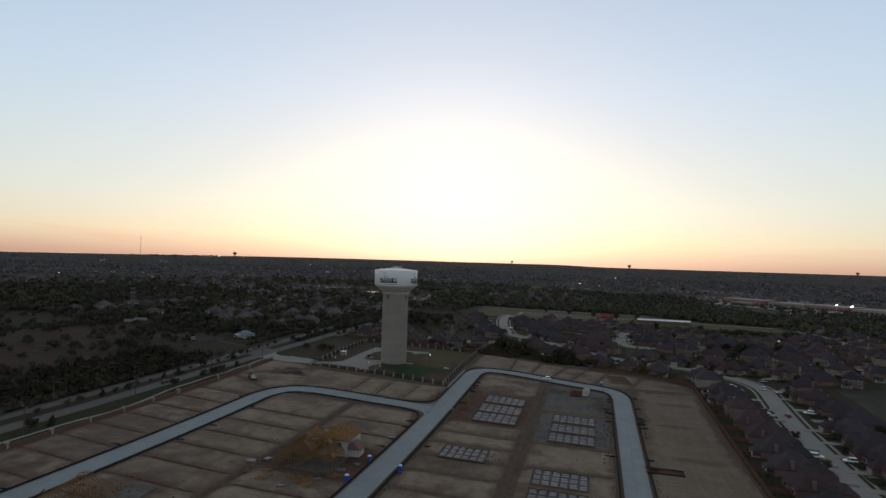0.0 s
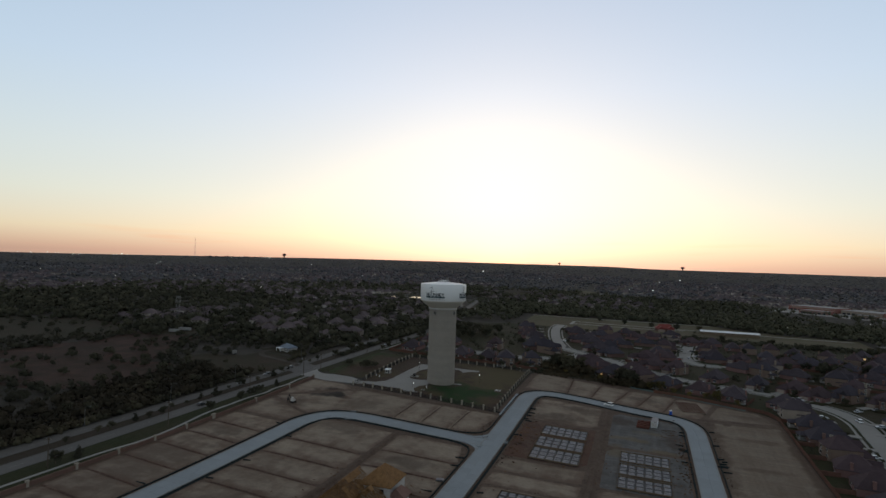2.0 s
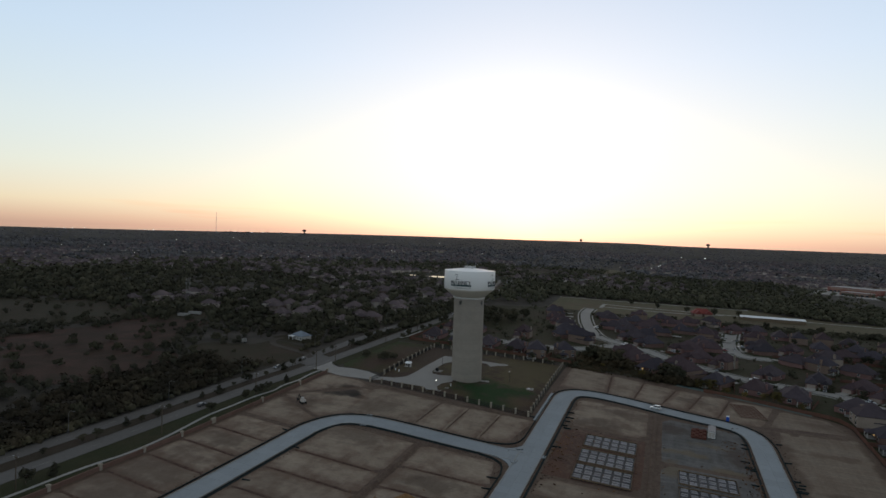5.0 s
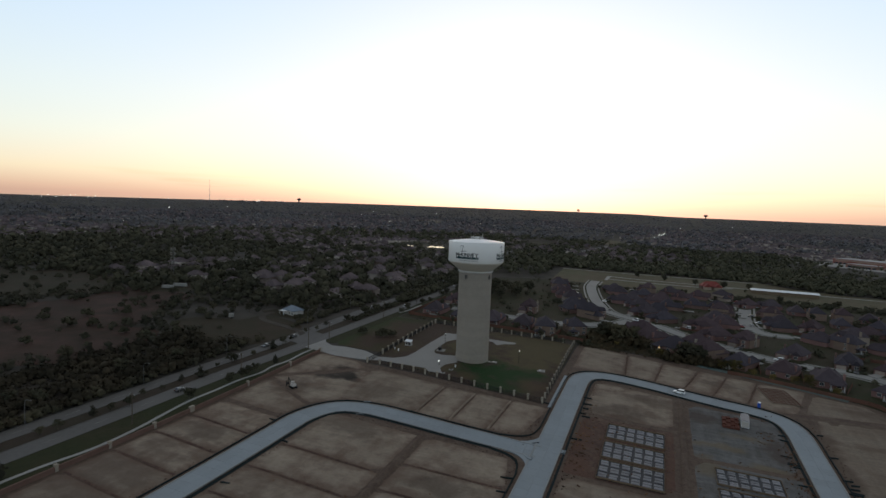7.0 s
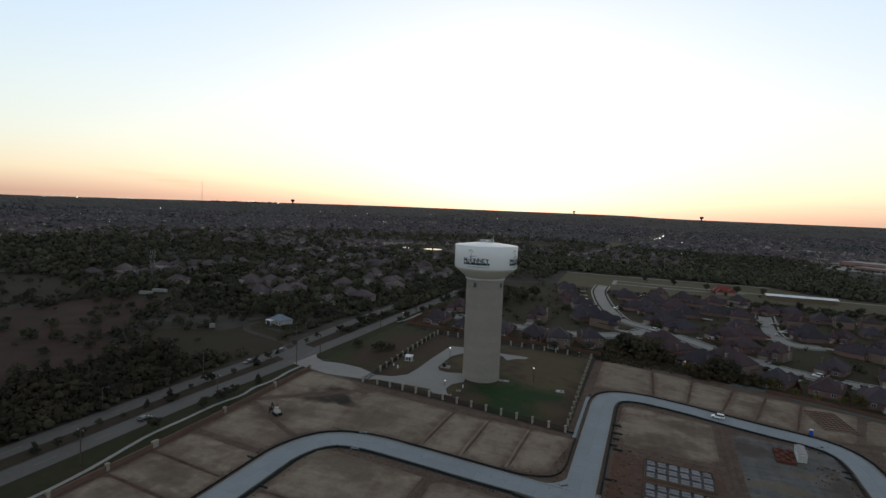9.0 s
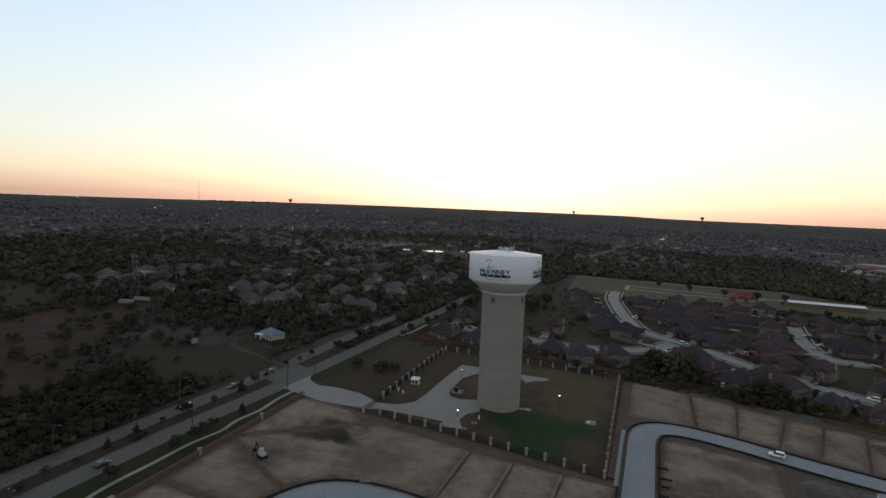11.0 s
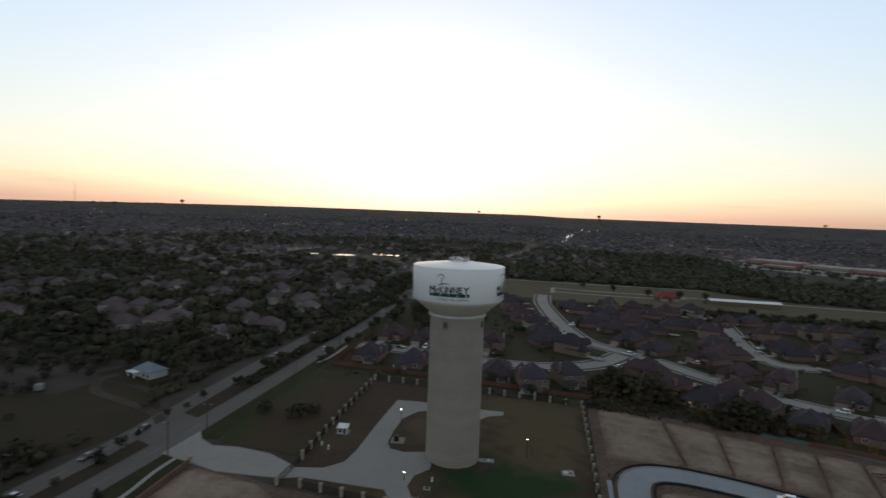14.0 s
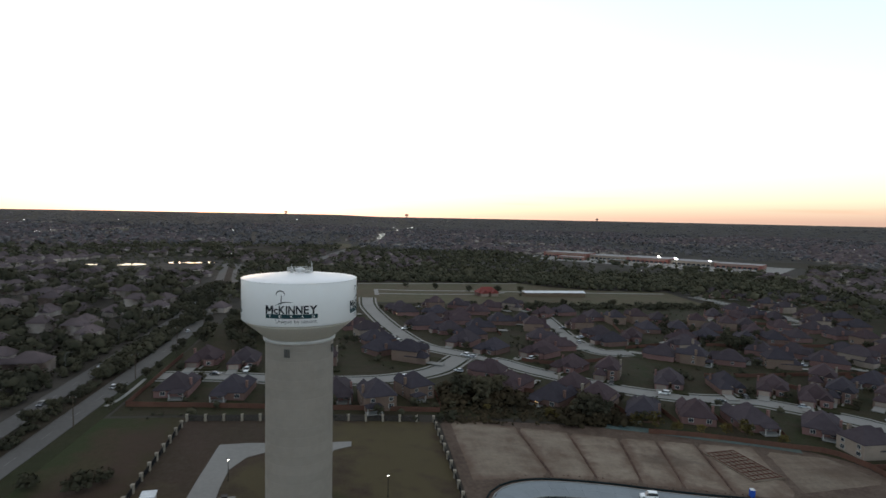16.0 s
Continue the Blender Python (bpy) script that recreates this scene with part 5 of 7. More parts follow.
slab_box("valve_vault", "small concrete valve box with a dark grate", "utility vault", -5.5, -25.5, 1.7, 1.7, [(0, 0, 0.9, 0.9, 0.14, M_IRON)])
for x, y in ((-40.5, -3.5), (-37.5, -5.5), (-3.0, -15.5)):
    t = thing("pipe_riser", "short pale vertical pipe riser", "pipe", x, y, ht(x, y))
    part("pipe", Geo().tube((0, 0, 0), (0, 0, 1.2), 0.22, 0.22, 10), M_WHITE, t)
    part("flange", Geo().tube((0, 0, 1.2), (0, 0, 1.3), 0.34, 0.34, 10), M_STEEL, t)


def yard_lamp(x, y, h):
    t = thing("yard_lamp", "lit yard lamp on a slim dark pole", "lamp post", x, y, ht(x, y), group="yard lamps")
    part("pole", Geo().tube((0, 0, -0.2), (0, 0, h), 0.11, 0.07, 8), M_IRON, t)
    part("lamp_head", Geo().box(0, 0, h, 0.5, 0.5, 0.12), M_IRON, t)
    part("lens", Geo().lathe([(0.05, h - 0.28), (0.20, h - 0.18), (0.20, h - 0.02), (0.05, h)], 10), M_LAMP, t, "glowing lamp lens")


yard_lamp(-20.7, 17.4, 6.2)
yard_lamp(22.1, 7.5, 6.2)
yard_lamp(-10.6, -17.2, 2.6)


# ---- trees ----
LEAF_NORMALS = None


def leaf_cloud(centres, radii, cards, rng, flat=0.75, size=0.55):
    """Loose leaf-clump quads on uneven blobs. Arrays in, vertices and quads out."""
    idx = np.repeat(np.arange(len(centres)), cards)
    m = len(idx)
    d = rng.normal(size=(m, 3))
    d /= np.linalg.norm(d, axis=1, keepdims=True)
    low = d[:, 2] < -0.35
    d[low, 2] *= -0.6
    R = radii[idx][:, None]
    shell = rng.uniform(0.50, 1.22, size=(m, 1))
    c = centres[idx] + d * R * shell * np.array([1, 1, flat])
    nrm = d + rng.normal(scale=0.3, size=(m, 3))
    nrm /= np.linalg.norm(nrm, axis=1, keepdims=True)
    ref = rng.normal(size=(m, 3))
    a = np.cross(nrm, ref)
    a /= np.linalg.norm(a, axis=1, keepdims=True)
    b = np.cross(nrm, a)
    s = R * size * rng.uniform(0.6, 1.25, size=(m, 1))
    a, b = a * s, b * s * rng.uniform(0.5, 1.0, size=(m, 1))
    bend = nrm * s * 0.25
    global LEAF_NORMALS
    LEAF_NORMALS = np.repeat(d * np.array([1, 1, 0.9]) + np.array([0, 0, 0.50]) + rng.normal(scale=0.20, size=(m, 3)), 4, axis=0)
    v = np.stack([c - a - b * 0.4 - bend, c + a * 0.3 - b + bend, c + a + b * 0.5 - bend, c - a * 0.4 + b + bend], 1).reshape(-1, 3)
    return v


def quad_mesh(name, v, material):
    n = len(v) // 4
    me = bpy.data.meshes.new(name)
    me.vertices.add(len(v))
    me.vertices.foreach_set("co", np.ascontiguousarray(v, dtype=np.float32).ravel())
    me.loops.add(4 * n)
    me.loops.foreach_set("vertex_index", np.arange(4 * n, dtype=np.int32))
    me.polygons.add(n)
    me.polygons.foreach_set("loop_start", np.arange(0, 4 * n, 4, dtype=np.int32))
    me.materials.append(material)
    me.update(calc_edges=True)
    me.validate()
    return me


ICO_V = [(0, 0, 1)] + [(0.894 * math.cos(a), 0.894 * math.sin(a), 0.447) for a in [i * 2 * math.pi / 5 for i in range(5)]] + [(0.894 * math.cos(a), 0.894 * math.sin(a), -0.447) for a in [(i + 0.5) * 2 * math.pi / 5 for i in range(5)]] + [(0, 0, -1)]
ICO_F = [(0, 1 + i, 1 + (i + 1) % 5) for i in range(5)] + [(1 + i, 6 + i, 1 + (i + 1) % 5) for i in range(5)] + [(1 + (i + 1) % 5, 6 + i, 6 + (i + 1) % 5) for i in range(5)] + [(11, 6 + (i + 1) % 5, 6 + i) for i in range(5)]


def clump_mesh(name, C, R, cards, rng, flat, size, material, lobes=3):
    """Crowns of uneven soft clumps with loose leaf cards standing out of them."""
    n = len(C) * lobes
    idx = np.repeat(np.arange(len(C)), lobes)
    off = rng.normal(size=(n, 3)) * np.array([0.48, 0.48, 0.30])
    first = np.arange(n) % lobes == 0
    off[first] *= 0.25
    r = R[idx] * np.where(first, 0.62, rng.uniform(0.30, 0.55, n))
    cc = C[idx] + off * R[idx][:, None]
    base = np.array(ICO_V)
    ang = rng.uniform(0, 6.28, n)
    ca, sa = np.cos(ang)[:, None], np.sin(ang)[:, None]
    d = np.stack([base[:, 0] * ca - base[:, 1] * sa, base[:, 0] * sa + base[:, 1] * ca, np.broadcast_to(base[:, 2], (n, 12))], -1)
    v = cc[:, None, :] + d * (r[:, None] * rng.uniform(0.55, 1.32, (n, 12)))[:, :, None] * np.array([1, 1, flat])
    tf = (np.array(ICO_F)[None] + 12 * np.arange(n)[:, None, None]).reshape(-1, 3)
    tn = (d + np.array([0, 0, 0.45])).reshape(-1, 3)
    tv = v.reshape(-1, 3)
    if cards:
        qv = leaf_cloud(C, R, cards, rng, flat, size)
        qn = LEAF_NORMALS
    else:
        qv, qn = np.zeros((0, 3)), np.zeros((0, 3))
    q = len(qv) // 4
    me = bpy.data.meshes.new(name)
    V = np.concatenate([tv, qv])
    me.vertices.add(len(V))
    me.vertices.foreach_set("co", np.ascontiguousarray(V, dtype=np.float32).ravel())
    loops = np.concatenate([tf.ravel(), len(tv) + np.arange(4 * q)]).astype(np.int32)
    me.loops.add(len(loops))
    me.loops.foreach_set("vertex_index", loops)
    me.polygons.add(len(tf) + q)
    me.polygons.foreach_set("loop_start", np.concatenate([np.arange(len(tf)) * 3, 3 * len(tf) + 4 * np.arange(q)]).astype(np.int32))
    me.polygons.foreach_set("use_smooth", np.ones(len(tf) + q, dtype=bool))
    me.materials.append(material)
    me.update(calc_edges=True)
    nn = np.concatenate([tn, qn])
    me.normals_split_custom_set_from_vertices((nn / np.linalg.norm(nn, axis=1, keepdims=True)).tolist())
    return me


def build_tree(kind, seed, height, label, group):
    rng = np.random.default_rng(seed)
    rd = random.Random(seed)
    t = thing("tree", label, "tree", group=group)
    g = Geo()
    h = height
    top = h * (0.45 if kind != "cedar" else 0.8)
    g.tube((0, 0, -0.3), (0.1, 0.05, top * 0.5), 0.035 * h, 0.026 * h, 7)
    g.tube((0.1, 0.05, top * 0.5), (0.0, 0.15, top), 0.026 * h, 0.014 * h, 7)
    blobs, rad = [], []
    if kind == "bush":
        for j in range(9):
            a = j * 0.7 + rd.uniform(-0.3, 0.3)
            q = h * rd.uniform(0.1, 0.48)
            blobs.append((math.cos(a) * q, math.sin(a) * q, h * rd.uniform(0.25, 0.68)))
            rad.append(h * rd.uniform(0.22, 0.34))
    elif kind == "cedar":
        for j in range(9):
            u = j / 8
            r = h * 0.26 * (1 - u) ** 0.8 + 0.25
            for q in range(3 if u < 0.75 else 1):
                a = rd.uniform(0, 6.28)
                blobs.append((math.cos(a) * r * 0.5, math.sin(a) * r * 0.5, h * (0.14 + 0.8 * u)))
                rad.append(r * rd.uniform(0.6, 0.9))
    else:
        for j in range(7):
            a = j * 0.9 + rd.uniform(-0.3, 0.3)
            e = (math.cos(a) * h * rd.uniform(0.18, 0.34), math.sin(a) * h * rd.uniform(0.18, 0.34), h * rd.uniform(0.5, 0.82))
            g.tube((0.05, 0.05, top * rd.uniform(0.55, 0.95)), e, 0.014 * h, 0.006 * h, 5)
            blobs.append(e)
            rad.append(h * rd.uniform(0.16, 0.24))
        for j in range(13):
            a = rd.uniform(0, 6.28)
            q = h * rd.uniform(0.05, 0.36)
            blobs.append((math.cos(a) * q, math.sin(a) * q, h * rd.uniform(0.28, 0.88)))
            rad.append(h * rd.uniform(0.12, 0.21))
    part("trunk", g, M_BARK, t)
    per = {"oak": 26, "olive": 26, "cedar": 20, "autumn": 18, "bush": 40}[kind]
    mi = {"oak": 0, "olive": 1, "cedar": 2, "autumn": 3, "bush": 0}[kind]
    if kind == "autumn":
        crown = new("crown", quad_mesh("crown", leaf_cloud(np.array(blobs), np.array(rad), per, rng, 0.8, 0.30), M_LEAF[mi]))
    else:
        crown = new("crown", clump_mesh("crown", np.array(blobs), np.array(rad), per, rng, 0.85, 0.2, M_LEAF[mi], 2))
    crown.parent = t
    return t


TREE_KINDS = {}
for kind, seed, hh, lb in (("oak", 1, 9.0, "dark green broad-crowned oak tree"), ("oak", 2, 8.0, "dark green broad-crowned oak tree"), ("olive", 3, 7.5, "olive green spreading tree"), ("olive", 4, 6.5, "olive green spreading tree"),
                           ("cedar", 5, 6.0, "dark dense cedar tree"), ("cedar", 6, 4.6, "dark dense cedar tree"), ("autumn", 7, 6.5, "thin yellow-brown autumn tree"),
                           ("bush", 8, 5.0, "broad dark green bush in dry grass"), ("bush", 9, 4.0, "broad dark green bush in dry grass")):
    TREE_KINDS.setdefault(kind, []).append((build_tree(kind, seed, hh, lb, kind + (" trees" if kind != "bush" else "es")), hh))
tree_used = set()


def plant(kind, x, y, height, sink=0.0):
    ob, base = TREE_KINDS[kind][int(abs(x * 7.3 + y * 3.1)) % len(TREE_KINDS[kind])]
    s = height / base
    m = Matrix.Translation((x, y, ht(x, y) - sink)) @ Matrix.Rotation((x * 1.7 + y * 0.9) % 6.28, 4, "Z")
    if ob.name not in tree_used:
        tree_used.add(ob.name)
        ob.matrix_basis = m @ Matrix.Scale(s, 4)
        return ob
    c = copy_thing(ob, m)
    c.scale = (s, s, s)
    return c


for x, y, h in ((-81.5, -100, 5.2), (-80.5, -79, 5.0), (-80, -71.5, 4.6), (-80.5, -67, 4.4), (-80.5, -62.5, 4.2), (-81, -48, 4.6), (-82, -176, 5.6), (-81, -168, 5.0), (-82, -205, 5), (-97, -78, 5.5), (-98, -58, 5.0), (-96, -30, 5.5), (-96, -22, 4.5), (-95, -115, 4.5)):
    plant("cedar" if int(y) % 3 == 0 else "oak", x, y, h)
plant("bush", -70.5, 17, 5.0)
plant("bush", -57, 15, 6.5)
plant("bush", -53, 19, 4.5)
for i in range(26):
    y = 34 + i * 12.5
    if i % 4 != 1:
        plant("oak", -90.6 - max(0, y - 240) * 0.11 + 1.5 * math.sin(i * 2.1), y, 5.5 + 1.5 * math.sin(i))
    if i % 3 != 2 and i > 2:
        plant("oak" if i % 2 else "olive", -74.5 - max(0, y - 190) * 0.12 + math.sin(i), y + 5, 5.0 + math.cos(i * 1.3))
rt = random.Random(5)
# creek-side trees behind the back lots
for i in range(7):
    w, q = rt.uniform(0, 6.28), rt.random() ** 0.5
    plant(rt.choice(("olive", "olive", "oak")), 64 + 14 * q * math.cos(w), 89 + 8 * q * math.sin(w), rt.uniform(6.5, 10.5))
for i in range(4):
    w, q = rt.uniform(0, 6.28), rt.random() ** 0.5
    plant(rt.choice(("olive", "olive", "oak")), 102 + 8 * q * math.cos(w), 66.5 + 4.5 * q * math.sin(w), rt.uniform(6.5, 10.0))
for i in range(12):
    x = rt.uniform(46, 116)
    plant(rt.choice(("autumn", "olive", "cedar")), x, 72 - 0.15 * (x - 46) + rt.uniform(0, 6), rt.uniform(2.5, 5.0))
for x, y, h in ((124, 56, 7.5), (131, 53, 5), (155, 47, 7.5), (149, 50, 5), (164, 40, 5), (118, 59, 6), (140, 52, 4)):
    plant("autumn", x, y, h)
for x, y, h in ((56, 90, 11), (64, 86, 12), (71, 91, 11), (100, 66, 11), (105, 65, 10)):
    plant("olive", x, y, h)
for i in range(16):
    plant(rt.choice(("olive", "oak", "cedar")), -97.5 + rt.uniform(-1.6, 1.6), -160 + 10.5 * i + rt.uniform(-4, 4) + (24 if i > 11 else 0), rt.uniform(2.2, 4.2))
# thicket beside the houses, east of the boulevard
for i in range(34):
    plant(rt.choice(("oak", "oak", "olive")), rt.uniform(-70, -22), rt.uniform(158, 240), rt.uniform(7, 11))
for i in range(16):
    plant("oak", rt.uniform(228, 262), rt.uniform(166, 190), rt.uniform(6, 9))
for i in range(9):
    plant(rt.choice(("oak", "olive")), rt.uniform(150, 330), rt.uniform(318, 345), rt.uniform(5, 8))
for n, (x, y) in enumerate(placed):
    q = nearest_street(x, y)
    d = Vector((q.x - x, q.y - y)).normalized()
    s = Vector((-d.y, d.x))
    a = Vector((x, y)) + d * 12.5 + s * rt.choice((-6.5, 6.5))
    if n % 2 == 0:
        plant("oak" if n % 4 else "olive", a.x, a.y, rt.uniform(3.2, 5.2))
    if n % 5 == 0:
        b = Vector((x, y)) - d * 13 + s * rt.uniform(-5, 5)
        plant("oak", b.x, b.y, rt.uniform(4, 7))

# brush west of the boulevard
CLEARINGS = [
    ([(-470, 60), (-418, 75), (-400, 90), (-349, 76), (-302, 47), (-306, 24), (-335, -5), (-420, -12), (-480, 20)], "olive"),
    ([(-300, -30), (-282, 8), (-288, 46), (-232, 48), (-222, 18), (-200, -20), (-207, -40), (-240, -52), (-290, -58)], "brown"),
    ([(-262, -66), (-218, -50), (-180, -34), (-163, -56), (-166, -90), (-200, -108), (-250, -96)], "brown"),
    ([(-150, 8), (-143, 24), (-113, 12), (-108, -8), (-114, -29), (-132, -40), (-152, -22), (-172, -18), (-174, 0)], "olive"),
    ([(-400, -110), (-330, -85), (-300, -100), (-320, -130), (-390, -140)], "brown"),
    ([(-152, 36), (-140, 30), (-124, 30), (-124, 44), (-140, 52)], "olive"),
    ([(-276, 56), (-250, 56), (-244, 74), (-258, 84), (-278, 76)], "olive"),
]


def in_open(x, y, k=1.0):
    """Whether a place lies in one of the clearings, with an uneven edge."""
    x, y = x + 5 * noise.noise((x * 0.06, y * 0.06, 3.0)), y + 5 * noise.noise((x * 0.06, y * 0.06, 8.0))
    for outline, _ in CLEARINGS:
        c = False
        for (x1, y1), (x2, y2) in zip(outline, outline[1:] + outline[:1]):
            if (y1 > y) != (y2 > y) and x < (x2 - x1) * (y - y1) / (y2 - y1) + x1:
                c = not c
        if c:
            return True
    return False


for outline, sort in CLEARINGS:
    smooth = [(p.x, p.y) for p in curve_through(outline, 6.0, True)]
    mx, my = sum(p[0] for p in smooth) / len(smooth), sum(p[1] for p in smooth) / len(smooth)
    g = Geo()
    drape(g, [(mx + (x - mx) * 1.12, my + (y - my) * 1.12) for x, y in smooth], 0.10, 9.0, 0.05)
    setting("meadow", g, M_PASTURE if sort == "olive" else M_DRYGRASS, "dry olive grass clearing" if sort == "olive" else "dry red-brown meadow clearing", "meadow")
for x, y, h in ((-281, 1, 6.5), (-313, 10, 6), (-233, -26, 7.5), (-238, 2, 5), (-210, -40, 7), (-341, 62, 6.5), (-262, 42, 7), (-237, 28, 6), (-268, 30, 5), (-372, 56, 6), (-378, 40, 6.5), (-250, 14, 3.5), (-226, 8, 4.5), (-218, -12, 6), (-300, -22, 6), (-262, -30, 5), (-190, -60, 5), (-205, -80, 6), (-175, -70, 4), (-146, -12, 3), (-330, 30, 6), (-398, 30, 7), (-420, 52, 6)):
    plant("bush", x, y, h * 0.86)
for x, y, h in ((-322, 22, 5), (-318, 16, 4.5), (-296, 28, 5.5), (-290, 32, 5), (-283, 38, 5.5), (-276, 46, 5), (-246, 52, 6), (-222, 30, 6), (-215, 24, 6.5), (-208, 14, 6), (-228, -2, 4), (-245, -44, 6), (-222, -46, 6.5), (-196, -30, 5.5), (-188, -24, 6), (-182, -44, 5), (-172, -84, 5.5), (-214, -96, 6), (-236, -84, 6.5), (-186, -4, 5), (-180, 10, 6), (-160, -30, 5), (-154, -38, 6), (-165, -46, 6)):
    plant("bush", x, y, h)
for x, y, h in ((-141, 56, 9), (-150, 47, 8), (-127, 52, 8), (-146, 62, 10), (-119, 40, 7), (-126, 62, 10), (-158, 44, 7), (-115, 30, 6), (-121, 24, 4), (-160, 30, 7), (-170, 26, 7), (-182, 22, 6)):
    plant("oak" if h > 7 else "olive", x, y, h)
count = 0
while count < 40:
    x, y = rt.uniform(-330, -111), rt.uniform(-150, 110)
    edge = x > -135
    if in_open(x, y, 1.05) or (not edge and noise.noise((x * 0.02, y * 0.02, 4)) < -0.12):
        continue
    plant(rt.choice(("cedar", "cedar", "olive", "oak", "olive")), x, y, rt.uniform(3.0, 6.5) if not edge else rt.uniform(4, 8))
    count += 1
# ---- far suburbs and woods ----
rng = np.random.default_rng(42)
def far_edge(X):
    """Where the pasture ends against the woods."""
    return np.interp(X, [-30, 60, 130, 195, 228, 270, 340], [462, 488, 501, 506, 466, 441, 430])


def in_field(X, Y):
    return (X > -30) & (X < 340) & (Y > 330) & (Y < far_edge(X) + 3)


FAR_FIELDS = [(-150, 880, 45, 95), (615, 545, 60, 34), (790, 770, 90, 60), (-690, 1640, 60, 110), (430, 1330, 90, 60), (-30, 1120, 26, 90)]


def blocked(X, Y):
    fields = False
    for fx, fy, fa, fb in FAR_FIELDS:
        fields = fields | (np.hypot((X - fx) / fa, (Y - fy) / fb) < 1)
    site = (X > -112) & (X < 186) & (Y > -300) & (Y < 70)
    hood = (X > -76) & (X < 400) & (Y > 60) & (Y < 335) & ((X < 262) | (Y > 60))
    east = (X > 180) & (X < 262) & (Y < 70) & (Y > -300)
    blv = (np.abs(X + 96 + np.clip(Y - 240, 0, None) * 0.13) < 17)
    u = ((X - 400) * 0.674 + (Y - 959) * -0.738)
    w = ((X - 400) * 0.738 + (Y - 959) * 0.674)
    shops = (u > -60) & (u < 430) & (w > -95) & (w < 160)
    froad = np.abs(X - np.interp(Y, [600, 998, 1400, 1900, 2330, 2600], [-60, -12, 60, 96, 183, 260])) < 14
    ponds = (np.hypot((X + 232) / 112, (Y - 612) / 105) < 1)
    return fields | ponds | site | hood | east | (blv & (Y < 640)) | shops | (froad & (Y > 700)) | in_field(X, Y)


def sector(n, r0, r1):
    r = np.sqrt(rng.uniform(r0 * r0, r1 * r1, n))
    a = np.radians(rng.uniform(-62, 78, n))
    return -np.sin(a) * r, np.cos(a) * r


def land(X, Y):
    d = np.hypot(X, Y)
    return -5.6 * np.tanh(X / 150) + 4.2 * np.tanh(Y / 120) - 2.6 * (1 - np.exp(-d * d / 7200)) + 62 * west_fall(X, Y) * np.clip((d - 600) / 4200, 0, None) ** 2


def wave(X, Y, s, k):
    return np.array([noise.noise((x * s, y * s, k)) for x, y in zip(X, Y)])


# house rows
hx, hy, ht_turn = [], [], []
for bx in range(-46, 60):
    for by in range(-4, 72):
        cx, cy = bx * 38.0, by * 38.0
        r = math.hypot(cx, cy)
        if r > 2500 or cy < -60:
            continue
        dens = noise.noise((cx * 0.0021, cy * 0.0021, 9.0)) + (0.22 if cx < -110 else 0.05) + (0.18 if r > 1200 and cx > -200 else 0)
        if -120 < cx < 420 and 430 < cy < 640:
            dens -= 0.9
        if cx < -110 and cy < 95:
            dens -= 1.0
        if dens < 0.13:
            continue
        tilt = 0.7 * noise.noise((cx * 0.0016, cy * 0.0016, 2.0))
        c, s = math.cos(tilt), math.sin(tilt)
        for ox, oy in ((-9.5, -9), (9.5, -9), (-9.5, 9), (9.5, 9)):
            if rng.random() < (0.62 if cx > -60 else 0.42 if r < 620 else 0.45):
                jx, jy = ox + rng.normal() * 1.5, oy + rng.normal() * 1.5
                hx.append(cx + jx * c - jy * s)
                hy.append(cy + jx * s + jy * c)
                ht_turn.append(tilt + (math.pi / 2 if rng.random() < 0.4 else 0))
hx, hy, ht_turn = np.array(hx), np.array(hy), np.array(ht_turn)
az = np.degrees(np.arctan2(-hx, hy))
ok = ~blocked(hx, hy) & (az > -58) & (az < 76) & ~((hx < -110) & (hy < 90)) & (np.hypot(hx, hy) > 150)
hx, hy, ht_turn = hx[ok], hy[ok], ht_turn[ok]


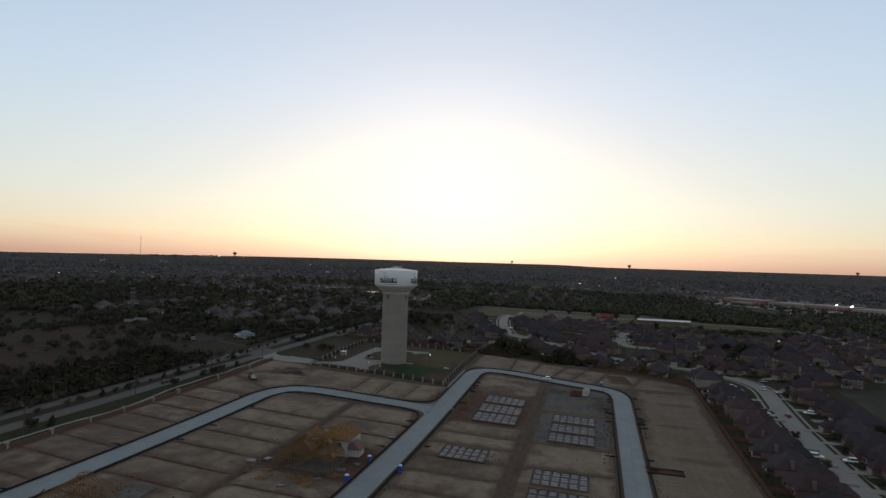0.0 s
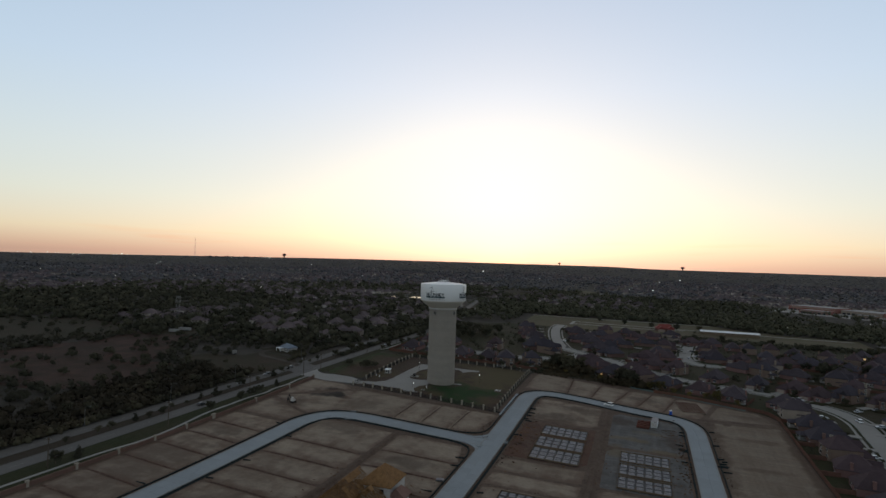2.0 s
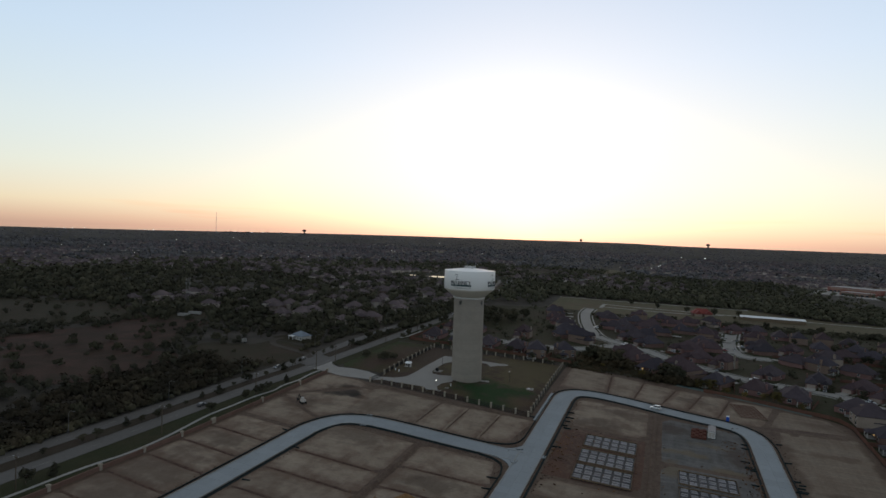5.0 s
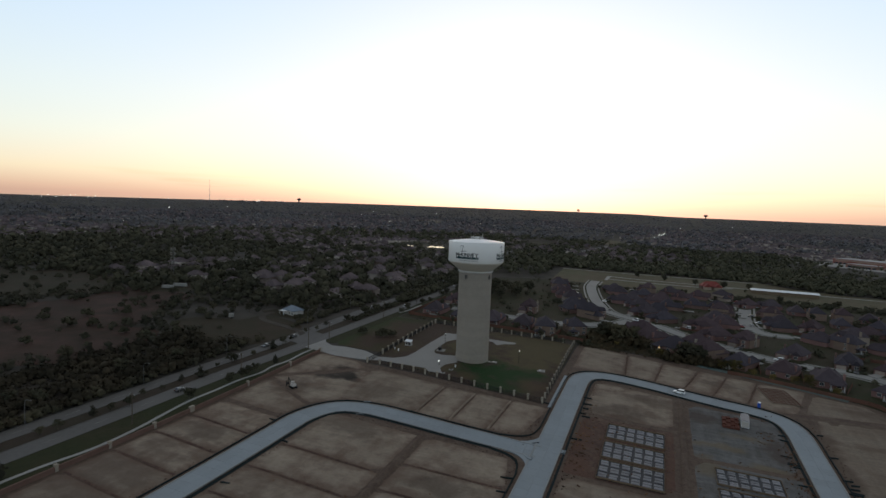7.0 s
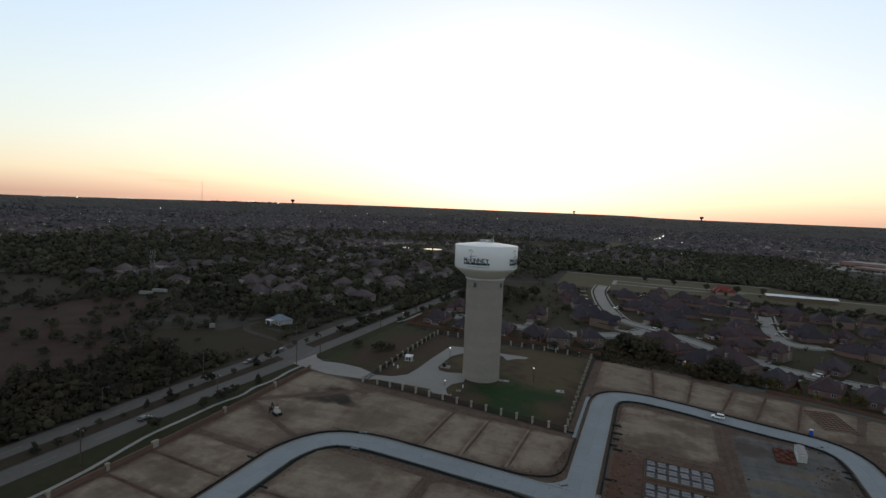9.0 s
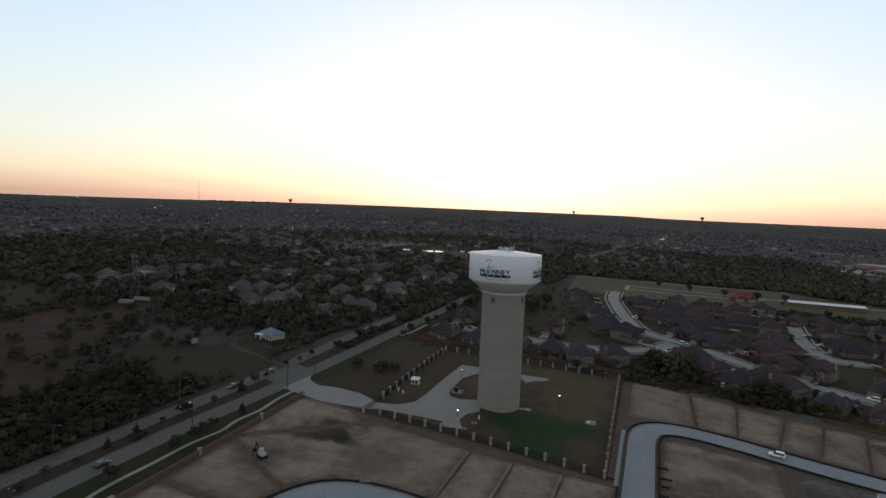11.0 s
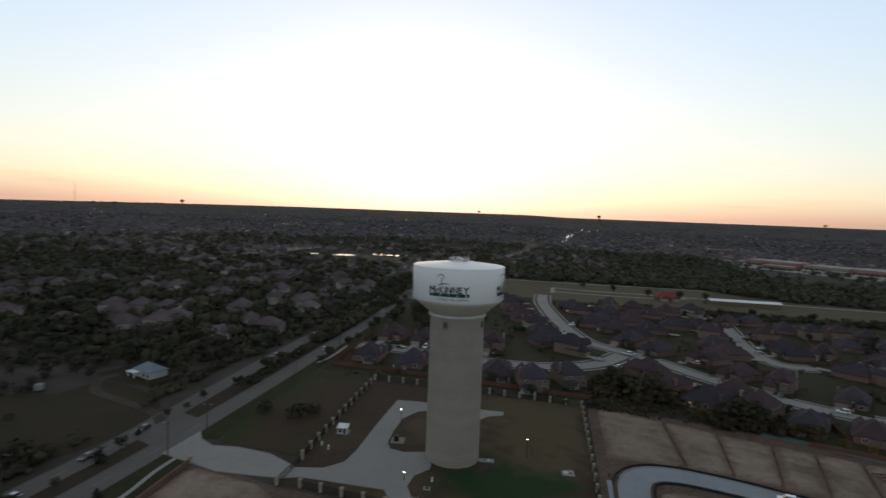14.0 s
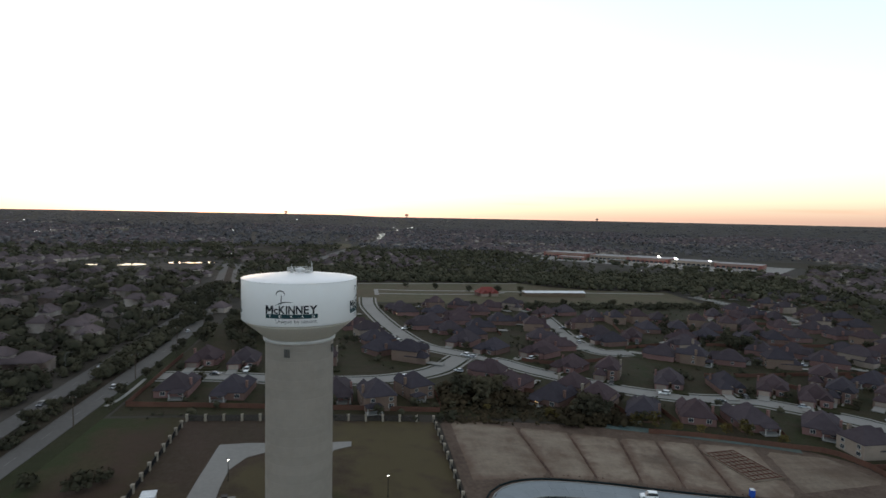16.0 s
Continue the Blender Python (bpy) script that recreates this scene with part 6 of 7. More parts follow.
def joined_houses():
    """Far houses: one mesh with walls and roofs."""
    turn = rng.uniform(0, 6.28, len(hx)) // 1.5708 * 1.5708 + ht_turn
    w0, d0 = rng.uniform(4.4, 6.2, len(hx)), rng.uniform(5.0, 7.2, len(hx))
    h0 = rng.choice([3.0, 3.2, 5.4], len(hx))
    sx, sy = w0 * rng.choice([-0.5, 0.5], len(hx)), -d0 * rng.uniform(0.75, 1.0, len(hx))
    x = np.concatenate([hx, hx + sx * np.cos(turn) - sy * np.sin(turn)])
    y = np.concatenate([hy, hy + sx * np.sin(turn) + sy * np.cos(turn)])
    w, d, h = np.concatenate([w0, w0 * 0.5]), np.concatenate([d0, d0 * 0.55]), np.concatenate([h0, h0 * 0.92])
    a = np.concatenate([turn, turn])
    n = len(x)
    z = land(x, y) + 0.1
    c, s = np.cos(a), np.sin(a)

    def put(u, v, zz):
        return np.stack([x + u * c - v * s, y + u * s + v * c, zz], -1)

    o = 0.5
    k = np.concatenate([rng.uniform(0.15, 0.5, n // 2), np.full(n - n // 2, 1.05)])
    P = [put(-w, -d, z - 1), put(w, -d, z - 1), put(w, d, z - 1), put(-w, d, z - 1), put(-w, -d, z + h), put(w, -d, z + h), put(w, d, z + h), put(-w, d, z + h),
         put(-w - o, -d - o, z + h), put(w + o, -d - o, z + h), put(w + o, d + o, z + h), put(-w - o, d + o, z + h), put(0 * w, -d * k, z + h + w * 0.75), put(0 * w, d * k, z + h + w * 0.75)]
    V = np.stack(P, 1).reshape(-1, 3)
    F = [(0, 1, 5, 4), (1, 2, 6, 5), (2, 3, 7, 6), (3, 0, 4, 7), (8, 9, 12), (9, 10, 13, 12), (10, 11, 13), (11, 8, 12, 13)]
    me = bpy.data.meshes.new("distant_houses")
    me.from_pydata(V.tolist(), [], [tuple(i * 14 + j for j in f) for i in range(n) for f in F])
    me.materials.append(M_FARWALL)
    me.materials.append(M_FARROOF)
    me.polygons.foreach_set("material_index", [0, 0, 0, 0, 1, 1, 1, 1] * n)
    me.update()
    tagged(new("distant_houses", me), "rows of far suburban houses among dark trees", "houses", kind="stuff")


joined_houses()


def far_trees(name, n, r0, r1, cards, rad, label, keep=0.0, sc=0.004, size=0.6, near_house=True, flat=0.8, material=M_WOODS, west=False, clear=40, lobes=3):
    X, Y = sector(n, r0, r1)
    if west:
        ok = (X < -118) & (Y > 75)
    else:
        ok = ~((X < -118) & (Y > 75) & (np.hypot(X, Y) < 720))
    if r1 < 1200:
        X, Y = X[ok], Y[ok]
    ok = ~blocked(X, Y)
    X, Y = X[ok], Y[ok]
    ok = ~np.array([in_open(x, y, 1.0) if x < -105 else False for x, y in zip(X, Y)], bool)
    X, Y = X[ok], Y[ok]
    if len(hx) and near_house:
        cell = {}
        for a, b in zip(hx, hy):
            cell.setdefault((int(a // 24), int(b // 24)), []).append((a, b))
        good = []
        for x, y in zip(X, Y):
            i, j = int(x // 24), int(y // 24)
            hit = any((x - a) ** 2 + (y - b) ** 2 < clear for di in (-1, 0, 1) for dj in (-1, 0, 1) for a, b in cell.get((i + di, j + dj), ()))
            good.append(not hit)
        X, Y = X[np.array(good)], Y[np.array(good)]
    f = wave(X, Y, sc, 5.0)
    ok = f > keep + rng.normal(scale=0.12, size=len(X))
    X, Y = X[ok], Y[ok]
    R = rad * np.clip(rng.lognormal(-0.08, 0.30, len(X)), 0.45, 1.7)
    C = np.stack([X, Y, land(X, Y) + R * (1.1 if flat > 0.5 else 0.75)], 1)
    tagged(new(name, clump_mesh(name, C, R, cards, rng, flat, size, material, lobes)), label, "woodland", kind="stuff")
    return len(X)


far_trees("woodland", 9500, 300, 1050, 22, 4.2, "dark mixed woodland between houses", -0.45, size=0.24, clear=64, lobes=1)
far_trees("big_oaks", 5000, 150, 760, 32, 4.5, "large dark oaks round far gardens", -0.45, size=0.19, lobes=2, material=M_OAKS, west=True, clear=105)
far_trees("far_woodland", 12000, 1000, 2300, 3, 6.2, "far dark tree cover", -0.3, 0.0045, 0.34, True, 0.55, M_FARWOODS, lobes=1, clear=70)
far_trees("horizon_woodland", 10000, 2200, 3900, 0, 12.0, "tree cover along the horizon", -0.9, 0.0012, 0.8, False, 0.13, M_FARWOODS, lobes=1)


def brush(name, n, x0, x1, y0, y1, rad, cards, label, keep, material, stray=0.0):
    X, Y = rng.uniform(x0, x1, n), rng.uniform(y0, y1, n)
    f = wave(X, Y, 0.018, 4.0)
    inside = np.array([in_open(x, y, 0.95) for x, y in zip(X, Y)], bool)
    ok = (f > keep + rng.normal(scale=0.1, size=n)) & (~inside | (rng.random(n) < stray))
    X, Y = X[ok], Y[ok]
    R = rng.uniform(rad * 0.5, rad * 1.3, len(X))
    tagged(new(name, clump_mesh(name, np.stack([X, Y, land(X, Y) + R * 0.7], 1), R, cards, rng, 0.95, 0.17, material, 3)), label, "brush", kind="stuff")


brush("scrub_thicket", 3000, -520, -150, -190, 95, 2.4, 20, "dense dark scrub and young cedars", -0.22, M_LEAF[2], 0.05)
brush("roadside_brush", 900, -158, -111.5, -270, -30, 2.7, 36, "tangled roadside brush and saplings", -0.5, M_BRUSH)
brush("verge_saplings", 330, -115, -110.8, -280, 70, 2.1, 24, "olive saplings along the road edge", -0.3, M_LEAF[1])
brush("median_thicket", 90, -93.6, -88.4, 40, 105, 1.4, 24, "low dark shrubs along the boulevard median", -0.5, M_LEAF[0])
brush("median_trees", 300, -96.0, -87.6, 112, 262, 2.9, 32, "dark trees along the boulevard median", -0.9, M_LEAF[0])
brush("median_trees", 150, -104, -94, 262, 420, 2.5, 26, "dark trees along the far boulevard median", -0.9, M_LEAF[0])
brush("verge_trees", 330, -122, -105.5, 66, 420, 2.7, 34, "dark trees overhanging the boulevard", -0.7, M_LEAF[0])
brush("hedge_brush", 260, 150, 335, 320, 343, 2.4, 18, "dark hedge of brush at a field edge", -0.6, M_LEAF[0])
brush("lot_brush", 150, 216, 268, 200, 262, 1.8, 24, "overgrown green brush on an empty lot", -0.5, M_LEAF[1])
brush("creek_thicket", 110, 48, 82, 79, 98, 2.7, 40, "brown-olive thicket along a creek", -0.9, M_SCRUBLEAF)
brush("creek_thicket", 70, 90, 116, 59, 73, 2.5, 40, "brown-olive thicket along a creek", -0.9, M_SCRUBLEAF)
brush("creek_scrub", 520, 45, 118, 60, 80, 0.9, 24, "low brown scrub along a creek", -0.3, M_SCRUBLEAF)
brush("pasture_woods", 1200, -640, -112, 50, 210, 4.2, 40, "dark oak woods round a farm lot", -0.25, M_LEAF[0])

# solid belt of woods beyond the field
X, Y = rng.uniform(-90, 520, 2700), rng.uniform(434, 600, 2700)
ok = ~blocked(X, Y) & (Y > far_edge(X) + 4)
X, Y = X[ok], Y[ok]
R = rng.uniform(2.6, 5.0, len(X))
tagged(new("tree_belt", clump_mesh("tree_belt", np.stack([X, Y, land(X, Y) + R * 0.8], 1), R, 22, rng, 0.9, 0.19, M_WOODS, 3)), "dense dark belt of creekside trees", "woodland", kind="stuff")

for i, (fx, fy, fa, fb) in enumerate(FAR_FIELDS):
    g = Geo()
    drape(g, [(fx + fa * math.cos(w) * (1.05 + 0.15 * math.sin(3 * w + i)), fy + fb * math.sin(w) * (1.05 + 0.12 * math.cos(2 * w + i))) for w in [j * math.pi / 12 for j in range(24)]], 0.5, 28.0, 0.1)
    setting("meadow", g, M_MEADOW if i % 2 else M_PASTURE, "far open grass field among trees", "meadow")
# dry field with farm tracks, long shed and red-roofed house
g = Geo()
drape(g, [(-22, 338), (60, 345), (150, 347), (330, 335), (338, 432), (270, 444), (228, 470), (195, 510), (130, 505), (60, 492), (-28, 464)], 0.12, 14.0, 0.05)
setting("meadow", g, M_MEADOW, "dry tan pasture", "meadow")
for line in ([(-29, 457), (20, 469), (80, 485), (136, 497), (194, 503)], [(30, 424), (60, 424), (150, 432), (330, 420)], [(30, 395), (90, 402), (140, 412), (160, 425)], [(30, 385), (30, 424)]):
    road_strip("farm_track", line, -2.0, 2.0, M_CON, "pale gravel farm track", "track", 0.22, 10.0)
shed = thing("long_barn", "long low white metal barn in a pasture", "barn", 205, 406, ht(205, 406), radians(-2))
part("wall", Geo().box(0, 0, -0.5, 60, 13, 4.2), M_FORMWOOD, shed)
part("roof", shifted(lambda g: g.add([(-30.6, -7.2, 3.6), (30.6, -7.2, 3.6), (30.6, 7.2, 3.6), (-30.6, 7.2, 3.6), (-30.6, 0, 5.0), (30.6, 0, 5.0)], [(0, 1, 5, 4), (2, 3, 4, 5), (0, 4, 3), (1, 2, 5)]), 0, 0), M_WHITE, shed, "white ridged metal roof")
for i in range(9):
    part("bay_door", Geo().box(-26 + i * 6.4, -6.55, 0, 4.6, 0.12, 3.2), M_FORMWOOD, shed)
rh = thing("farmhouse", "red metal-roofed farmhouse with pale walls", "house", 136, 403, ht(136, 403), radians(10))
part("wall", Geo().box(0, 0, -0.5, 20, 11, 4.1), M_BRICKS[2], rh)
part("roof", shifted(lambda g: hip_roof(g, 20, 11, 3.6, 0.8), 0, 0), M_REDROOF, rh, "red metal roof")
part("wall", Geo().box(-5, -7, -0.5, 7, 6, 3.7), M_BRICKS[3], rh)
part("roof", shifted(lambda g: hip_roof(g, 7, 10, 3.2, 0.85, gable=1), -5, -5), M_REDROOF, rh, "red metal roof")
part("roof", shifted(lambda g: hip_roof(g, 7, 10, 3.2, 0.85, gable=1), 5, -5), M_REDROOF, rh, "red metal roof")
part("wall", Geo().box(5, -7, -0.5, 7, 6, 3.7), M_BRICKS[3], rh)
for x, y, k, h in ((122, 418, "oak", 8), (150, 414, "oak", 9), (142, 420, "oak", 7), (175, 420, "olive", 8), (90, 432, "oak", 8), (60, 436, "oak", 7), (168, 396, "olive", 4)):
    plant(k, x, y, h)

# white cottage with a pale blue roof, and trailers, west of the boulevard
cot = thing("cottage", "small white cottage with a pale blue metal roof", "house", -133, 39, ht(-133, 39) - 0.3, radians(-20))
part("wall", Geo().box(0, 0, -0.5, 11, 8, 3.6), M_SHEATH, cot)
part("roof", shifted(lambda g: hip_roof(g, 11, 8, 3.1, 0.6), 0, 0), M_BLUEROOF, cot, "pale blue metal roof")
part("porch", Geo().box(-3, -5.6, -0.4, 5, 2.4, 0.5).box(-5.2, -6.5, 0, 0.25, 0.25, 2.6).box(-0.8, -6.5, 0, 0.25, 0.25, 2.6).box(-3, -5.6, 2.6, 5.4, 2.8, 0.2), M_WHITE, cot, "white porch")
for xx in (1.8, 4.6):
    add_window(cot, xx, -4.04, 0.9, 1.2, 1.3, "s")
for x, y, l, tn in ((-263, 63, 9, 0.35), (-262, 74, 11, 0.2), (-158, 11, 2.6, 0.4)):
    tr = thing("trailer", "white box trailer parked in rough grass", "trailer", x, y, ht(x, y), tn)
    part("body", Geo().box(0, 0, 0.7, l, 2.4, 2.2, taper=0.93), M_CON, tr)
    for s in (-1, 1):
        part("wheel", Geo().tube((l * 0.25, s * 1.2, 0.5), (l * 0.25, s * 1.4, 0.5), 0.5, 0.5, 12), M_RUBBER, tr)
mast = thing("radio_mast", "slim lattice phone mast with antennas", "mast", -287, 91, ht(-287, 91))
g = Geo()
for k in range(3):
    a, b = k * 2.094, (k + 1) * 2.094
    g.beam((1.2 * math.cos(a), 1.2 * math.sin(a), 0), (0.6 * math.cos(a), 0.6 * math.sin(a), 28), 0.12)
    for j in range(12):
        z0, z1 = j * 2.3, j * 2.3 + 2.3
        r0, r1 = 1.2 - 0.6 * z0 / 28, 1.2 - 0.6 * z1 / 28
        g.beam((r0 * math.cos(a), r0 * math.sin(a), z0), (r1 * math.cos(b), r1 * math.sin(b), z1), 0.06)
part("lattice", g, M_POST, mast)
for z, reach, n in ((26.4, 1.7, 6), (22.8, 2.0, 6), (19.0, 1.6, 3), (15.2, 1.4, 3)):
    for k in range(n):
        a = k * 6.283 / n + z
        part("antenna", Geo().box(reach * math.cos(a), reach * math.sin(a), z - 1.2, 0.5, 0.3, 2.4, a).beam((0, 0, z), (reach * math.cos(a), reach * math.sin(a), z), 0.06), M_ANTENNA, mast)

# ponds among the trees
for x, y, a, b in ((-303, 600, 9, 8), (-262, 606, 14, 17), (-212, 640, 22, 8), (-182, 652, 9, 9)):
    z = ht(x, y) + 0.4
    out = [(x + a * math.cos(w) * (1 + 0.25 * math.sin(3 * w + x)), y + b * math.sin(w) * (1 + 0.2 * math.cos(2 * w)), z) for w in [j * math.pi / 14 for j in range(28)]]
    g = Geo().add(out + [(p, q, r - 1.5) for p, q, r in out], [tuple(range(28))] + [(i, 28 + i, 28 + (i + 1) % 28, (i + 1) % 28) for i in range(28)])
    setting("water", g, M_WATER, "still pond mirroring the bright sky", "pond")

X, Y = rng.uniform(-345, -120, 420), rng.uniform(505, 720, 420)
ok = (np.hypot((X + 232) / 112, (Y - 612) / 105) < 1.05)
for x, y, a, b in ((-303, 600, 9, 8), (-262, 606, 14, 17), (-212, 640, 22, 8), (-182, 652, 9, 9)):
    ok &= np.hypot((X - x - 6) / (a * 1.1 + 5), (Y - y + 22) / (b + 30)) > 1
X, Y = X[ok], Y[ok]
R = rng.uniform(1.2, 2.8, len(X))
tagged(new("pond_thicket", clump_mesh("pond_thicket", np.stack([X, Y, land(X, Y) + R * 0.7], 1), R, 6, rng, 0.9, 0.22, M_WOODS, 2)), "low dark trees round the ponds", "woodland", kind="stuff")
# shrubs and small trees in the gardens
X, Y = rng.uniform(-68, 400, 2600), rng.uniform(62, 332, 2600)
far = np.full(len(X), 1e9)
for x, y in placed:
    far = np.minimum(far, np.hypot(X - x, Y - y))
lane = np.full(len(X), 1e9)
for line in STREET_LINES.values():
    for p in line:
        lane = np.minimum(lane, np.hypot(X - p.x, Y - p.y))
ok = (far > 11.5) & (lane > 9.5) & ((lane < 60) | (far < 30)) & ((X < 262) | (Y > 80))
X, Y = X[ok][:620], Y[ok][:620]
R = np.where(rng.random(len(X)) < 0.25, rng.uniform(1.5, 2.6, len(X)), rng.uniform(0.5, 1.2, len(X)))
tagged(new("garden_shrubs", clump_mesh("garden_shrubs", np.stack([X, Y, land(X, Y) + R * 0.75], 1), R, 10, rng, 0.95, 0.24, M_LEAF[0], 3)), "dark shrubs and small trees in back gardens", "shrubs", kind="stuff")

# far main road
FAR_ROAD = [(-60, 640), (-40, 800), (-12, 998), (60, 1400), (96, 1900), (183, 2330), (260, 2600)]
road_strip("far_road", FAR_ROAD, -6.5, 6.5, M_OLDROAD, "far pale concrete highway", "road", 0.6, 25.0)

# shopping centre
def shops():
    ux, uy = 0.674, -0.738
    ang = math.atan2(uy, ux)

    def at(u, w):
        return 400 + ux * u + 0.738 * w, 959 + uy * u + 0.674 * w

    cx, cy = at(170, -20)
    g = Geo()
    drape(g, [at(-40, -85), at(400, -85), at(400, 110), at(-40, 110)], 0.3, 30.0, 0.3)
    setting("car_park", g, M_CON, "wide pale car park round the shops", "car park")
    for u, w, l, d, h, m in ((20, 20, 90, 46, 9, M_REDBRICK), (105, 30, 70, 50, 7, M_BRICKS[3]), (180, 32, 74, 56, 8, M_REDBRICK), (255, 30, 66, 48, 7, M_BRICKS[3]), (330, 20, 70, 40, 7, M_REDBRICK), (60, -48, 50, 20, 6, M_REDBRICK), (150, -55, 30, 16, 6, M_BRICKS[1])):
        x, y = at(u, w)
        t = thing("shop_building", "flat-roofed red brick shop building with white roof", "shop", x, y, ht(x, y), ang, "shop buildings")
        part("wall", Geo().box(0, 0, -1, l, d, h + 1), m, t)
        part("roof", Geo().box(0, 0, h, l - 0.8, d - 0.8, 0.35), M_PALEROOF, t, "pale membrane roof")
        part("sign_band", Geo().box(0, -d / 2 - 0.15, h - 2.6, l * 0.9, 0.3, 1.6), M_BRICKS[3], t, "pale sign band")
        for i in range(int(l / 8)):
            part("shop_window", Geo().box(-l / 2 + 6 + i * 8, -d / 2 - 0.06, 0.2, 5.5, 0.14, 3), M_GLASS, t)
    for u, w in ((210, -20), (240, -30), (250, -52), (300, -45)):
        x, y = at(u, w)
        t = thing("flood_lamp", "lit floodlight mast in the car park", "lamp post", x, y, ht(x, y), group="floodlights")
        part("pole", Geo().tube((0, 0, 0), (0, 0, 13), 0.2, 0.14, 8), M_STEEL, t)
        part("lamp", Geo().lathe([(0.1, 12.6), (1.1, 12.9), (1.2, 13.6), (0.1, 14.0)], 12), M_FLOOD, t, "glowing lamp cluster")


shops()


# ---- horizon marks ----
def far_at(azim, r):
    a = radians(azim)
    x, y = -math.sin(a) * r, math.cos(a) * r
    return x, y, ht(x, y)


for azim, s in ((7.1, 1.0), (-4.9, 1.2), (36.0, 1.3), (-24, 0.9)):
    x, y, z = far_at(azim, 4380)
    t = thing("distant_water_tower", "dark far water tower on the skyline", "water tower", x, y, z, group="far water towers")
    part("shaft", Geo().lathe([(3.4 * s, -5), (3.4 * s, 12 * s)], 12), M_FARBLOCK, t)
    part("tank", Geo().lathe([(3.4 * s, 12 * s), (11 * s, 16 * s), (11 * s, 24 * s), (1, 27 * s)], 16), M_FARBLOCK, t)
x, y, z = far_at(44.5, 4300)
t = thing("distant_mast", "thin tall broadcast mast on the skyline", "mast", x, y, z)
part("mast_pole", Geo().tube((0, 0, -5), (0, 0, 150), 1.6, 0.8, 6), M_STEEL, t)
for i in range(16):
    azim = 37.5 + 0.42 * i + 0.2 * math.sin(i * 5)
    x, y, z = far_at(azim, 4350)
    t = thing("distant_block", "dark far office block on the skyline", "building", x, y, z, group="far skyline blocks")
    hb = 3 + 5 * abs(math.sin(i * 2.3))
    part("block", Geo().box(0, 0, -6, 18, 18, hb + 6).box(4, 0, hb, 10, 10, 2), M_FARBLOCK, t)
g = Geo()
rl = random.Random(3)
for i in range(48):
    azim = rl.choice((rl.uniform(50, 60), rl.uniform(36, 42), rl.uniform(30, 58)))
    x, y, z = far_at(azim, rl.uniform(3900, 4300))
    g.box(x, y, z + rl.uniform(8, 14), 1.3, 1.3, 1.0)
for i in range(70):
    azim = rl.uniform(-50, 62)
    r = rl.uniform(500, 3000)
    x, y, z = far_at(azim, r)
    if not blocked(np.array([x]), np.array([y]))[0]:
        sz = 0.24 * r / 700
        g.box(x, y, z + 6.5, sz, sz, sz)
tagged(part("distant_lights", g, M_LAMP), "scattered far lit lamps across the suburbs", "lights", kind="stuff")
g = Geo()
line = curve_through(FAR_ROAD[3:], 30.0)
for p in line:
    for u in (-4, 4):
        if rl.random() < 0.35:
            g.box(p.x + u, p.y, ht(p.x, p.y) + 1.2, 0.9, 0.9, 0.6)
tagged(part("distant_headlights", g, M_LAMP), "row of far lit headlights on the highway", "lights", kind="stuff")


# ---- vehicles ----
def build_car(paint, suv, lit, label):
    t = thing("car", label, "car", group="cars")
    L, W = (4.9, 1.95) if suv else (4.6, 1.85)
    hh = 1.0 if suv else 0.85
    prof = [(-L / 2, 0.35), (-L / 2, hh - 0.1), (-L / 2 + 0.15, hh), (L * 0.22, hh), (L / 2 - 0.1, hh - 0.22), (L / 2, hh - 0.4), (L / 2, 0.35)]
    g = Geo()
    n = len(prof)
    g.add([(x, s * W / 2, z) for s in (-1, 1) for x, z in prof], [tuple(range(n)), tuple(range(2 * n - 1, n - 1, -1))] + [(i, n + i, n + (i + 1) % n, (i + 1) % n) for i in range(n)])
    part("body", g, paint, t)
    top = 1.8 if suv else 1.42
    cab = [(-L / 2 + 0.2, hh), (-L / 2 + (0.35 if suv else 0.9), top), (L * 0.06, top), (L * 0.24, hh)]
    w0, w1 = W / 2 - 0.06, W / 2 - 0.22
    g = Geo()
    g.add([(x, s * (w0 if z == hh else w1), z) for s in (-1, 1) for x, z in cab], [(0, 1, 2, 3), (7, 6, 5, 4), (0, 4, 5, 1), (2, 6, 7, 3), (3, 7, 4, 0)])
    part("glazing", g, M_GLASS, t, "dark car glass")
    part("car_roof", Geo().box((cab[1][0] + cab[2][0]) / 2, 0, top - 0.02, cab[2][0] - cab[1][0] + 0.1, 2 * w1 + 0.06, 0.09), paint, t)
    for sx in (-1, 1):
        for sy in (-1, 1):
            w = part("wheel", Geo().tube((sx * L * 0.31, sy * (W / 2 - 0.22), 0.34), (sx * L * 0.31, sy * (W / 2 + 0.02), 0.34), 0.34, 0.34, 12), M_RUBBER, t)
            part("rim", Geo().tube((sx * L * 0.31, sy * (W / 2), 0.34), (sx * L * 0.31, sy * (W / 2 + 0.03), 0.34), 0.2, 0.2, 8), M_STEEL, w)
    for s in (-1, 1):
        part("headlight", Geo().box(L / 2 - 0.02, s * W * 0.36, 0.55, 0.14, 0.35, 0.18), M_LAMP if lit else M_WHITE, t)
        part("tail_light", Geo().box(-L / 2 + 0.01, s * W * 0.38, 0.62, 0.1, 0.25, 0.3), M_TAIL if lit else M_RUST, t)
    return t


cars = [build_car(M_CARS[0], True, False, "white parked sport utility vehicle"), build_car(M_CARS[1], False, False, "dark saloon car on the boulevard"), build_car(M_CARS[2], False, False, "silver saloon car with dark glass"), build_car(M_CARS[0], False, True, "white saloon car with lit headlamps"), build_car(M_CARS[3], False, False, "red saloon car with dark glass")]
car_used = set()


